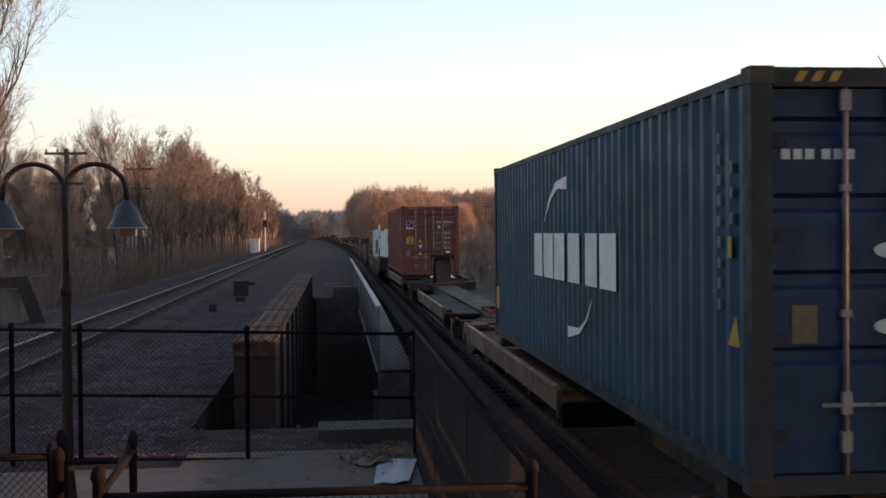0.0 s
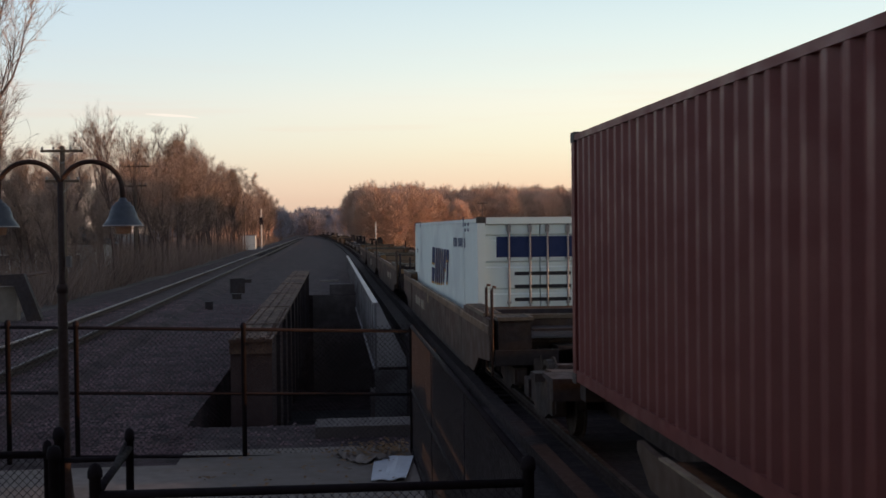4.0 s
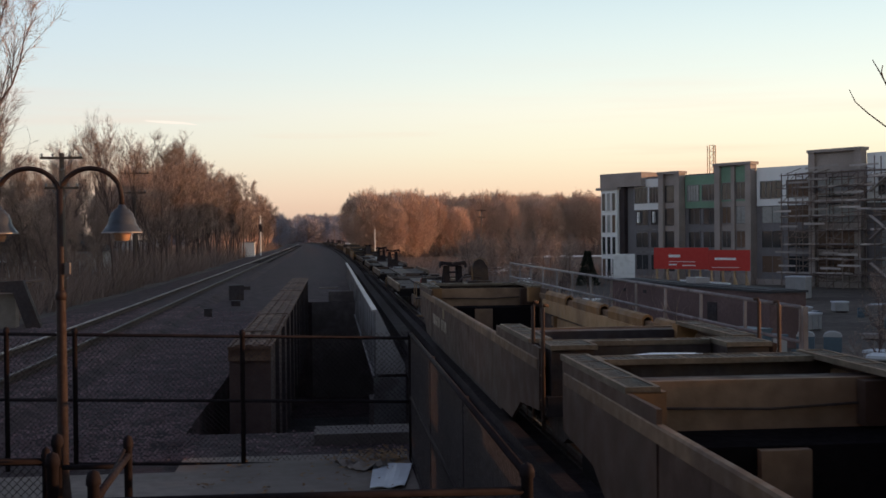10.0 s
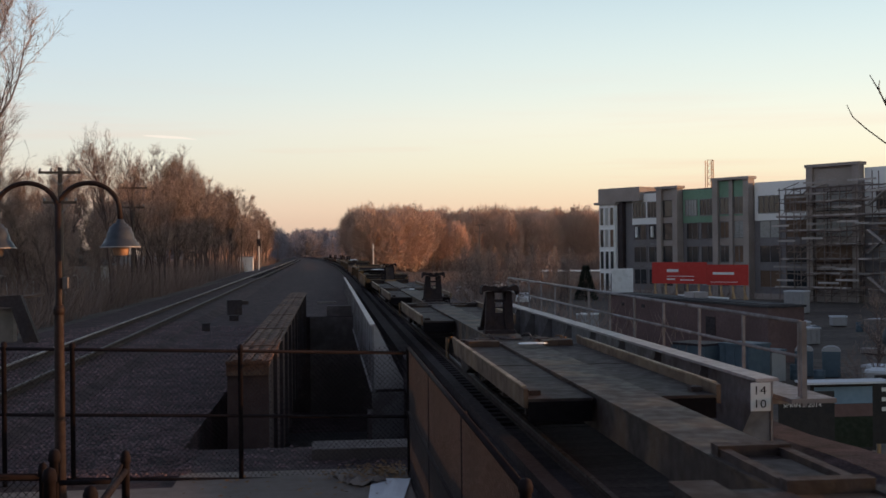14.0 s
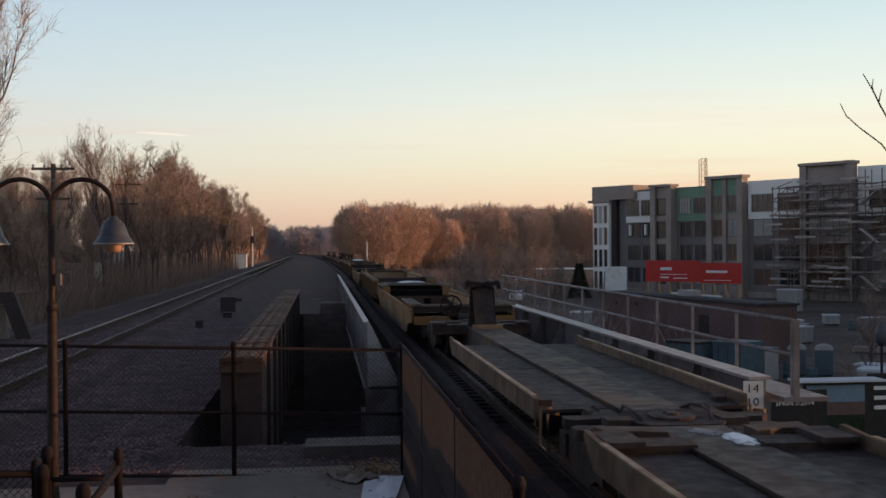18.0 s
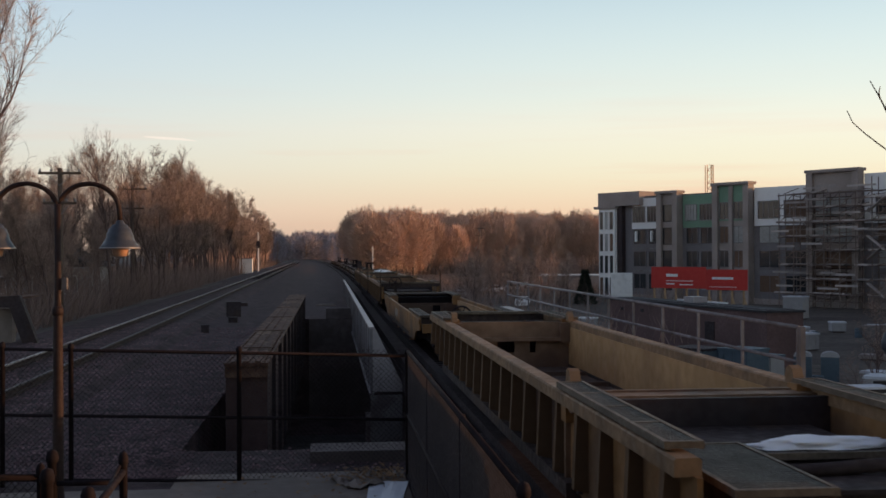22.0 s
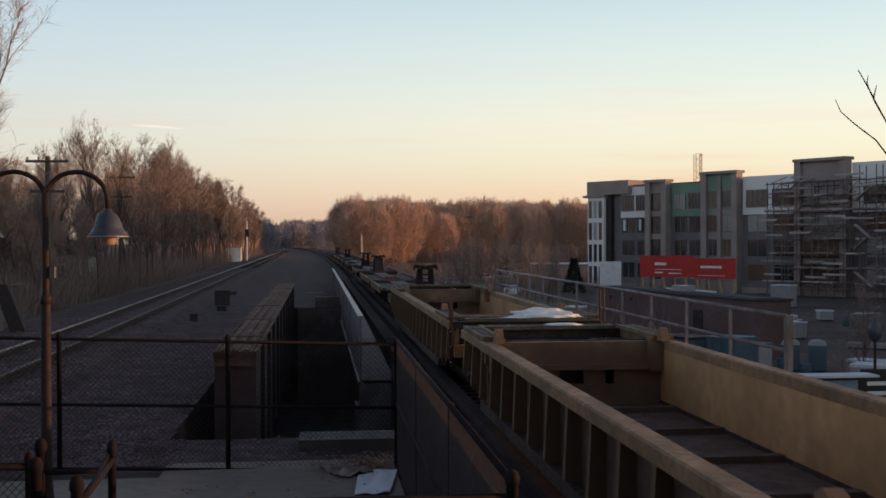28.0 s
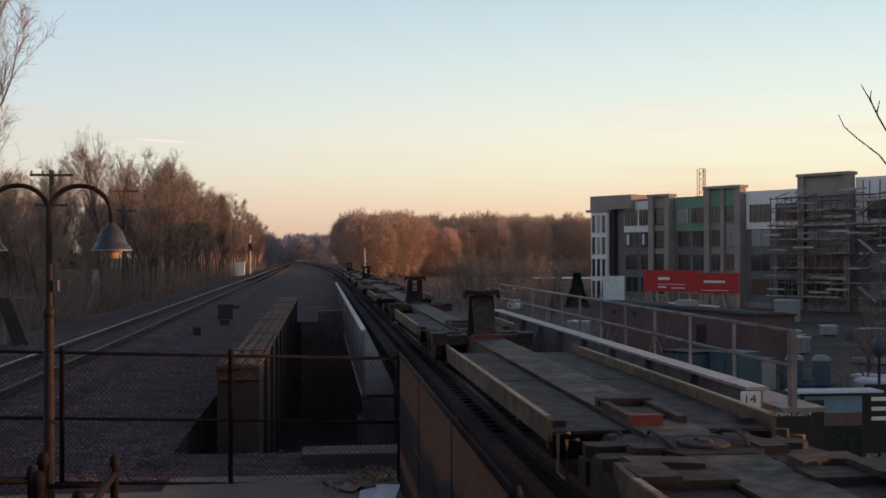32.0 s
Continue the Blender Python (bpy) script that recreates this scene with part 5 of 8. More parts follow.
        part("step", boxes((-1.36, -0.8, g - .12, g + .2, .36, .40)), M["edge_tan"], u)
        for sx in (-1, 1):
            part("side_skirt", boxes((sx * 1.32 - 0.03, sx * 1.32 + 0.03, g + 0.1, 0.9, 0.62, 0.94)), M["ttx_brown"], u)
        if end_gear == "plain":
            for x in (-1.36, -1.16):
                part("grab_iron", tubes([[(x, g - 0.1, 0.5), (x, g - 0.1, 1.28), (x + 0.10, g - 0.1, 1.32), (x + 0.14, g - 0.1, 1.26), (x + 0.14, g - 0.1, 0.9)]], 0.02, 6), M["edge_tan"], u, smooth=True)
            part("coupler", boxes((-0.14, 0.14, -2.6, -1.7, 0.66, 0.92)), M["car_dark"], u, bevel=0.03)
            return moves(u, s, L / 2)
        part("end_post", boxes((-1.20, -1.04, g + 0.02, g + 0.14, 0.945, 1.55)), M["car_dark"], u, "thick dark post with a rounded top", bevel=0.03)
        # red tube in place of the orange light along the post's edge
        part("post_pipe", tubes([[(-1.23, g - 0.02, 0.945), (-1.23, g - 0.02, 1.50), (-1.18, g, 1.56)]], 0.02, 8), M["red_steel"], u, "red tube for the orange-lit edge of the post", smooth=True)
        part("grab_iron", tubes([[(-0.95, g - 0.12, 0.62), (-0.95, g - 0.12, 1.40), (-0.92, g - 0.12, 1.44), (-0.81, g - 0.12, 1.44), (-0.78, g - 0.12, 1.40), (-0.78, g - 0.12, 0.62), (-0.81, g - 0.12, 0.58), (-0.92, g - 0.12, 0.58), (-0.95, g - 0.12, 0.62)]], 0.017, 6), M["edge_tan"], u, "upright tan hoop", smooth=True)
        for y in (g + 0.15, g + 1.0):
            part("grab_iron", tubes([[(-1.36, y, 0.62), (-1.36, y, 1.34), (-1.31, y, 1.40), (-1.22, y, 1.38), (-1.16, y, 1.30), (-1.16, y, 0.945)]], 0.016, 6), M["edge_tan"], u, smooth=True)
        part("bulkhead", boxes((-0.70, 0.55, g + 0.5, g + 0.58, 0.70, 1.28)), M["hitch_black"], u, "dark end plate", bevel=0.02)
        part("coupler", boxes((-0.14, 0.14, -2.6, -1.7, 0.66, 0.92)), M["car_dark"], u, bevel=0.03)
    return moves(u, s, L / 2)


# ---- containers ----
def corrugated(L, z0, z1, depth=0.036, pitch=0.278, sx=-1, x=1.2):
    """A side of upright ridges between its posts, drawn as one folded sheet."""
    bm = bmesh.new()
    y, pts = 0.0, []
    while y < L - 0.001:
        for f, d in ((0.0, 0), (0.27, 0), (0.5, 1), (0.77, 1)):
            yy = min(L, y + f * pitch)
            pts.append((yy, d))
        y += pitch
    pts.append((L, 0))
    a = [bm.verts.new((sx * (x - d * depth), yy, z0)) for yy, d in pts]
    b = [bm.verts.new((sx * (x - d * depth), yy, z1)) for yy, d in pts]
    for i in range(len(pts) - 1):
        if (pts[i + 1][0] - pts[i][0]) > 1e-5:
            bm.faces.new((a[i], a[i + 1], b[i + 1], b[i]))
    bm.normal_update()
    bmesh.ops.solidify(bm, geom=bm.faces[:], thickness=0.006)
    return bm


BRACKET = mesh_of("rod_bracket", boxes((-0.035, 0.035, 0.0, 0.05, 0, 2)), M["galv"])


def build_container(name, s, L, H, base, paint, label, trim=None, doors=None, depth=0.052, pitch=0.278):
    c = thing(name, pose(TRACK_X, s, base), label, "shipping container", "containers on the train")
    trim = trim or paint
    W = 1.219
    for sx in (-1, 1):
        part("side_panel", corrugated(L - 0.32, 0.16, H - 0.10, depth, pitch, sx=sx, x=W - 0.012), paint, c, m=pose(0, 0.16, 0))
        part("top_rail", boxes((min(sx * (W - 0.06), sx * W), max(sx * (W - 0.06), sx * W), 0.16, L - 0.16, H - 0.10, H - 0.03)), trim, c, bevel=0.006)
        part("bottom_rail", boxes((min(sx * (W - 0.07), sx * (W - .004)), max(sx * (W - 0.07), sx * (W - .004)), 0.16, L - 0.16, 0.03, 0.16)), trim, c, bevel=0.006)
        for y in (0.0, L - 0.15):
            part("corner_post", boxes((min(sx * (W - 0.15), sx * W), max(sx * (W - 0.15), sx * W), y, y + 0.15, 0.118, H - 0.118)), trim, c, bevel=0.012)
            for z in (0.0, H - 0.118):
                part("corner_casting", boxes((min(sx * (W - 0.165), sx * (W + 0.004)), max(sx * (W - 0.165), sx * (W + 0.004)), y - (0.004 if y == 0 else 0.024), y + 0.174 - (0.0 if y else 0.0), z, z + 0.117)), M["box_frame"], c, bevel=0.01)
    part("roof", boxes((-W + 0.06, W - 0.06, 0.16, L - 0.16, H - 0.07, H - 0.045)), paint, c)
    part("floor", boxes((-W + 0.07, W - 0.07, 0.16, L - 0.16, 0.05, 0.12)), M["box_frame"], c)
    part("front_panel", boxes((-W + 0.15, W - 0.15, L - 0.06, L - 0.03, 0.12, H - 0.12)), paint, c)
    part("front_header", boxes((-W + 0.165, W - 0.165, L - 0.12, L, H - 0.11, H - 0.02)), trim, c)
    part("header", boxes((-W + 0.165, W - 0.165, 0.0, 0.12, H - 0.14, H - 0.01)), trim, c, bevel=0.006)
    part("door_sill", boxes((-W + 0.165, W - 0.165, 0.0, 0.12, 0.0, 0.13)), trim, c, bevel=0.006)
    for sx in (-1, 1):
        bm = bmesh.new()
        x0, x1 = (-W + 0.155, -0.012) if sx < 0 else (0.012, W - 0.155)
        n = 5
        z, d = 0.14, (H - 0.30) / n
        prof = [(0.055, 0.14)]
        for i in range(n):
            zz = 0.14 + i * d
            prof += [(0.055, zz + 0.05), (0.055, zz + d * 0.40), (0.085, zz + d * 0.46), (0.085, zz + d * 0.60), (0.055, zz + d * 0.66)] if i else [(0.055, zz + d * 0.9)]
        prof += [(0.055, H - 0.15)]
        va = [bm.verts.new((x0, p[0], p[1])) for p in prof]
        vb = [bm.verts.new((x1, p[0], p[1])) for p in prof]
        for i in range(len(prof) - 1):
            if prof[i + 1][1] - prof[i][1] > 1e-4:
                bm.faces.new((va[i], vb[i], vb[i + 1], va[i + 1]))
        bm.normal_update()
        bmesh.ops.solidify(bm, geom=bm.faces[:], thickness=0.03)
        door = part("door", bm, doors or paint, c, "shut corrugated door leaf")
        low = 0.0 if doors is None else 0.13
        for xr in ((-0.61 + low * 0.45, -0.20) if sx < 0 else (0.14, 0.54)):
            part("lock_rod", tubes([[(xr, 0.025, 0.10), (xr, 0.025, H - 0.09)]], 0.019, 8), M["galv"] if doors is None else M["silver_dark"], door, "galvanised lock rod", smooth=True)
            for zz in (0.28, 1.20, 2.05, H - 0.30):
                tall = 0.07 if zz in (0.28, H - 0.30) else 0.025
                part("rod_bracket", BRACKET, None, door, m=Matrix.Translation((xr, 0, zz)) @ Matrix.Diagonal((1, 1, tall, 1)))
            bm2 = bmesh.new()
            add_box(bm2, xr - 0.17, xr + 0.17, 0.006, 0.020, 0.72 - low, 0.745 - low)
            add_box(bm2, xr - 0.035, xr + 0.035, 0.0, 0.03, 0.67 - low, 0.82 - low)
            part("door_handle", bm2, M["galv"], door, "galvanised locking handle")
        for zz in (0.35, 1.0, 1.7, 2.35):
            part("hinge", boxes((sx * (W - 0.20) - 0.06, sx * (W - 0.20) + 0.06, 0.03, 0.052, zz, zz + 0.09)), trim, door)
    return moves(c, s, L / 2)


def side_plate(name, c, y0, y1, z0, z1, material, label="", off=1.2165, skew=0.0):
    """A painted patch on the container's near side."""
    bm = bmesh.new()
    add_prism(bm, [(y0 + skew, z0), (y1 + skew, z0), (y1, z1), (y0, z1)], 0.003, "x", -off - 0.003)
    return part(name, bm, material, c, label)


def door_plate(name, c, x0, x1, z0, z1, material, label="", y=0.046, shape=None):
    bm = bmesh.new()
    add_prism(bm, shape or [(x0, z0), (x1, z0), (x1, z1), (x0, z1)], 0.004, "y", y)
    return part(name, bm, material, c, label)


# -- blue container
BLUE_S, RED_S, WHITE_S = 7.3, 47.45, 68.15
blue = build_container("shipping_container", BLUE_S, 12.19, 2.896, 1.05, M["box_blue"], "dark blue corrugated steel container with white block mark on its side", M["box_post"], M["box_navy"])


def swoosh(c, pts_out, pts_in, material, label):
    bm = bmesh.new()
    add_prism(bm, pts_out + pts_in[::-1], 0.003, "x", -1.2195)
    part("painted_swoosh", bm, material, c, label)


for y1, y0 in ((8.26, 7.66), (7.55, 6.92), (6.84, 6.2), (5.98, 5.35), (5.05, 4.48), (4.36, 3.66)):
    side_plate("painted_block", blue, y0, y1, 1.19, 1.77, M["white_paint"], "white painted block mark")
swoosh(blue, [(7.5, 1.92), (7.2, 2.20), (6.7, 2.42), (6.05, 2.46)], [(7.38, 2.0), (7.0, 2.22), (6.6, 2.33), (6.05, 2.30)], M["white_paint"], "white painted arc")
swoosh(blue, [(4.7, 1.08), (4.95, 0.82), (5.35, 0.62), (6.0, 0.52)], [(4.78, 0.98), (5.05, 0.80), (5.4, 0.68), (6.0, 0.66)], M["white_paint"], "white painted arc")
for i in range(9):
    side_plate("number_bar", blue, 0.62, 0.67, 2.42 - i * 0.15, 2.50 - i * 0.15, M["number_grey"])
for i in range(3):
    side_plate("number_bar", blue, 0.36, 0.41, 2.2 - i * 0.18, 2.28 - i * 0.18, M["number_grey"])
side_plate("label_plate", blue, 11.67, 11.99, 0.49, 0.86, M["yellow_paint"], "yellow label plate near the corner post")
side_plate("label_patch", blue, 0.38, 0.46, 1.60, 1.75, M["yellow_paint"], "yellow label patch")
bm = bmesh.new()
add_prism(bm, [(0.22, 0.98), (0.46, 0.98), (0.30, 1.20)], 0.003, "x", -1.2195)
part("warning_patch", bm, M["yellow_paint"], blue, "yellow triangular warning patch")
for i in range(6):
    door_plate("painted_block", blue, -0.99 + i * 0.085 + (0.03 if i > 2 else 0), -0.93 + i * 0.085 + (0.03 if i > 2 else 0), 2.27, 2.34, M["white_paint"], "small white block mark")
door_plate("label_patch", blue, -0.92, -0.74, 1.02, 1.28, M["label_tan"], "dull yellow label patch")
for z in (1.65, 1.13):
    bm = bmesh.new()
    add_prism(bm, [(-0.22 + 0.12 * math.cos(k * math.tau / 16), z + 0.055 * math.sin(k * math.tau / 16)) for k in range(16)], 0.003, "y", 0.043)
    part("sticker", bm, M["white_paint"], blue, "white oval sticker on the door")
for i in range(3):
    bm = bmesh.new()
    add_prism(bm, [(-0.92 + i * 0.12, 2.79), (-0.86 + i * 0.12, 2.79), (-0.82 + i * 0.12, 2.86), (-0.88 + i * 0.12, 2.86)], 0.003, "y", -0.004)
    part("hazard_stripe", bm, M["yellow_paint"], blue, "faded yellow hazard stripe")

# -- red container
red = build_container("shipping_container", RED_S, 12.19, 2.896, 1.05, M["box_red"], "oxide-red corrugated steel container with labelled double doors", M["box_red"])
door_plate("emblem_panel", red, -1.0, -0.70, 1.94, 2.28, M["white_paint"], "square emblem panel with a white border")
door_plate("emblem_field", red, -0.985, -0.715, 2.0, 2.265, M["navy_paint"], "navy emblem field", y=0.042)
bm = bmesh.new()
add_prism(bm, [(-0.95, 2.05), (-0.90, 2.05), (-0.82, 2.16), (-0.74, 2.19), (-0.73, 2.24), (-0.84, 2.21), (-0.91, 2.12)], 0.003, "y", 0.039)
part("emblem_mark", bm, M["orange_paint"], red, "pale yellow curved emblem")
door_plate("caution_label", red, -1.01, -0.70, 1.30, 1.62, M["label_yellow"], "bright yellow caution label")
letters("label_word", "CAUTION", 0.05, M["black_paint"], red, pose(-0.96, 0.042, 1.53, 90), 0.21)
door_plate("label_bar", red, -0.88, -0.80, 1.43, 1.48, M["black_paint"], y=0.042)
door_plate("label_bar", red, -0.92, -0.76, 1.34, 1.39, M["black_paint"], y=0.042)
for zc, up, mt in ((1.37, 1, "label_yellow"), (1.26, -1, "white_paint"), (0.84, 1, "label_yellow")):
    door_plate("hazard_label", red, 0, 0, 0, 0, M[mt], "triangular hazard label", shape=[(-0.51, zc), (-0.33, zc), (-0.42, zc + up * 0.16)])
door_plate("data_plate", red, -1.04, -0.85, 0.78, 1.08, M["silver_dark"], "tarnished metal data plate")
for i in range(4):
    door_plate("number_bar", red, 0.26 + i * 0.06, 0.30 + i * 0.06, 2.17, 2.27, M["stencil"])
for i in range(6):
    door_plate("number_bar", red, 0.59 + i * 0.055, 0.63 + i * 0.055, 2.17, 2.27, M["stencil"])
door_plate("number_bar", red, 0.95, 0.99, 2.17, 2.27, M["stencil"])
letters("stencil", "45G1", 0.10, M["stencil"], red, pose(0.59, 0.042, 2.02, 90), 0.21)
for zz, word, wd in ((1.72, "MAX GROSS", 0.29), (1.51, "TARE", 0.13), (1.31, "MAX CARGO", 0.29), (1.10, "CU. CAP.", 0.21)):
    letters("stencil", word, 0.065, M["stencil"], red, pose(0.19, 0.042, zz, 90), wd)
    for j in range(2):
        for k in range(2):
            door_plate("text_bar", red, 0.60 + k * 0.16, 0.71 + k * 0.14, zz - 0.01 + j * 0.06, zz + 0.03 + j * 0.06, M["stencil"])
door_plate("white_label", red, 0.65, 0.84, 0.91, 1.00, M["white_paint"], "small white label")
bm = bmesh.new()
add_tube(bm, [(0.38, 0.042, 2.02), (0.38, 0.047, 2.02)], 0.06, 16)
part("round_label", bm, M["white_paint"], red, "round pale label")
for i in range(2):
    for j in range(4):
        bm = bmesh.new()
        x = (-0.92 if i == 0 else 0.52) + j * 0.11
        add_prism(bm, [(x, 2.79), (x + 0.05, 2.79), (x + 0.09, 2.86), (x + 0.04, 2.86)], 0.003, "y", -0.004)
        part("hazard_stripe", bm, M["yellow_paint"], red, "faded yellow hazard stripe")
side_plate("label_patch", red, 0.55, 0.72, 0.60, 1.04, M["yellow_paint"], "yellow side label")
bm = bmesh.new()
add_prism(bm, [(1.28, 2.0), (1.48, 2.0), (1.36, 2.22)], 0.003, "x", -1.2195)
part("warning_patch", bm, M["yellow_paint"], red, "yellow triangular warning patch")
for i in range(6):
    side_plate("number_bar", red, 0.60, 0.65, 2.3 - i * 0.16, 2.4 - i * 0.16, M["white_paint"])

# -- white long container in its well
white = build_container("shipping_container", WHITE_S, 16.15, 2.88, 0.19, M["box_white"], "long white ribbed container with navy and orange block mark", M["box_white"], None, 0.036, 0.22)
STROKES = ((9.72, 8.92, 1.74, 2.16), (9.72, 8.92, 1.22, 1.60), (8.68, 8.30, 1.24, 2.16), (8.14, 7.80, 1.24, 2.16), (7.64, 7.30, 1.26, 2.16), (7.08, 6.76, 1.28, 2.16), (6.56, 6.28, 1.32, 2.16), (6.24, 5.98, 1.66, 2.16), (5.86, 5.30, 1.90, 2.16), (5.70, 5.42, 1.36, 1.86))
for y1, y0, z0, z1 in STROKES:
    k = 0.34
    lean0, lean1 = (2.16 - z0) * k, (2.16 - z1) * k
    for dy, dz, mt, off, lab in ((0.09, -0.06, "orange_paint", 1.2165, "orange shadow of the mark"), (0.0, 0.0, "navy_paint", 1.2195, "navy slanted block of the mark")):
        bm = bmesh.new()
        add_prism(bm, [(y0 + lean0 + dy, z0 + dz), (y1 + lean0 + dy, z0 + dz), (y1 + lean1 + dy, z1 + dz), (y0 + lean1 + dy, z1 + dz)], 0.003, "x", -off - 0.003)
        part("painted_block", bm, M[mt], white, lab)
for i in range(9):
    if i != 3:
        side_plate("number_bar", white, 4.15 - i * 0.26, 4.30 - i * 0.26, 2.26, 2.46, M["navy_paint"])
for i in range(2):
    for j in range(2):
        side_plate("label_patch", white, 1.9 - i * 0.5, 2.1 - i * 0.5, 2.6 + j * .12, 2.66 + j * .12, M["navy_paint"])
        side_plate("label_patch", white, 15.2 - j * 0.12, 15.27 - j * 0.12, 1.9, 2.05, M["black_paint"])
for y in (2.3, 13.85):
    side_plate("lift_post", white, y - 0.10, y + 0.10, 0.05, 2.86, M["box_white"], "smooth lifting post", 1.217)
    side_plate("post_head", white, y - 0.06, y + 0.06, 2.70, 2.90, M["navy_paint"], "dark lifting slot at the top", 1.221)
door_plate("painted_block", white, -0.85, 0.85, 2.1, 2.5, M["navy_paint"], "navy block mark on the doors")
for i in range(4):
    door_plate("text_bar", white, -0.5, 0.6, 1.75 - i * 0.25, 1.82 - i * 0.25, M["black_paint"])

# -- the cars, from the head of the visible train to its tail: distance of the near end when the clip starts
SP = "grey spine car with yellow edge rails"
under_blue = build_spine_unit(7.2, 17.4, (6.0, 15.6), SP + ", under the blue container", truck_near=True)
build_spine_unit(24.9, 19.0, (2.9, 11.2), SP + " and an upright hitch", hitch=(17.4, -1), truck_near=False, red=True)
under_red = build_spine_unit(44.2, 18.4, (0.75, 12.0), SP + ", under the red container", truck_near=True)
for unit, ys in ((under_blue, (0.75, 11.85)), (under_red, (3.45, 15.05))):
    for y in ys:
        part("load_bearer", boxes((-1.16, 1.16, y, y + 0.28, 0.875, 1.046)), M["car_dark"], unit, "dark bearer under the container", bevel=0.015)
build_well_car(64.4, 22.0, 1.28, 1.44, "plate", "brown well car carrying the white container", mark=("row", 13.3))
porch_car = build_well_car(90.6, 19.2, 1.37, 1.51, "plate", "empty brown well car with plain sides and low end platform", mark=("row", 4.5))
porch = part("end_platform", boxes((-1.12, 1.12, -1.8, 0.05, 0.80, 0.86)), M["hitch_black"], porch_car, "low dark end platform", bevel=0.01)
part("platform_sill", boxes((-1.42, 1.42, -2.0, -1.81, 0.62, 0.86)), M["hitch_black"], porch, bevel=0.015)
part("platform_beam", boxes((-0.24, 0.24, -1.8, 0.1, 0.50, 0.795)), M["car_dark"], porch)
for x0, x1, y0, y1, z in ((-1.25, -0.50, -1.75, -1.20, 1.08), (0.50, 1.25, -1.75, -1.20, 1.08), (-1.14, -0.30, -0.50, 0.02, 1.46)):
    tr = tread("platform_tread", porch_car, x0, x1, y0, y1, z, 1)
    part("tread_leg", boxes((x0 + 0.06, x0 + 0.14, y0 + 0.1, y0 + 0.18, 0.86, z - 0.062)), M["hitch_black"], tr)
    part("tread_leg", boxes((x1 - 0.14, x1 - 0.06, y1 - 0.18, y1 - 0.1, 0.86, z - 0.062)), M["hitch_black"], tr)
for x, y, r, z in ((-1.47, -1.90, 0.032, 1.93), (-1.10, -1.90, 0.032, 1.80), (-1.30, -1.88, 0.014, 1.50), (-0.30, -1.88, 0.028, 1.45), (1.47, -1.90, 0.032, 1.93)):
    part("grab_iron", tubes([[(x, y, 0.50), (x, y, z)]], r, 7), M["hitch_black"], porch_car, smooth=True)
part("tool_box", boxes((-1.36, -1.18, -0.42, -0.16, 1.14, 1.30)), M["edge_tan"], porch_car, "small tan box on a bracket", bevel=0.02)
part("box_bracket", boxes((-1.30, -1.22, -0.32, -0.24, 0.86, 1.14)), M["car_dark"], porch_car)
build_well_car(110.7, 18.6, 1.37, 1.54, "plate", "empty brown well car with plain sides and snow on its end", mark=("panel", 7.9))
build_well_car(130.2, 18.75, 1.35, 1.53, "plate", "empty brown well car with an air tank on its end", back_hardware=True, mark=("row", 11.5), covers=((4.1, 5.1), (5.8, 8.2), (8.9, 11.4), (12.2, 14.6)))
build_spine_unit(153.4, 17.6, (7.6, 16.4), SP + " with an upright black hitch", hitch=(0.6, 1), end_gear=True, sill_near=4.0)
build_spine_unit(171.1, 17.3, (7.8, 16.6), SP, folded=True, truck_near=False)
build_spine_unit(188.5, 17.3, (7.6, 16.6), SP + " with an upright black hitch", hitch=(1.7, 1), truck_near=False)
build_spine_unit(205.9, 17.3, (7.4, 15.75), SP + " with an upright black hitch", hitch=(1.3, 1), truck_near=False)
build_spine_unit(223.3, 17.5, (1.15, 10.5), SP + " with a hitch leaning forward", hitch=(15.5, -1), truck_near=False)
build_well_car(242.4, 20.4, 1.08, 1.25, "low", "empty low-sided yellow well car with oval holes in its floor", brake=-0.36, ladder=False)
build_well_car(265.0, 20.4, 1.36, 1.44, "ribbed", "empty yellow well car with ribbed sides", near_box=True, ladder=False, ends=(4.6, 3.5))
build_well_car(288.2, 20.0, 1.03, 1.15, "low", "empty low-sided yellow well car with snow on its holed floor", brake=-0.34, ladder=False, ends=(4.4, 4.3))
build_well_car(312.2, 16.9, 1.36, 1.48, "ribbed", "empty yellow well car with ribbed sides and brake wheel", brake=-0.75, ends=(3.8, 3.0))
build_well_car(330.15, 17.3, 1.33, 1.41, "ribbed", "empty yellow well car with ribbed sides and snow on its end", ends=(3.0, 2.9))
build_well_car(348.6, 18.2, 1.33, 1.41, "ribbed", "empty bright yellow well car with ribbed sides", ends=(2.9, 2.6), far_tread=4.8)
tail = build_spine_unit(369.2, 16.6, (6.3, 15.0), SP + " with an upright black hitch", hitch=(0.25, 1), end_gear="plain", sill_near=3.2)
part("hitch_foot", boxes((-0.36, 0.34, 3.25, 3.43, 0.873, 0.97)), M["red_steel"], tail, "red-painted foot of the hitch", bevel=0.01)
build_spine_unit(385.9, 18.0, (1.35, 11.95), SP + " with red hitch parts", hitch=(16.4, -1), red=True, truck_near=False)
s = 404.0
for i in range(9):
    build_spine_unit(s, 17.3, (7.2, 16.4) if i % 5 else (1.2, 10.5), SP, hitch=(1.0, 1) if i % 3 == 1 else None, folded=(i % 3 == 0), truck_near=False)
    s += 17.4


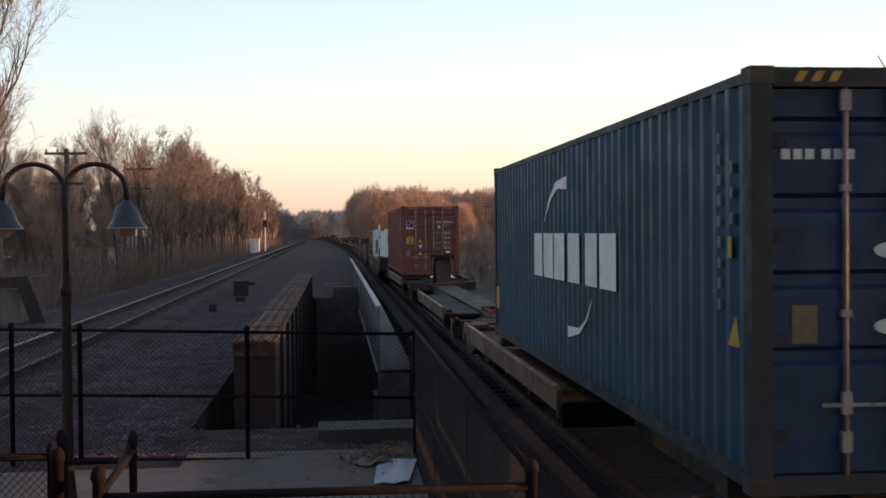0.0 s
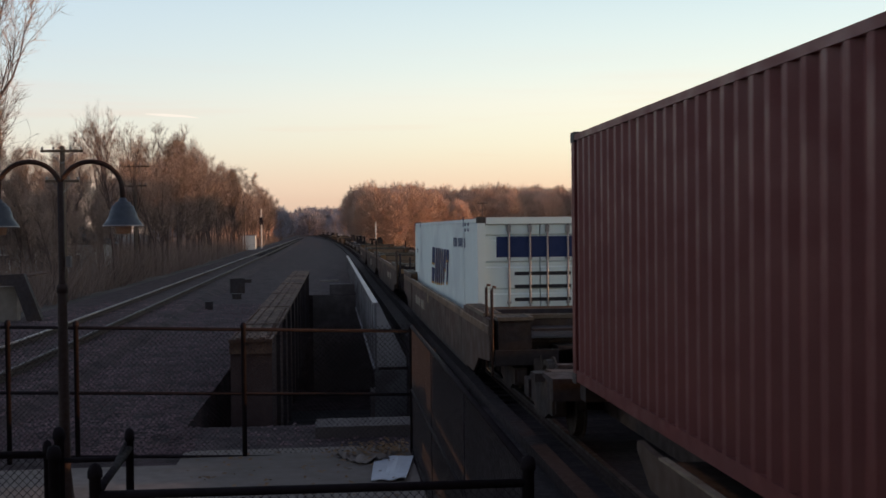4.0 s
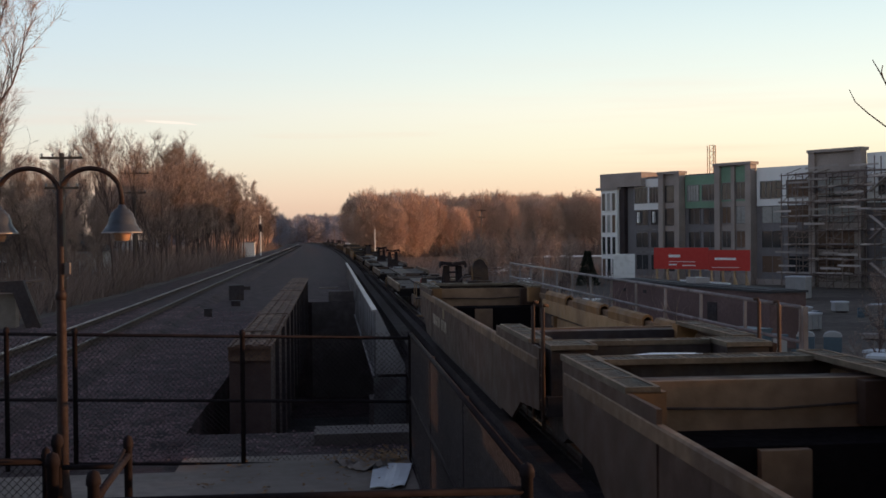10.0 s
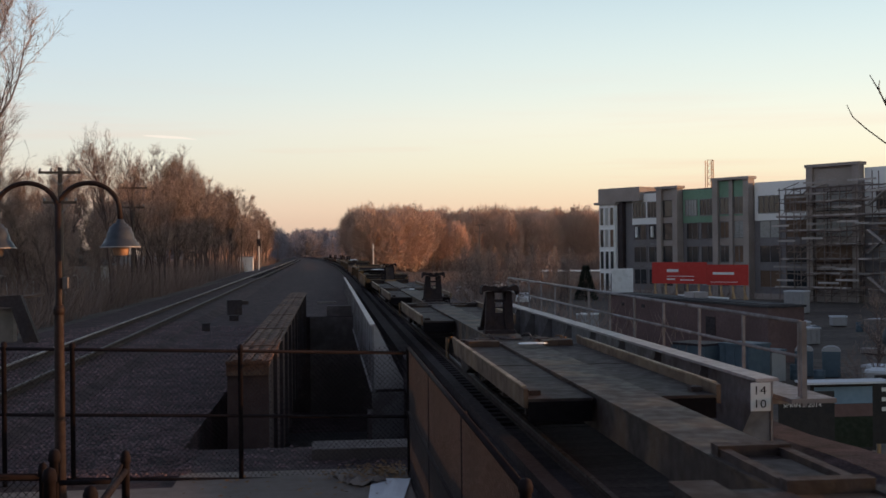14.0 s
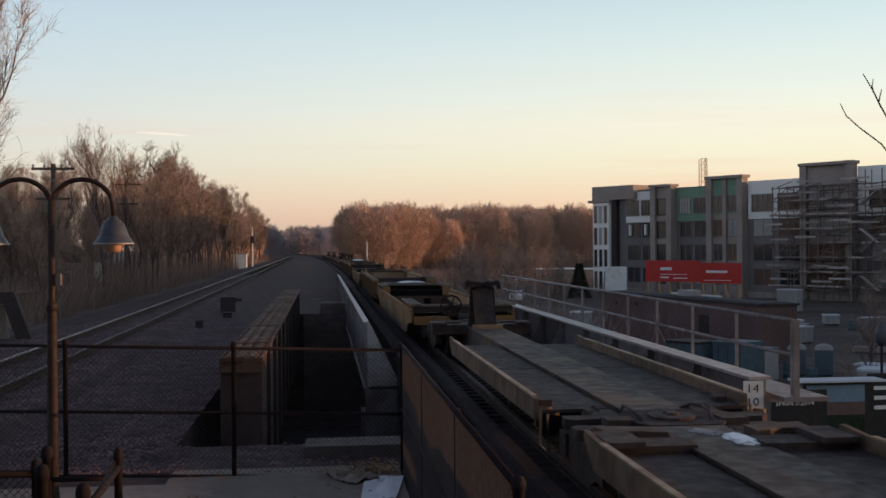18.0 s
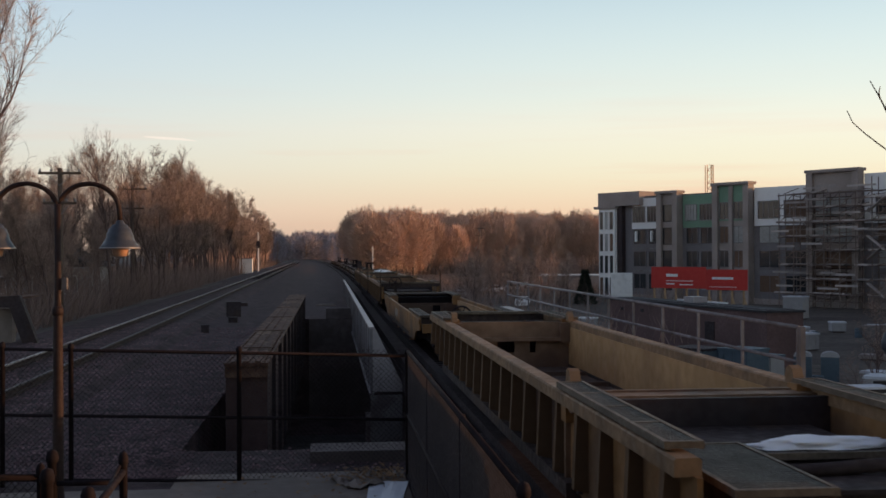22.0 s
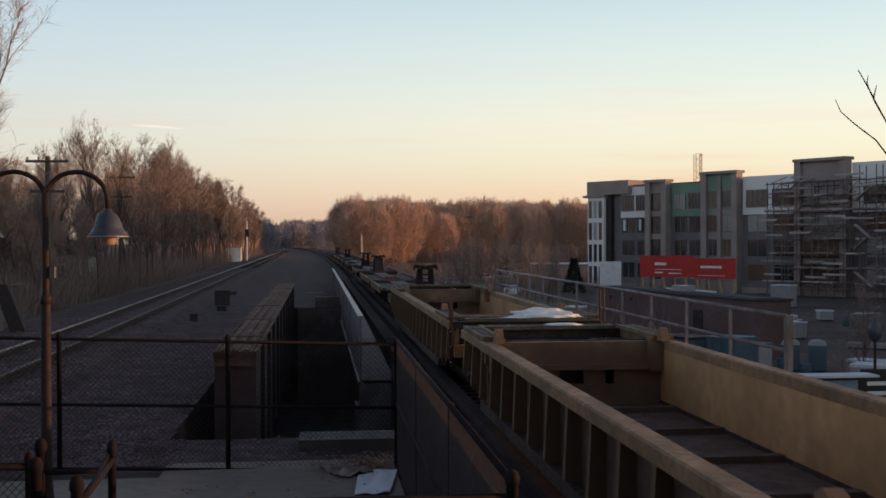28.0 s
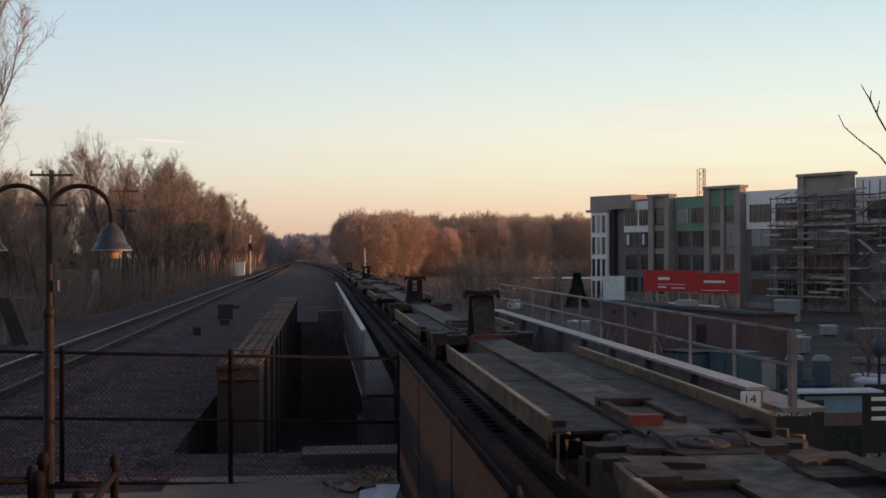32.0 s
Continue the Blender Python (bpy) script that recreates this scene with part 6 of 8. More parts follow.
# -- snow lying on car ends
def snow_heap(s, x, y, z, sx, sy, h, label, seed, material="snow"):
    t = thing("snow_patch", pose(TRACK_X, s, 0), label, "snow", "snow on the cars")
    bm = bmesh.new()
    bmesh.ops.create_icosphere(bm, subdivisions=4, radius=1)
    for v in bm.verts:
        k = 1 + 0.45 * noise.noise(v.co * 2.2 + Vector((seed, 0, 0))) + 0.2 * noise.noise(v.co * 6 + Vector((0, seed, 0)))
        v.co = Vector((x + v.co.x * sx * k, y + v.co.y * sy * k, z + max(-0.01, v.co.z) * h * (0.6 + 0.5 * k)))
    part("snow", bm, M[material], t, smooth=True)
    moves(t, s, 9)


snow_heap(44.2, 0.25, 0.55, 1.02, 0.42, 0.30, 0.16, "small heap of white snow on the deck", 1)
snow_heap(110.7, -0.52, 0.22, 1.335, 0.36, 0.13, 0.10, "lumpy strip of white snow on the car's end tread", 3)
snow_heap(110.7, 0.06, 0.22, 1.335, 0.08, 0.10, 0.08, "small lump of white snow on the car's end tread", 4)
snow_heap(130.2, 0.1, 0.22, 1.325, 0.55, 0.12, 0.06, "strip of white snow on the car's end tread", 5)
snow_heap(265.0, 0.38, 2.05, 1.12, 0.62, 0.16, 0.09, "strip of white snow on the car's end tread", 7)
snow_heap(348.6, 0.34, 0.50, 1.39, 0.66, 0.20, 0.16, "thick strip of white snow on the car's end tread", 9)
for i, (x, y, sx, sy) in enumerate(((0.92, 12.6, 0.16, 0.5), (0.80, 11.7, 0.10, 0.25), (0.98, 11.3, 0.14, 0.36), (0.86, 10.5, 0.12, 0.42), (1.0, 9.7, 0.10, 0.3), (0.2, 11.8, 0.10, 0.28))):
    snow_heap(153.4, x, y, 0.845 if x > 0.5 else 0.945, sx, sy, 0.02, "thin dirty patch of old snow on the platform", 11 + i, "snow_dirty")
snow_heap(205.9, 0.25, 15.8, 0.873, 0.14, 0.32, 0.03, "thin patch of snow on the sill", 13)
snow_heap(205.9, 0.05, 16.3, 0.873, 0.16, 0.2, 0.02, "thin dirty patch of old snow on the sill", 14, "snow_dirty")
for i, (x, y) in enumerate(((0.15, 13.0), (0.32, 12.5), (-0.4, 14.6))):
    snow_heap(288.2, x, y, 0.37, 0.16, 0.10, 0.05, "small clump of snow on the car's floor", 20 + i)
snow_heap(330.15, 0.3, 16.85, 1.39, 0.3, 0.10, 0.04, "thin strip of snow on the car's end tread", 31)
snow_heap(171.1, 0.1, 15.2, 0.95, 0.3, 0.14, 0.02, "thin patch of snow on the sill", 33)


# ---- trees ----
def make_tree(seed, h, r0, spread, n_twigs, twig_w, sides=5, crown_low=0.3, deep=3):
    """A bare tree: trunk and limbs as one tapered mesh, the fine twigs as a second one."""
    rng = random.Random(seed)
    tv, tf, cv, cf = [], [], [], []
    tips = []

    def limb(p, d, length, r, level):
        steps = (9, 5, 4, 3)[min(level, 3)]
        ring_prev, q, dd = None, Vector(p), Vector(d).normalized()
        for i in range(steps + 1):
            rr = max(0.006, r * (1 - 0.8 * i / steps))
            u = dd.orthogonal().normalized()
            w = dd.cross(u)
            k0 = len(tv)
            m = sides if level < 2 else 3
            for k in range(m):
                a = math.tau * k / m
                tv.append(q + (u * math.cos(a) + w * math.sin(a)) * rr)
            if ring_prev is not None:
                for k in range(m):
                    tf.append((ring_prev + k, ring_prev + (k + 1) % m, k0 + (k + 1) % m, k0 + k))
            ring_prev = k0
            f = i / steps
            if level < deep and (f > crown_low if level == 0 else i > 0):
                for _ in range((2 if rng.random() < 0.6 else 1) if level else rng.choice((1, 2, 2, 3))):
                    az = rng.random() * math.tau
                    out = (u * math.cos(az) + w * math.sin(az)).normalized()
                    lift = 0.25 + 0.35 * f
                    nd = (dd * (0.55 + 0.35 * f) + out * spread * rng.uniform(0.75, 1.15) + Vector((0, 0, lift))).normalized()
                    ln = length * (rng.uniform(0.30, 0.46) * (1.12 - 0.55 * f) if level == 0 else rng.uniform(0.42, 0.66) * (1.05 - 0.4 * f))
                    limb(q, nd, ln, rr * 0.6, level + 1)
            if level or f > crown_low:
                tips.append((q.copy(), dd.copy(), level + f))
            q = q + dd * (length / steps)
            bend_by = 0.06 if level == 0 else 0.16
            dd = (dd + Vector((rng.gauss(0, bend_by), rng.gauss(0, bend_by), 0.05 if level else 0.02))).normalized()
    limb((0, 0, 0), (rng.gauss(0, 0.04), rng.gauss(0, 0.04), 1), h * 0.9, r0, 0)
    cand = [t for t in tips if t[2] >= 1.4]
    for _ in range(n_twigs):
        q, d, lv = rng.choice(cand)
        nd = (d * 0.9 + Vector((rng.gauss(0, 0.55), rng.gauss(0, 0.55), rng.gauss(0.25, 0.4)))).normalized()
        ln = rng.uniform(0.3, 0.95) * (h / 13)
        w = nd.cross(Vector((rng.gauss(0, 1), rng.gauss(0, 1), rng.gauss(0, 1)))).normalized() * twig_w
        b = len(cv)
        mid = q + nd * ln * 0.5 + Vector((rng.gauss(0, 0.05), rng.gauss(0, 0.05), 0))
        cv.extend((q - w, q + w, mid + w * 0.6, mid - w * 0.6, q + nd * ln))
        cf.extend(((b, b + 1, b + 2, b + 3), (b + 3, b + 2, b + 4)))
        for _ in range(2):
            n2 = (nd + Vector((rng.gauss(0, 0.7), rng.gauss(0, 0.7), rng.gauss(0.1, 0.5)))).normalized()
            b = len(cv)
            cv.extend((mid - w * 0.6, mid + w * 0.6, mid + n2 * ln * 0.6))
            cf.append((b, b + 1, b + 2))
    a, c = bpy.data.meshes.new("trunk"), bpy.data.meshes.new("crown")
    a.from_pydata(tv, [], tf)
    c.from_pydata(cv, [], cf)
    a.materials.append(M["bark"])
    c.materials.append(M["twig"])
    return a, c


def make_dome(seed, h, width, n_twigs, twig_w, ln):
    """A far bare tree: trunk, a few limbs and a rounded, uneven crown of short twigs."""
    rng = random.Random(seed)
    bm = bmesh.new()
    add_tube(bm, [(0, 0, 0), (rng.gauss(0, 0.2), rng.gauss(0, 0.2), h * 0.4), (rng.gauss(0, 0.4), rng.gauss(0, 0.4), h * 0.85)], h * 0.016, 5, h * 0.004)
    for k in range(9):
        a, z = rng.random() * 6.28, h * rng.uniform(0.18, 0.6)
        r = width * rng.uniform(0.5, 0.9)
        add_tube(bm, [(0, 0, z), (math.cos(a) * r * 0.5, math.sin(a) * r * 0.5, z + h * 0.14), (math.cos(a) * r, math.sin(a) * r, z + h * 0.34)], h * 0.008, 4, h * 0.003)
    a = bpy.data.meshes.new("trunk")
    bm.to_mesh(a)
    bm.free()
    a.materials.append(M["bark_far_lit"])
    v, f = [], []
    for _ in range(n_twigs):
        d = Vector((rng.gauss(0, 1), rng.gauss(0, 1), rng.gauss(0.15, 1))).normalized()
        bump = 1 + 0.28 * noise.noise(d * 2.2 + Vector((seed, 0, 0))) + 0.18 * noise.noise(d * 6 + Vector((0, seed, 0)))
        rr = bump * rng.uniform(0.55, 1.0) ** 0.6
        p = Vector((d.x * width * rr, d.y * width * rr, h * 0.53 + d.z * h * 0.45 * rr))
        nd = (d + Vector((rng.gauss(0, 0.5), rng.gauss(0, 0.5), rng.gauss(0.7, 0.4)))).normalized()
        w = nd.cross(Vector((rng.gauss(0, 1), rng.gauss(0, 1), rng.gauss(0, 1)))).normalized() * twig_w
        b = len(v)
        v += [p - w, p + w, p + nd * ln * rng.uniform(0.5, 1.3)]
        f.append((b, b + 1, b + 2))
    c = bpy.data.meshes.new("crown")
    c.from_pydata(v, [], f)
    c.materials.append(M["twig_far_lit"])
    return a, c


def plant(kind, x, y, z, k, turn, label, group, name="tree"):
    t = thing(name, pose(x, y, z, 0, 0, turn), label, "tree", group)
    t.scale = (k, k, k)
    part("trunk", kind[0], None, t)
    part("crown", kind[1], None, t)
    return t


NEAR_KINDS = [make_tree(10 + i, 13, 0.17, (0.75, 0.95, 0.6, 0.85, 1.05, 0.7)[i], 2400, 0.012, crown_low=(0.30, 0.38, 0.45, 0.25, 0.4, 0.5)[i]) for i in range(6)]
MID_KINDS = [make_tree(30 + i, 13, 0.18, (0.8, 1.0, 0.7, 0.9)[i], 2400, 0.020, 4, crown_low=(0.25, 0.35, 0.4, 0.3)[i]) for i in range(4)]
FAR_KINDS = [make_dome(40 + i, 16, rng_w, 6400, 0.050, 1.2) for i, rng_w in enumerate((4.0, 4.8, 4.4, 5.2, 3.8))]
rng = random.Random(5)
for row, (dx, y0, y1, step) in enumerate(((-13.6, 48, 300, 4.6), (-16.5, 46, 300, 5.2), (-20.5, 52, 300, 6.5), (-26, 60, 300, 8.0))):
    y = y0
    while y < y1:
        x = dx - 0.0105 * y + rng.uniform(-1.2, 1.2)
        k = rng.uniform(0.55, 0.88)
        side = math.degrees(math.atan2(x, y))
        k *= 0.54 if side < -12.4 else 0.68 if side < -10.4 else 0.9 if side < -8.8 else 1.0
        if row < 2 and y < 57:
            y += step
            continue
        if row == 0 and y < 90:
            k *= 0.8
        plant(rng.choice(NEAR_KINDS if y < 115 else MID_KINDS), x, y, -0.9, k * 1.08, rng.uniform(0, 360), "bare brown winter tree beside the line", "trees along the line")
        y += step * rng.uniform(0.7, 1.3) * (1 if y < 150 else 1.5)
for i in range(26):
    y = rng.uniform(62, 118)
    side = radians(rng.uniform(-17.0, -12.2))
    plant(NEAR_KINDS[i % 6], math.tan(side) * y, y, -0.9, rng.uniform(0.030, 0.046) * (10 + y * 0.03) * (y + 30) / 100, rng.uniform(0, 360), "low bare brown tree in the thicket beside the line", "trees along the line")
tall = make_tree(77, 19, 0.22, 0.52, 5200, 0.011, crown_low=0.14)
plant(tall, -15.3, 53, -0.9, 0.95, 35, "tall pale bare tree rising above the others", "trees along the line")
plant(tall, -16.2, 56, -0.9, 0.74, 120, "tall pale bare tree rising above the others", "trees along the line")
open_tree = make_tree(78, 19, 0.24, 0.45, 320, 0.010, crown_low=0.5)
for x, y, k, turn in ((-13.9, 74, 0.54, 160), (-17.6, 78, 0.48, 40), (-16.2, 70, 0.43, 280), (-14.4, 84, 0.52, 100)):
    plant(open_tree, x, y, -0.9, k, turn, "tall pale bare tree rising above the others", "trees along the line")

lone = [make_tree(140 + i, 13, 0.20, (0.65, 0.9)[i], 1900, 0.012, crown_low=0.4) for i in range(2)]
for i, (x, y, k) in enumerate(((-16.4, 82, 0.78), (-17.7, 88, 0.80), (-15.2, 92, 0.78), (-16.4, 104, 0.90), (-15.6, 118, 0.92), (-16.6, 150, 0.98), (-16.2, 135, 0.92), (-17.6, 74, 0.66))):
    plant(lone[i % 2], x, y, -0.9, k, 70 * i, "bare tree with a dark trunk and a rounded reddish crown", "trees along the line")


def wood(name, spots, label, twigs="twig_far_lit"):
    """Many far trees as one object: too many to count."""
    vs, ls, ss, mats, off = [], [], [], [], 0
    for kind, x, y, z, k, turn in spots:
        c, sn = math.cos(turn) * k, math.sin(turn) * k
        for which, me in enumerate(kind):
            co = np.empty(len(me.vertices) * 3, np.float32)
            me.vertices.foreach_get("co", co)
            co = co.reshape(-1, 3)
            out = np.stack((co[:, 0] * c - co[:, 1] * sn + x, co[:, 0] * sn + co[:, 1] * c + y, co[:, 2] * k + z), 1)
            lo = np.empty(len(me.loops), np.int32)
            me.loops.foreach_get("vertex_index", lo)
            st = np.empty(len(me.polygons), np.int32)
            me.polygons.foreach_get("loop_total", st)
            vs.append(out)
            ls.append(lo + off)
            ss.append(st)
            mats.append(np.full(len(st), which, np.int32))
            off += len(out)
    v, l, t, mi = np.concatenate(vs), np.concatenate(ls), np.concatenate(ss), np.concatenate(mats)
    me = bpy.data.meshes.new(name)
    me.vertices.add(len(v))
    me.vertices.foreach_set("co", v.ravel())
    me.loops.add(len(l))
    me.loops.foreach_set("vertex_index", l)
    me.polygons.add(len(t))
    me.polygons.foreach_set("loop_start", np.concatenate(([0], np.cumsum(t)[:-1])).astype(np.int32))
    me.polygons.foreach_set("material_index", mi)
    me.materials.append(M["bark_far_lit"])
    me.materials.append(M[twigs])
    me.update(calc_edges=True)
    return tagged(new(name, me), label, "wood", kind="stuff")


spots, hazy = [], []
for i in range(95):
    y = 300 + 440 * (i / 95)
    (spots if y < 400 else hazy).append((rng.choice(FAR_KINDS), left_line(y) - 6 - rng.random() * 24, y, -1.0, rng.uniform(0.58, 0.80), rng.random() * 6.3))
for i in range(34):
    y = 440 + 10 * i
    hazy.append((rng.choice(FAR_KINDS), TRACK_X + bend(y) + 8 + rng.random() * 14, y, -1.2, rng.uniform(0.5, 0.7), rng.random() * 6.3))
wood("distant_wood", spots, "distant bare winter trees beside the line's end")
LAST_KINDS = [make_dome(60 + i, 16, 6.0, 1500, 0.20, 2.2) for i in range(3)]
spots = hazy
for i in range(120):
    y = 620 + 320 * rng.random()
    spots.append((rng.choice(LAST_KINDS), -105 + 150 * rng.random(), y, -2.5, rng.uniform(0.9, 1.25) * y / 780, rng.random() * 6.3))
wood("hazy_wood", spots, "trees closing the line's end, haze in their blue-grey colour", "twig_haze")
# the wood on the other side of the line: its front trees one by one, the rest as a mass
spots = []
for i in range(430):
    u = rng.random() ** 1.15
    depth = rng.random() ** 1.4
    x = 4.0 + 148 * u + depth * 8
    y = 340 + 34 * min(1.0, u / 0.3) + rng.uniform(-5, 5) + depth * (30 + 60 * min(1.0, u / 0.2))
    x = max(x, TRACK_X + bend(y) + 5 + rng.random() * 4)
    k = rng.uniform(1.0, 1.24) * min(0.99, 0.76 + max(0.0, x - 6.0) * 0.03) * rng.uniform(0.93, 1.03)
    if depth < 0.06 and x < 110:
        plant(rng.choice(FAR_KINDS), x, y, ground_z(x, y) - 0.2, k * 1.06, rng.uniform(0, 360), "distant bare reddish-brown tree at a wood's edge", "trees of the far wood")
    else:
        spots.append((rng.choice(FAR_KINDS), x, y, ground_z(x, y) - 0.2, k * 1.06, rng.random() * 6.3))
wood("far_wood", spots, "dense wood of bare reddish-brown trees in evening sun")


def brush(name, spots, n, hmax, w, seed, material, label):
    """Undergrowth: a tangle of thin stems."""
    rg = random.Random(seed)
    v, f = [], []
    for _ in range(n):
        x, y, z = spots(rg)
        hh = hmax * rg.uniform(0.3, 1.0)
        tip = Vector((x + rg.gauss(0, 0.42 * hh), y + rg.gauss(0, 0.42 * hh), z + hh))
        a = rg.random() * 6.28
        s = Vector((math.cos(a), math.sin(a), 0)) * w
        b = len(v)
        m = Vector((x, y, z)).lerp(tip, 0.5) + Vector((rg.gauss(0, .1), rg.gauss(0, .1), 0))
        v.extend((Vector((x, y, z)) - s, Vector((x, y, z)) + s, m + s * .7, m - s * .7, tip))
        f.extend(((b, b + 1, b + 2, b + 3), (b + 3, b + 2, b + 4)))
    me = bpy.data.meshes.new(name)
    me.from_pydata(v, [], f)
    me.materials.append(material)
    tagged(new(name, me), label, "undergrowth", kind="stuff")


def left_spot(rg):
    y = 40 + 330 * rg.random() ** 1.3
    return -12.4 - 0.0105 * y - rg.random() ** 1.4 * 22, y, -0.9


def right_spot(rg):
    x = rg.uniform(12, 140)
    y = 358 + rg.random() * 44
    return x, y, ground_z(x, y) - 0.2


def slope_spot(rg):
    y = 46 + 160 * rg.random() ** 1.5
    return 8.2 + rg.random() * 7, y, -0.6 - 2.6 * rg.random()


brush("undergrowth", left_spot, 15000, 3.4, 0.022, 3, M["twig_low"], "tangled bare brown undergrowth beside the line")
brush("undergrowth", right_spot, 15000, 7.0, 0.07, 4, M["twig_low"], "dense bare undergrowth at the edge of the far wood")
brush("undergrowth", lambda rg: ((-13.2 - 15 * rg.random() ** 1.5), rg.uniform(54, 120), -0.9), 7000, 3.4, 0.02, 13, M["twig_low"], "tall tangled bare brush beside the line")
brush("undergrowth", lambda rg: (rg.uniform(14, 62), rg.uniform(150, 300), -4.4), 7000, 3.2, 0.035, 14, M["twig_low"], "bare weeds and brush in the far lot")
brush("undergrowth", slope_spot, 2200, 1.7, 0.02, 6, M["twig_low"], "dry weeds and saplings on the embankment slope")

# sapling close by on the embankment
sapling = thing("sapling", pose(8.26, 16.0, -0.36), "thin bare sapling with a few upward twigs", "tree")
bm = bmesh.new()
add_tube(bm, [(0.30, 0, 0), (0.38, 0.1, 1.6), (0.47, 0.1, 3.2), (0.44, 0.1, 4.2), (0.32, 0.1, 4.9), (0.08, 0.1, 5.30), (-0.03, 0.1, 5.52), (-0.19, 0.1, 5.78)], 0.03, 6, 0.007)
part("stem", bm, M["pole_wood"], sapling, smooth=True)
for pts in ([(0.44, 0.1, 4.3), (0.09, 0.1, 4.73), (-0.26, 0.1, 4.98), (-0.46, 0.1, 5.15), (-0.55, 0.1, 5.33)], [(-0.03, 0.1, 5.5), (-0.05, 0.1, 5.60), (-0.03, 0.1, 5.70)], [(0.05, 0.1, 5.35), (0.10, 0.1, 5.55)], [(0.47, .1, 3.2), (.8, .1, 3.9), (1.0, .1, 4.8)]):
    bm = bmesh.new()
    add_tube(bm, pts, 0.014, 5, 0.006)
    part("twig", bm, M["pole_wood"], sapling, smooth=True)


# small bare trees round the far lot
lot = [make_tree(90 + i, 7, 0.10, 0.95, 900, 0.016, 4, crown_low=0.1, deep=2) for i in range(2)]
for i in range(30):
    y = rng.uniform(120, 235)
    plant(lot[i % 2], y * rng.uniform(0.115, 0.215), y, -4.35, rng.uniform(0.7, 1.1), rng.uniform(0, 360), "small bare grey-brown tree at the lot's edge", "trees of the lot")


# ---- poles and trackside things on the far left ----
def utility_pole(x, y, z0, z1, arm, label):
    p = thing("utility_pole", pose(x, y, z0), label, "utility pole")
    bm = bmesh.new()
    add_tube(bm, [(0, 0, 0), (0, 0, z1 - z0)], 0.16, 10, 0.11)
    part("pole", bm, M["pole_wood"], p, smooth=True)
    for k, (dz, w) in enumerate(((0.25, arm), (1.7, arm * 0.8))):
        part("crossarm", boxes((-w / 2, w / 2, -0.16, -0.05, z1 - z0 - dz - 0.06, z1 - z0 - dz + 0.06)), M["pole_wood"], p)
        for x2 in (-w * 0.46, -w * 0.2, w * 0.2, w * 0.46):
            bm = bmesh.new()
            add_lathe(bm, [(0.03, 0), (0.06, 0.04), (0.06, 0.12), (0.03, 0.16)], x2, -0.1, z1 - z0 - dz + 0.06, 8)
            part("insulator", bm, M["galv"], p)
        part("brace", tubes([[(-w * 0.3, -0.1, z1 - z0 - dz - 0.05), (0, -0.12, z1 - z0 - dz - 0.6)], [(w * 0.3, -0.1, z1 - z0 - dz - 0.05), (0, -0.12, z1 - z0 - dz - 0.6)]], 0.02, 5), M["galv"], p)
    return p


utility_pole(-12.92, 56, -0.9, 7.05, 2.0, "wooden utility pole with crossarms among the trees")
utility_pole(-14.6, 86, -0.9, 8.0, 2.2, "wooden utility pole with crossarms among the trees")
utility_pole(32.2, 240, -4.3, 8.5, 2.2, "distant wooden utility pole with crossarms")
cab = thing("signal_cabinet", pose(-14.95, 205, -0.9), "white metal signal cabinet beside the line", "cabinet")
part("case", boxes((-1.3, 1.3, -1, 1, 0.3, 2.9)), M["white_paint"], cab, bevel=0.04)
part("roof", boxes((-1.45, 1.45, -1.15, 1.15, 2.9, 3.05)), M["silver"], cab, bevel=0.03)
part("plinth", boxes((-1.2, 1.2, -0.9, 0.9, 0, 0.3)), M["concrete"], cab)
part("door", boxes((-0.5, 0.5, -1.03, -1.0, 0.5, 2.5)), M["white_paint"], cab)
mast = thing("signal_mast", pose(-13.25, 215, -0.6), "slim pale signal mast beside the line", "signal")
part("pole", tubes([[(0, 0, 0), (0, 0, 7.6)]], 0.14, 8), M["white_paint"], mast)
part("ladder", tubes([[(0.25, 0, 0.5), (0.25, 0, 7.2)], [(0.5, 0, 0.5), (0.5, 0, 7.2)]], 0.03, 5), M["galv"], mast)
part("signal_head", boxes((-0.35, 0.35, -0.35, -0.15, 4.6, 6.0)), M["black_steel"], mast, bevel=0.05)
m2 = thing("signal_mast", pose(-14.9, 195, -0.6), "slim dark signal post among the trees", "signal")
part("pole", tubes([[(0, 0, 0), (0, 0, 8.5)]], 0.10, 8), M["pole_wood"], m2)
m3 = thing("signal_mast", pose(9.0, 232, -0.8), "slim pale signal mast beside the train", "signal")
part("pole", tubes([[(0, 0, 0), (0, 0, 5.2)]], 0.11, 8), M["white_paint"], m3)

house = thing("house", pose(-20.8, 82, -0.9), "grey clapboard house half hidden behind the trees", "house")
part("wall", boxes((-4, 4, 0, 7, 0, 3.0)), M["siding"], house)
bm = bmesh.new()
add_prism(bm, [(-4.4, 2.9), (4.4, 2.9), (0, 5.0)], 7.8, "y", -0.4)
part("roof", bm, M["roof_dark"], house)
for x in (-2.3, 0.4, 2.6):
    wnd = part("window", boxes((x - 0.5, x + 0.5, -0.05, -0.003, 1.0, 2.3)), M["white_paint"], house)
    part("pane", boxes((x - 0.4, x + 0.4, -0.06, -0.052, 1.1, 2.2)), M["win_dark"], wnd)


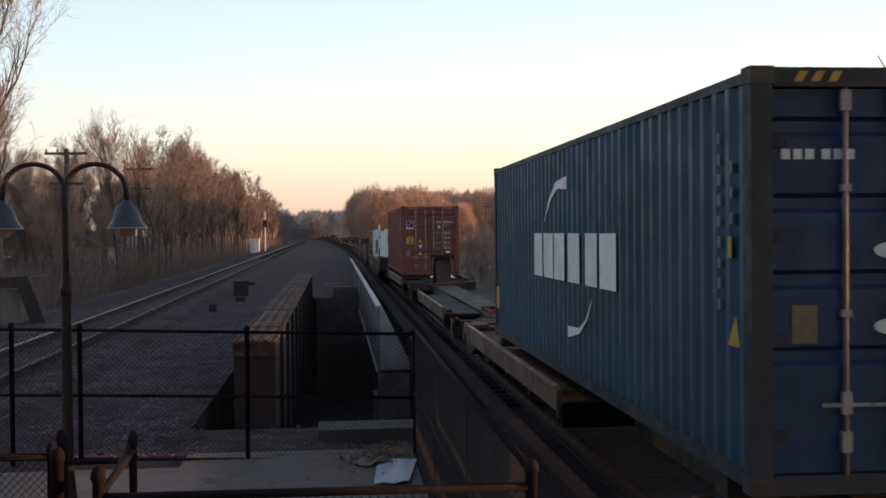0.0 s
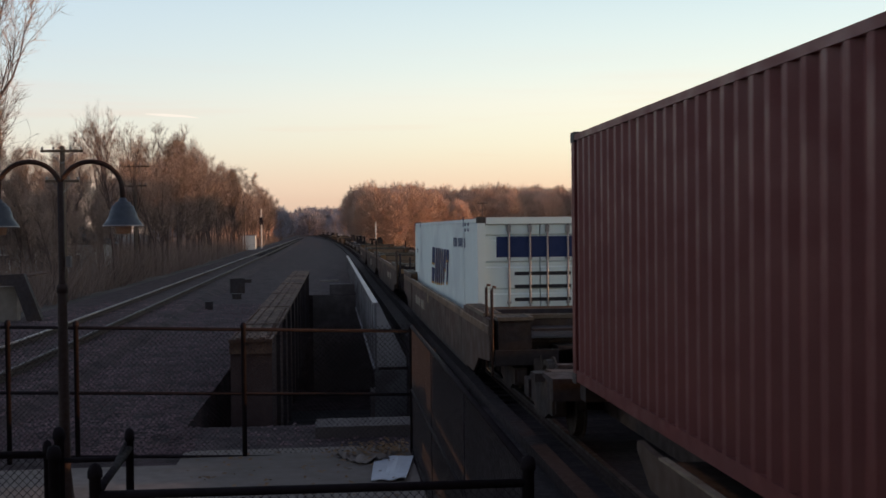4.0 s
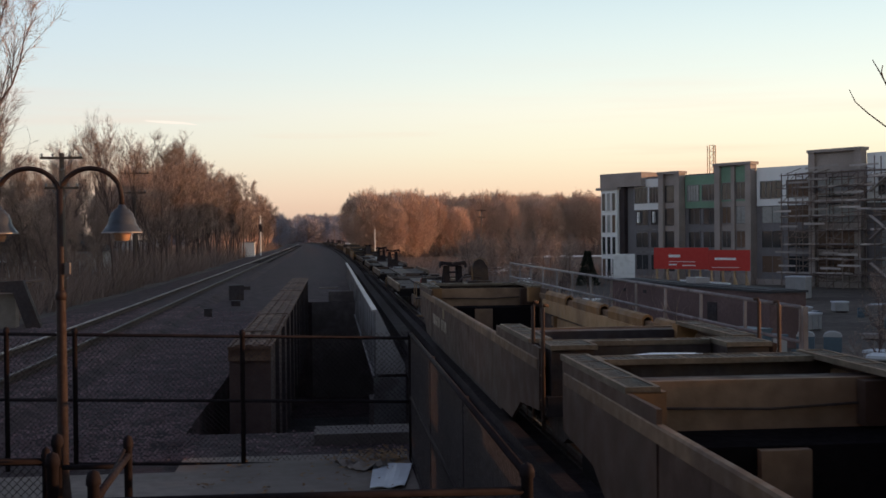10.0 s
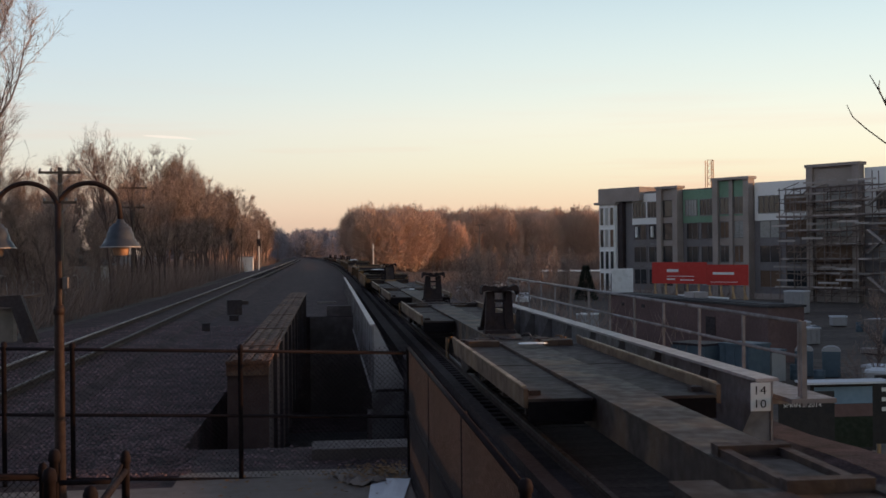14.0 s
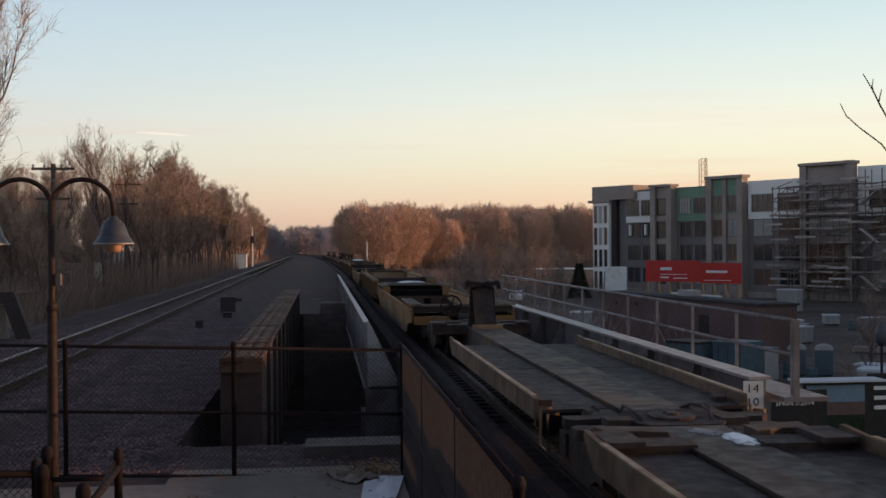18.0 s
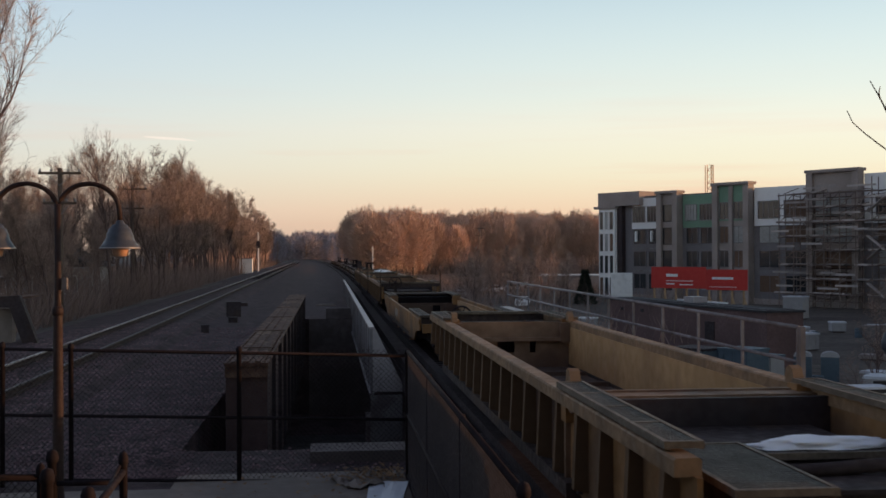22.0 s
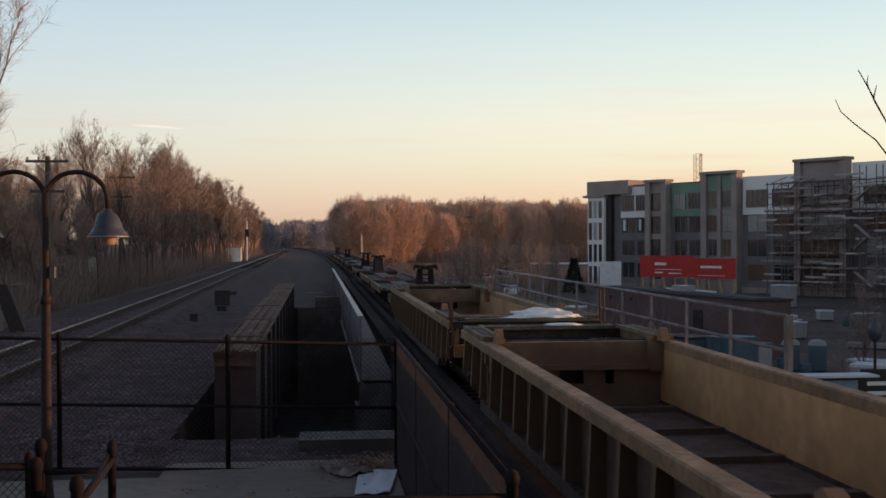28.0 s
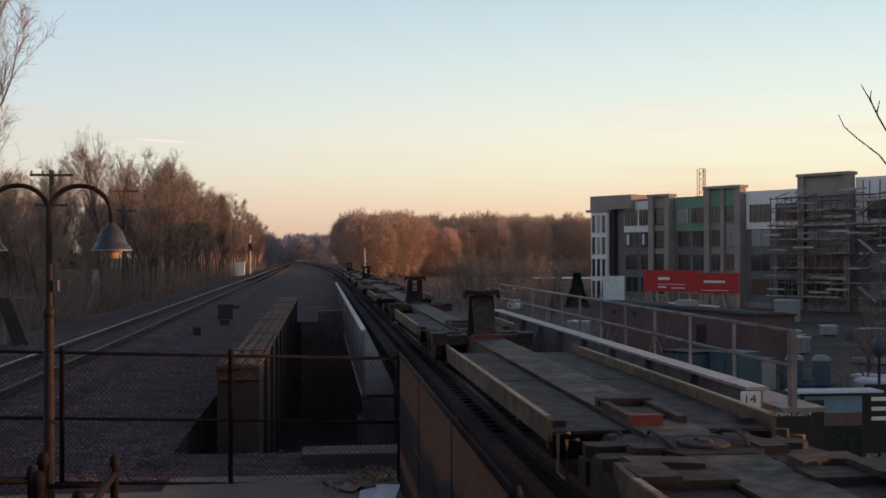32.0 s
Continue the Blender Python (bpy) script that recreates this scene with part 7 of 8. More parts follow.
# ---- the new apartment building ----
def hoop(x0, x1, z0, z1, t, y0, y1):
    """A rectangular frame in one piece, facing along y."""
    bm = bmesh.new()
    rings = [[bm.verts.new((x, y, z)) for x, z in ((a, c), (b2, c), (b2, d), (a, d))] for y in (y0, y1) for a, b2, c, d in ((x0, x1, z0, z1), (x0 + t, x1 - t, z0 + t, z1 - t))]
    fo, fi, bo, bi = rings
    for k in range(4):
        n = (k + 1) % 4
        for q in ((fo[k], fo[n], fi[n], fi[k]), (bo[n], bo[k], bi[k], bi[n]), (fo[n], fo[k], bo[k], bo[n]), (fi[k], fi[n], bi[n], bi[k])):
            bm.faces.new(q)
    return bm


def build_apartments():
    ang = math.degrees(math.atan2(-43.0, 26.9))
    b = thing("apartment_building", pose(44.35, 179.28, -4.55, 0, 0, ang), "grey four-storey apartment building under construction", "apartment building")
    # local x runs along the street face, local y points to the viewer's side when negative
    # length runs on past the view so that the yard lies in shadow
    H, L = 16.2, 112.0
    part("wall", boxes((0.1, L, 0.4, 16, 0, H)), M["dark_cladding"], b)
    # unseen extra height, added to shade the trees across the line
    part("upper_block", boxes((54, L - 1, 2.5, 15, H + 0.13, 19.8)), M["grey_brick"], b, "unseen block added on the far end to shade the trees")
    part("roof", boxes((0.3, L - 0.2, 0.6, 15.8, H, H + 0.12)), M["roof_dark"], b)
    floors = [1.3 + 3.48 * k for k in range(4)]
    glass = random.Random(6)

    def window(x0, x1, z0, z1, y=0.4, trim=M["dark_cladding"], mull=1):
        w = part("window", hoop(x0, x1, z0, z1, 0.11, y - 0.12, y - 0.002), trim, b)
        kind = glass.choice(("win_dark", "win_dark", "win_dark", "win_dark", "win_board", "win_sky"))
        xs = [x0 + 0.11 + (x1 - x0 - 0.22) * k / (mull + 1) for k in range(mull + 2)]
        for k in range(mull + 1):
            part("pane", boxes((xs[k] + (0.04 if k else 0), xs[k + 1] - (0.04 if k < mull else 0), y - 0.05, y - 0.006, z0 + 0.11, z1 - 0.11)), M[kind], w)
            if k:
                part("mullion", boxes((xs[k] - 0.04, xs[k] + 0.04, y - 0.10, y - 0.004, z0 + 0.11, z1 - 0.11)), trim, w)

    # white gridded corner bay
    part("corner_bay", boxes((0.0, 3.5, -0.9, 0.38, 0, 14.5)), M["white_clad"], b)
    part("corner_cap", boxes((-0.3, 8.6, -0.8, 6, 14.92, H + 0.9)), M["grey_brick"], b)
    part("corner_cornice", boxes((-0.9, 3.9, -1.2, 0.6, 14.5, 14.9)), M["grey_brick"], b)
    for k in range(4):
        for j in range(3):
            window(0.16 + j * 1.1, 1.12 + j * 1.1, 0.6 + 3.5 * k, 3.6 + 3.5 * k, -0.9, M["white_clad"], 0)
    part("corner_pier", boxes((3.55, 4.6, -0.4, 0.39, 0, 14.9)), M["black_steel"], b)
    # white band on the top storey, dark below
    for x0, x1, m, zt in ((6.2, 12.0, "white_clad", 15.98), (29.5, 38.6, "white_clad", 16.6), (46.7, 111, "white_clad", 17.65), (16.5, 22.8, "green_wrap", 16.1)):
        part("top_storey_face", boxes((x0, x1, 0.15, 0.38, 11.2, zt)), M[m], b)
    for x0, x1, bt in ((12.2, 16.3, 16.45), (22.9, 29.3, 17.15), (38.7, 46.5, 18.05), (58, 66, 18.1)):
        part("bay", boxes((x0 + 0.95, x1 - 0.95, -0.5, 0.38, 0, bt)), M["grey_brick"], b, "projecting brown-grey bay")
        part("pilaster", boxes((x0, x0 + 0.95, -1.0, 0.38, 0, bt)), M["grey_brick"], b)
        part("pilaster", boxes((x1 - 0.95, x1, -1.0, 0.38, 0, bt)), M["grey_brick"], b)
        part("bay_cap", boxes((x0 - 0.15, x1 + 0.15, -1.15, 0.7, bt, bt + 0.4)), M["grey_brick"], b)
        if x0 == 22.9:
            part("wrap_panel", boxes((x0 + 0.96, x1 - 0.96, -0.56, -0.505, 12.0, bt - 0.1)), M["green_wrap"], b, "green building wrap")
            part("bay_mullion", boxes(((x0 + x1) / 2 - 0.3, (x0 + x1) / 2 + 0.3, -0.9, -0.505, 0, bt - 0.1)), M["grey_brick"], b)
        for z in floors:
            if x0 == 22.9:
                window(x0 + 1.1, (x0 + x1) / 2 - 0.4, z + 0.5, z + 3.0, -0.56, M["silver_dark"], 1)
                window((x0 + x1) / 2 + 0.4, x1 - 1.1, z + 0.5, z + 3.0, -0.56, M["silver_dark"], 1)
            else:
                window(x0 + 1.0, x1 - 1.0, z + 0.4, z + 3.0, -0.5, M["black_steel"], 0 if x0 < 20 else 2)
    for x0, x1 in ((6.5, 8.9), (9.6, 11.9), (17.1, 19.1), (19.9, 22.2), (30.3, 33.6), (34.6, 38.0), (48.5, 52), (53, 57), (67, 70), (72, 75)):
        for i, z in enumerate(floors):
            window(x0 - 0.15, x1 + 0.15, z + 0.45, z + 2.95, 0.4 if i < 3 else 0.15, M["dark_cladding"] if i < 3 else M["silver_dark"], 1 if i < 3 else 3)
    for z in floors[1:]:
        part("floor_band", boxes((6.1, 12.1, 0.28, 0.395, z - 0.25, z - 0.05)), M["silver_dark"], b)
    for x, w in ((7.0, 0.35), (10.2, 0.35), (11.5, 0.3)):
        part("open_sash", boxes((x, x + w, -0.1, 0.25, floors[2] + 0.9, floors[2] + 2.6)), M["white_paint"], b, "white open sash")
    part("shop_band", boxes((6, L, 0.1, 0.39, 0, 0.9)), M["grey_brick"], b)
    return b


apartments = build_apartments()


def build_scaffold():
    ang = math.degrees(math.atan2(-43.0, 26.9))
    s = thing("scaffolding", pose(44.35, 179.28, -4.55, 0, 0, ang), "rusty pipe scaffolding with plank decks against the facade", "scaffolding")
    rg = random.Random(12)
    xs = [36.0 + 2.3 * i for i in range(18)]
    for x in xs:
        top = 15.4 if x < 48 else 17.0
        for y in (-3.2, -1.7):
            part("standard", tubes([[(x, y, 0), (x, y, top)]], 0.075, 5), M["scaffold"], s)
    for k in range(8):
        z = 1.9 * (k + 1)
        for i in range(len(xs) - 1):
            x0, x1 = xs[i], xs[i + 1]
            for y in (-3.2, -1.7):
                if rg.random() < 0.85:
                    part("ledger", tubes([[(x0 - rg.uniform(0.1, 0.9), y, z + rg.gauss(0, 0.05)), (x1 + rg.uniform(0.1, 0.9), y, z + rg.gauss(0.05, 0.06))]], 0.07, 5), M["scaffold"], s)
                if rg.random() < 0.4:
                    part("guard_rail", tubes([[(x0 - 0.3, y, z - 0.9), (x1 + 0.3, y, z - 0.9 + rg.gauss(0, 0.08))]], 0.05, 5), M["scaffold"], s)
            if rg.random() < 0.66:
                part("plank_deck", boxes((x0 - rg.uniform(0, 0.9), x1 + rg.uniform(0, 0.9), -3.2, -3.2 + rg.choice((0.5, 1.0, 1.4)), z + 0.02, z + 0.24)), M["plank"], s)
            if rg.random() < 0.3:
                z2 = z + rg.uniform(0.5, 1.1)
                part("toe_board", boxes((x0 - rg.uniform(0, 1.2), x1 + rg.uniform(-0.8, 0.9), -3.32, -3.26, z2, z2 + 0.26)), M["plank"], s)
            for y in (-3.3, -1.6):
                if rg.random() < 0.5:
                    xa = x0 + rg.uniform(-0.5, 0.9)
                    part("loose_pipe", tubes([[(xa, y, z + rg.uniform(-0.9, 0.5)), (xa + rg.uniform(1.2, 4.2), y - 0.1, z + rg.uniform(-0.7, 0.9))]], 0.06, 5), M["scaffold"], s)
            if rg.random() < 0.6:
                part("diagonal", tubes([[(x0, -3.2, z - 1.9), (x1, -3.2, z)]], 0.05, 5), M["scaffold"], s)
    for i in range(4):
        z = 3.5 + 3 * i
        part("stair_flight", boxes((0, 2.9, -0.35, 0.35, -0.05, 0.05)), M["plank"], s, m=pose(49.5, -3.7, z, 0, -38 if i % 2 else 38, 0))
    return s


build_scaffold()

# unseen block added beyond the view to keep the low sun off the yard
blocker = thing("sun_blocker", pose(57, 24, -4.4), "unseen grey block added to keep the sun off", "apartment building")
part("wall", boxes((0, 16, 0, 66, 0, 17.0)), M["dark_cladding"], blocker)
part("roof", boxes((-0.3, 16.3, -0.3, 66.3, 17.0, 17.4)), M["roof_dark"], blocker)

# tower section behind the roof
tw = thing("lattice_tower", pose(74.6, 215, -5.5), "slim lattice tower rising behind the apartments", "crane tower")
lines = []
for x, y in ((-0.6, -0.6), (0.6, -0.6), (0.6, 0.6), (-0.6, 0.6)):
    part("leg", tubes([[(x, y, 0), (x, y, 25.6)]], 0.09, 5), M["crane"], tw)
for k in range(20):
    z = 1.2 * k + 1.6
    part("lacing", tubes([[(-0.6, -0.6, z), (0.6, -0.6, z + 1.2)], [(-0.6, -0.6, z + 1.2), (0.6, -0.6, z + 1.2)], [(0.6, -0.6, z), (0.6, 0.6, z + 1.2)]], 0.05, 4), M["crane"], tw)

# ---- yard between the line and the apartments ----
def wall_frame(p0, p1):
    d = Vector((p1[0] - p0[0], p1[1] - p0[1], 0))
    return math.degrees(math.atan2(d.y, d.x)), d.length


a, ln = wall_frame((22.6, 90), (27.3, 66))
br = thing("brick_building", pose(22.6, 90, -4.5, 0, 0, a), "low flat-roofed red-brown brick building", "building")
ln -= 1.4
part("wall", boxes((0, ln, 0, 2.6, 0, 3.6)), M["red_brick"], br)
part("parapet", boxes((-0.12, ln + 0.12, -0.12, 2.7, 3.6, 3.74)), M["roof_dark"], br, bevel=0.02)
part("roof_cap", boxes((0.4, ln - 0.4, 0.4, 2.2, 3.74, 3.79)), M["roof_dark"], br)
part("door", boxes((15.6, 16.8, -0.06, 0.0, 1.3, 2.7)), M["black_steel"], br, "dark steel door high in the wall")
for x in (2.5, 6.0):
    part("vent", boxes((x, x + 0.5, -0.05, 0, 2.85, 3.1)), M["black_steel"], br)
part("roof_unit", boxes((11, 12.4, 0.9, 2.0, 3.79, 4.2)), M["silver"], br, "pale rooftop unit")
part("roof_pipe", boxes((8, 15, 2.0, 2.15, 3.79, 3.9)), M["white_paint"], br)

a, ln = wall_frame((35.2, 120), (43.0, 112))
bn = thing("banner_hoarding", pose(35.1, 120, -4.9, 0, 0, a), "long red banner on a timber frame in front of the apartments", "banner")
part("banner", boxes((0, 6.5, -0.05, 0.0, 3.95, 6.25)), M["banner_red"], bn, bevel=0.01)
part("banner", boxes((6.52, ln, -0.05, 0.0, 3.85, 6.0)), M["banner_red"], bn, bevel=0.01)
for x in np.arange(0.2, ln, 1.3):
    part("timber_post", boxes((float(x), float(x) + 0.16, 0.01, 0.2, 0, 5.9)), M["timber"], bn)
    part("timber_brace", tubes([[(float(x), 0.1, 3.6), (float(x) + 0.9, -0.9, 2.2), (float(x) + 1.1, -1.3, 1.5)]], 0.08, 4), M["timber"], bn)
for x0, x1, z0, z1 in ((1.8, 3.2, 5.2, 5.5), (1.8, 5.0, 4.72, 4.78), (1.8, 2.8, 4.35, 4.5), (3.4, 5.0, 4.3, 4.4), (7.2, 9.6, 4.95, 5.2), (6.9, 10, 4.15, 4.2)):
    part("text_bar", boxes((x0, x1, -0.055, -0.051, z0, z1)), M["white_paint"], bn)


def yard_box(name, x, y, w, d, h, rz, material, label, category, lid=None):
    t = thing(name, pose(x, y, -4.4, 0, 0, rz), label, category)
    part("body", boxes((-w / 2, w / 2, -d / 2, d / 2, 0.12, h)), M[material], t, bevel=0.04)
    part("skid", boxes((-w / 2 + .1, w / 2 - .1, -d / 2 + .1, d / 2 - .1, 0, 0.12)), M["black_steel"], t)
    if lid:
        part("top", boxes((-w / 2 - .05, w / 2 + .05, -d / 2 - .05, d / 2 + .05, h, h + 0.12)), M[lid], t, bevel=0.03)
    for k in range(3):
        part("rib", boxes((-w / 2 + w * (k + 0.5) / 3 - 0.05, -w / 2 + w * (k + 0.5) / 3 + 0.05, -d / 2 - 0.06, -d / 2, 0.2, h - 0.1)), M[material], t)
    return t


yard_box("site_box", 34.4, 130, 2.5, 2.5, 4.9, -15, "white_paint", "white site container beside the banner", "container")
yard_box("dumpster", 19.6, 58.5, 2.2, 1.8, 2.1, -58, "teal", "large teal steel dumpster behind the railing", "dumpster", "black_steel")
yard_box("dumpster", 21.4, 56.5, 1.8, 1.8, 2.2, -58, "teal", "large teal steel dumpster behind the railing", "dumpster", "teal")
yard_box("bin", 23.4, 58.0, 1.0, 1.2, 1.7, -58, "siding", "pale grey bin beside the dumpsters", "bin", "teal")
for x, y in ((26.2, 60.2), (27.5, 59.6)):
    t = yard_box("waste_bin", x, y, 0.95, 0.95, 1.5, -25, "teal", "blue-grey bin with a pale domed lid", "bin")
    bm = bmesh.new()
    add_prism(bm, [(-0.50, 1.5), (0.50, 1.5), (0.40, 1.68), (0.14, 1.78), (-0.14, 1.78), (-0.40, 1.68)], 1.0, "y", -0.5)
    part("lid", bm, M["siding"], t, "pale domed lid")
yard_box("material_stack", 50.6, 118.0, 2.2, 1.8, 2.4, -45, "siding", "stack of wrapped pale building material", "building material", "paper")
yard_box("material_stack", 22.5, 97, 1.6, 1.4, 1.5, -30, "siding", "stack under a pale grey tarpaulin", "building material", "white_paint")
yard_box("pallet_stack", 27.2, 49.5, 3.2, 1.5, 1.2, -40, "plank", "stack of boards with a pale sheet on top", "building material", "paper")
yard_box("pallet_stack", 24.8, 47.0, 2.6, 1.4, 1.7, -40, "siding", "grey crate with a pale sheet on top", "building material", "paper")
# clutter of the building site
rg = random.Random(55)
for i in range(16):
    y = rg.uniform(50, 118)
    x = y * rg.uniform(0.40, 0.52)
    k = rg.choice((0, 1, 2, 3))
    if k == 0:
        yard_box("lumber_pile", x, y, rg.uniform(2.2, 3.6), 1.1, rg.uniform(0.4, 0.9), rg.uniform(-60, 40), "plank", "low pile of sawn boards in the yard", "lumber")
    elif k == 1:
        yard_box("material_stack", x, y, rg.uniform(1.2, 2.0), 1.2, rg.uniform(0.7, 1.4), rg.uniform(-60, 40), "siding", "stack of wrapped pale building material", "building material", "paper")
    elif k == 2:
        t = thing("sheet_pile", pose(x, y, -4.38, 0, 0, rg.uniform(0, 90)), "loose pale sheets lying on the ground", "building material")
        for q in range(3):
            part("sheet", boxes((-1.2 + 0.2 * q, 1.2 + 0.15 * q, -0.6, 0.6 - 0.1 * q, 0.02 + 0.05 * q, 0.06 + 0.05 * q)), M["paper" if q == 2 else "plank"], t)
    else:
        t = thing("drum", pose(x, y, -4.38), "dull blue steel drum standing in the yard", "drum")
        bm = bmesh.new()
        add_lathe(bm, [(0.29, 0), (0.30, 0.02), (0.29, 0.3), (0.30, 0.31), (0.29, 0.33), (0.29, 0.6), (0.30, 0.61), (0.29, 0.63), (0.29, 0.87), (0.30, 0.89), (0.27, 0.89), (0.27, 0.87)], sides=16)
        part("barrel", bm, M["teal"], t, smooth=True)
shrub = [make_tree(120 + i, 6, 0.07, 0.9, 700, 0.007, 4, crown_low=0.05, deep=2) for i in range(2)]
for i, (x, y, k) in enumerate(((27.8, 55, 0.72), (19.0, 38.5, 0.55), (31.5, 62, 0.85))):
    plant(shrub[i % 2], x, y, -4.4, k, i * 70, "bare grey-brown shrub at the yard's edge", "shrubs of the yard")
# billboards at the foot of the embankment
sg = thing("sign_board", pose(12.3, 30, -4.2), "black board announcing an opening in spring", "sign")
part("panel", boxes((0, 1.6, -0.05, 0, 1.6, 3.05)), M["black_paint"], sg, bevel=0.01)
letters("writing", "SPRING 2014", 0.14, M["white_paint"], sg, pose(0.12, -0.053, 2.62, 90), 1.1)
for x in (0.1, 1.4):
    part("leg", boxes((x, x + 0.1, 0.01, 0.1, 0, 3.0)), M["timber"], sg)
pc = thing("sign_board", pose(14.1, 32, -4.2), "board with a pale picture of buildings under a flat cap", "sign")
part("panel", boxes((0, 2.0, -0.05, 0, 1.0, 3.0)), M["black_paint"], pc)
part("picture_sky", boxes((0.1, 1.9, -0.055, -0.051, 2.4, 2.9)), M["blue_tarp"], pc, "pale blue upper field")
part("picture_base", boxes((0.1, 1.9, -0.055, -0.051, 2.02, 2.39)), M["red_brick"], pc, "brown lower field")
part("picture_lawn", boxes((0.1, 1.9, -0.055, -0.051, 1.1, 2.01)), M["evergreen"], pc, "dark green foot of the picture")
part("cap", boxes((-0.3, 2.4, -0.4, 0.4, 3.02, 3.08)), M["paper"], pc)
for x in (0.1, 1.8):
    part("leg", boxes((x, x + 0.1, 0.01, 0.1, 0, 3.0)), M["black_paint"], pc)
s2 = thing("sign_board", pose(16.6, 33, -4.2), "black board with white lines of writing", "sign")
part("panel", boxes((0, 2.2, -0.05, 0, 1.0, 3.1)), M["black_paint"], s2, bevel=0.01)
for i in range(3):
    part("text_bar", boxes((0.2, 1.3 - 0.2 * i, -0.056, -0.052, 2.6 - i * 0.3, 2.72 - i * 0.3)), M["white_paint"], s2)
part("leg", boxes((0.1, 0.2, 0.01, 0.1, 0, 3.0)), M["timber"], s2)
part("leg", boxes((2.0, 2.1, 0.01, 0.1, 0, 3.0)), M["timber"], s2)
# park-style lamp on the street
sl = thing("street_lamp", pose(17.6, 34.0, -4.35), "slim black street lamp with an acorn head", "street lamp")
bm = bmesh.new()
add_lathe(bm, [(0.14, 0), (0.12, 0.5), (0.05, 0.8), (0.045, 4.0)], sides=10)
part("post", bm, M["lamp_iron"], sl, smooth=True)
bm = bmesh.new()
add_lathe(bm, [(0.08, 4.0), (0.19, 4.15), (0.2, 4.4), (0.12, 4.62), (0.02, 4.75)], sides=12)
part("head", bm, M["lamp_shade"], sl, smooth=True)
ev = thing("evergreen_shrub", pose(34.6, 150, -4.4), "dark conical evergreen beside the apartments", "shrub")
rg = random.Random(31)
v, f = [], []
for _ in range(2600):
    z = 0.3 + 4.6 * rg.random()
    r = (1.5 * (1 - z / 5.2) + 0.1) * rg.uniform(0.75, 1.05)
    th = rg.random() * 6.28
    p = Vector((math.cos(th) * r, math.sin(th) * r, z))
    q = p + Vector((math.cos(th) * 0.25 + rg.gauss(0, 0.1), math.sin(th) * 0.25 + rg.gauss(0, 0.1), rg.uniform(0.05, 0.35)))
    w = Vector((rg.gauss(0, 1), rg.gauss(0, 1), rg.gauss(0, 1))).normalized() * 0.07
    b = len(v)
    v += [p - w, p + w, q]
    f.append((b, b + 1, b + 2))
me = bpy.data.meshes.new("foliage")
me.from_pydata(v, [], f)
me.materials.append(M["evergreen"])
part("foliage", me, None, ev)
part("stem", tubes([[(0, 0, 0), (0, 0, 4.6)]], 0.12, 6), M["bark"], ev)
# low buildings far off
fb = thing("low_building", pose(43, 225, -4.6, 0, 0, -15), "long low pale-roofed building at the wood's edge", "building")
part("wall", boxes((0, 14, 0, 9, 0, 2.9)), M["grey_brick"], fb)
part("roof", boxes((-0.4, 14.4, -0.4, 9.4, 2.9, 3.1)), M["white_paint"], fb)


def parked_car(x, y, rz, paint, label):
    c = thing("parked_car", pose(x, y, -4.4, 0, 0, rz), label, "car", "parked cars")
    bm = bmesh.new()
    add_prism(bm, [(-2.2, 0.3), (-2.2, 0.8), (-1.3, 0.95), (-0.7, 1.42), (0.8, 1.45), (1.5, 0.98), (2.2, 0.85), (2.25, 0.3)], 1.7, "y", -0.85)
    part("body", bm, M[paint], c, bevel=0.05)
    part("glass", boxes((-1.0, 1.2, -0.86, 0.86, 0.98, 1.35)), M["win_dark"], c)
    for wx in (-1.35, 1.4):
        for wy in (-0.87, 0.70):
            part("wheel", tubes([[(wx, wy, 0.32), (wx, wy + 0.17, 0.32)]], 0.32, 12), M["black_steel"], c)


for i, (x, y, rz, p) in enumerate(((30, 205, 10, "white_paint"), (35, 214, 8, "silver"), (24, 196, 14, "black_paint"), (41, 228, 5, "white_paint"), (21, 178, 80, "silver"), (26, 150, 75, "white_paint"))):
    parked_car(x, y, rz, p, "parked car in the distant lot")


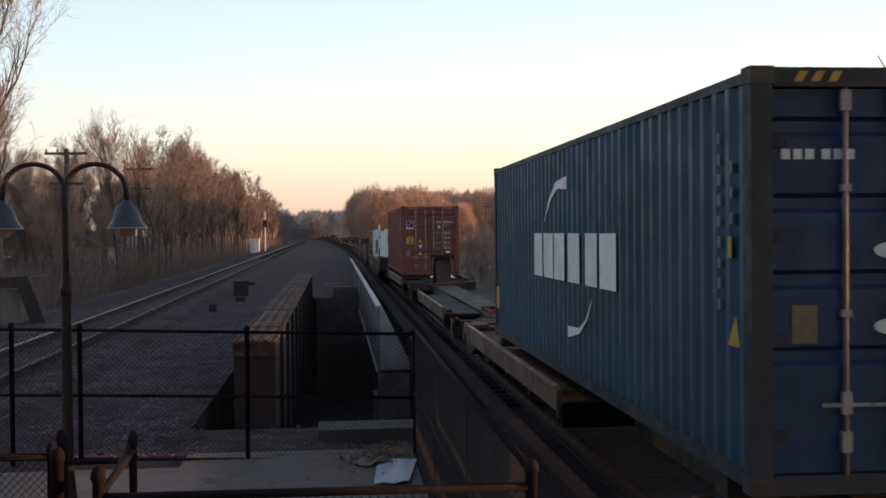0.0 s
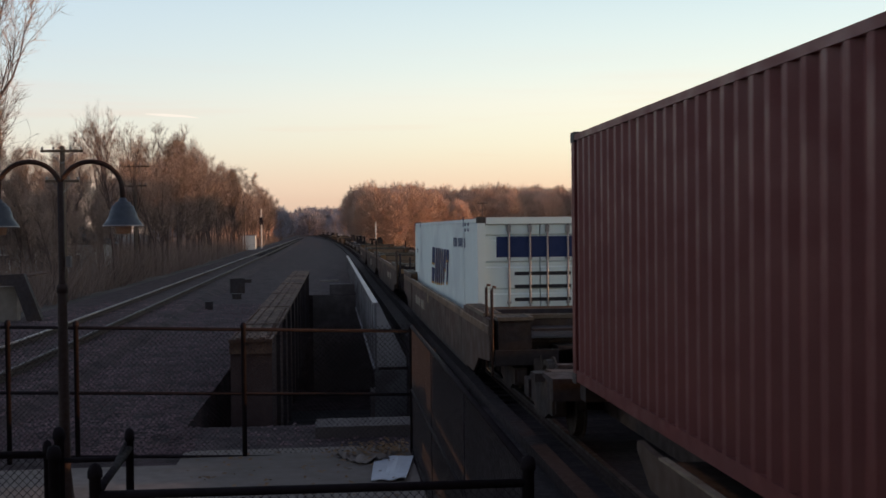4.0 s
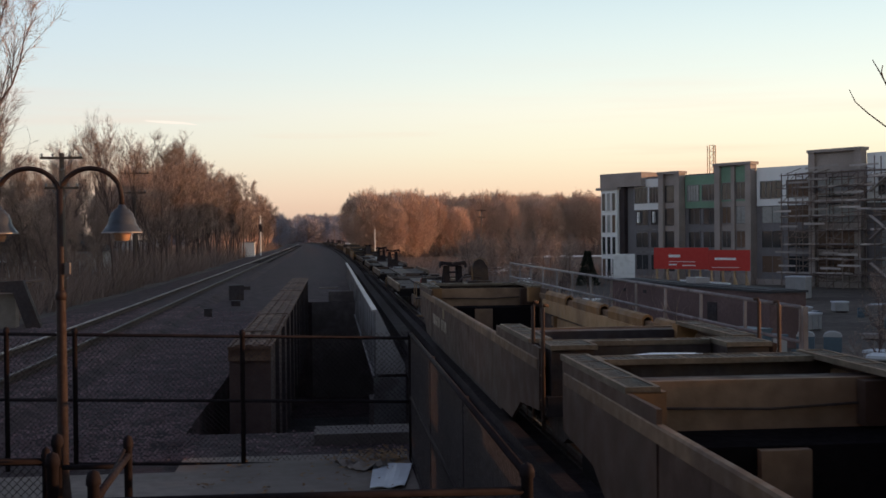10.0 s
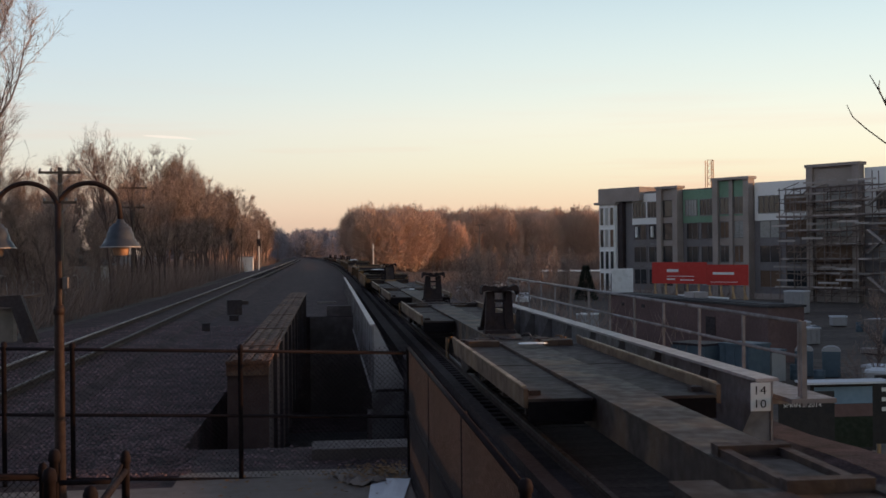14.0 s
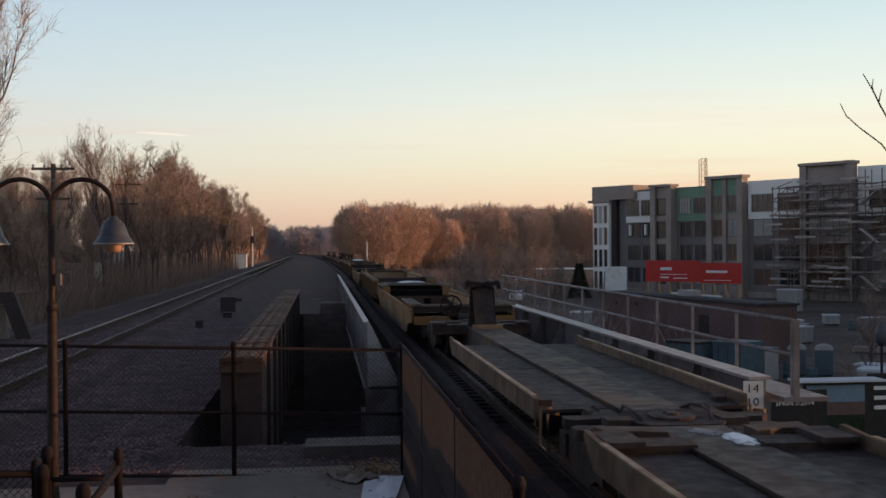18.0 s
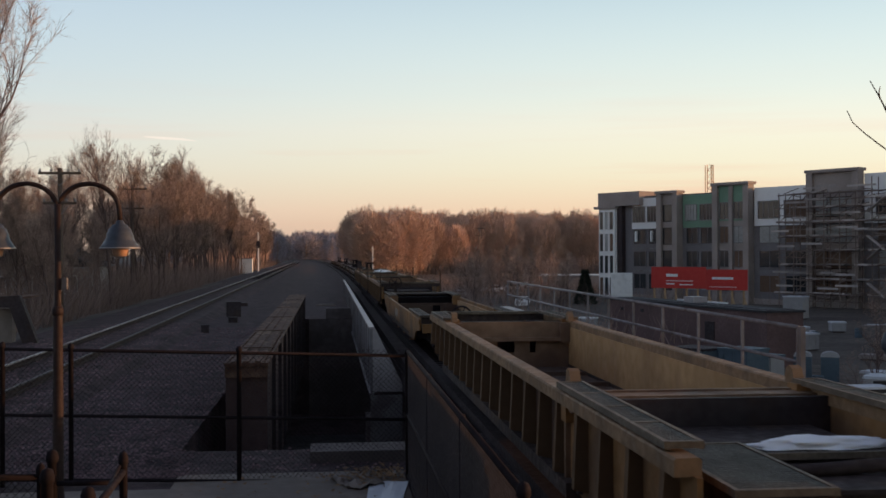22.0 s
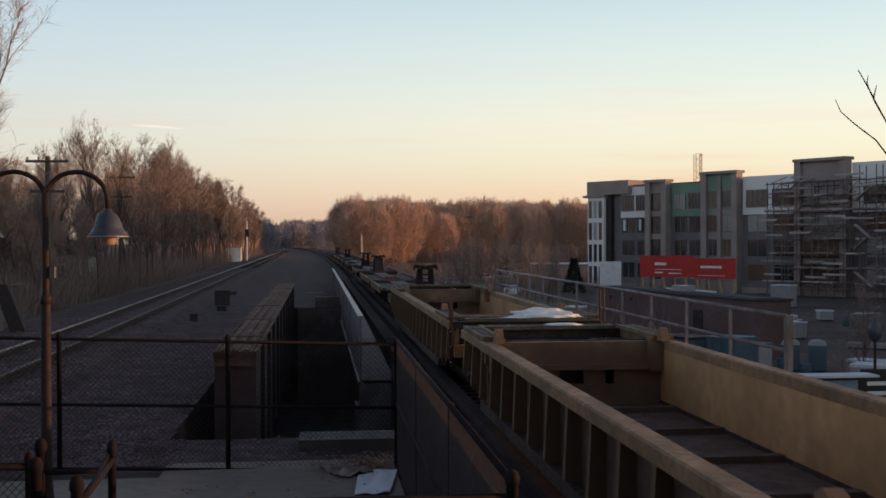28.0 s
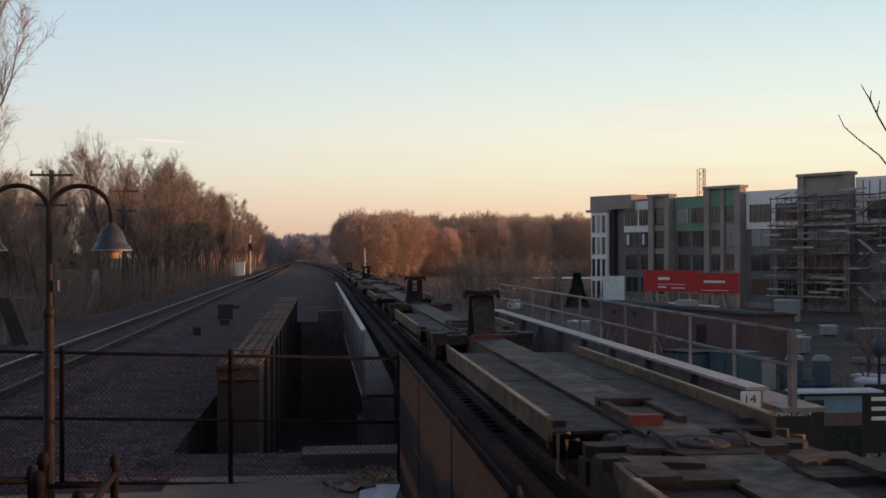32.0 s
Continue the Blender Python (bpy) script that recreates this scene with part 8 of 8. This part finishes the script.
# thin streak of cloud in the evening sky, emission standing in for sunlight on it
CM = bpy.data.materials.new("cloud_glow")
CM.use_nodes = True
cn, cl = CM.node_tree.nodes, CM.node_tree.links
cn.clear()
c_out, c_mix, c_clear, c_glow = cn.new("ShaderNodeOutputMaterial"), cn.new("ShaderNodeMixShader"), cn.new("ShaderNodeBsdfTransparent"), cn.new("ShaderNodeEmission")
c_noise = cn.new("ShaderNodeTexNoise")
c_noise.inputs["Scale"].default_value = 12.0
c_range = cn.new("ShaderNodeMapRange")
c_range.inputs["To Min"].default_value, c_range.inputs["To Max"].default_value = 0.6, 0.95
c_glow.inputs["Color"].default_value, c_glow.inputs["Strength"].default_value = (1.0, 0.88, 0.76, 1), 1.2
cl.new(c_noise.outputs[0], c_range.inputs["Value"])
cl.new(c_range.outputs[0], c_mix.inputs[0])
cl.new(c_clear.outputs[0], c_mix.inputs[1])
cl.new(c_glow.outputs[0], c_mix.inputs[2])
cl.new(c_mix.outputs[0], c_out.inputs[0])
streak = bmesh.new()
line = [(-240, 157.0, 0.5), (-216, 155.6, 1.5), (-190, 154.0, 1.2), (-173, 151.8, 0.3)]
low = [streak.verts.new((x, 1500, z - 1.4 * h)) for x, z, h in line]
high = [streak.verts.new((x, 1500, z + h)) for x, z, h in line]
for k in range(3):
    streak.faces.new((low[k], low[k + 1], high[k + 1], high[k]))
tagged(new("backdrop_cloud", mesh_of("cloud", streak, CM)), "thin pale streak of cloud in the evening sky", "cloud", kind="structure")


# ---- ties, piece by piece, where the camera looks along them ----
TIE = mesh_of("tie", boxes((-1.3, 1.3, -0.11, 0.11, -0.42, -0.17)), M["tie"])
for i in range(200):
    part("tie", TIE, None, our_track, m=pose(TRACK_X + bend(8 + i * 0.55), 8 + i * 0.55, 0, 0, 0, (i * 37 % 7 - 3) * 0.3))
for i in range(200):
    y = 27 + i * 0.555
    part("tie", TIE, None, far_track, m=pose(left_line(y), y, -0.045, 0, 0, (i * 31 % 7 - 3) * 0.4))


# ---- how the train runs ----
def motions():
    for ob, s, half, dx in MOVING:
        z = ob.matrix_basis.translation.z
        rows = []
        for k in range(17):
            t = k * 2.0
            y = s - SPEED * t
            y0, y1 = y + half - 4, y + half + 4
            turn = math.degrees(math.atan2(-(bend(y1) - bend(y0)), 8.0))
            rows.append((t, pose(TRACK_X + bend(y + half) + math.sin(radians(turn)) * half, y, z, 0, 0, turn)))
        walk(ob, rows)


motions()
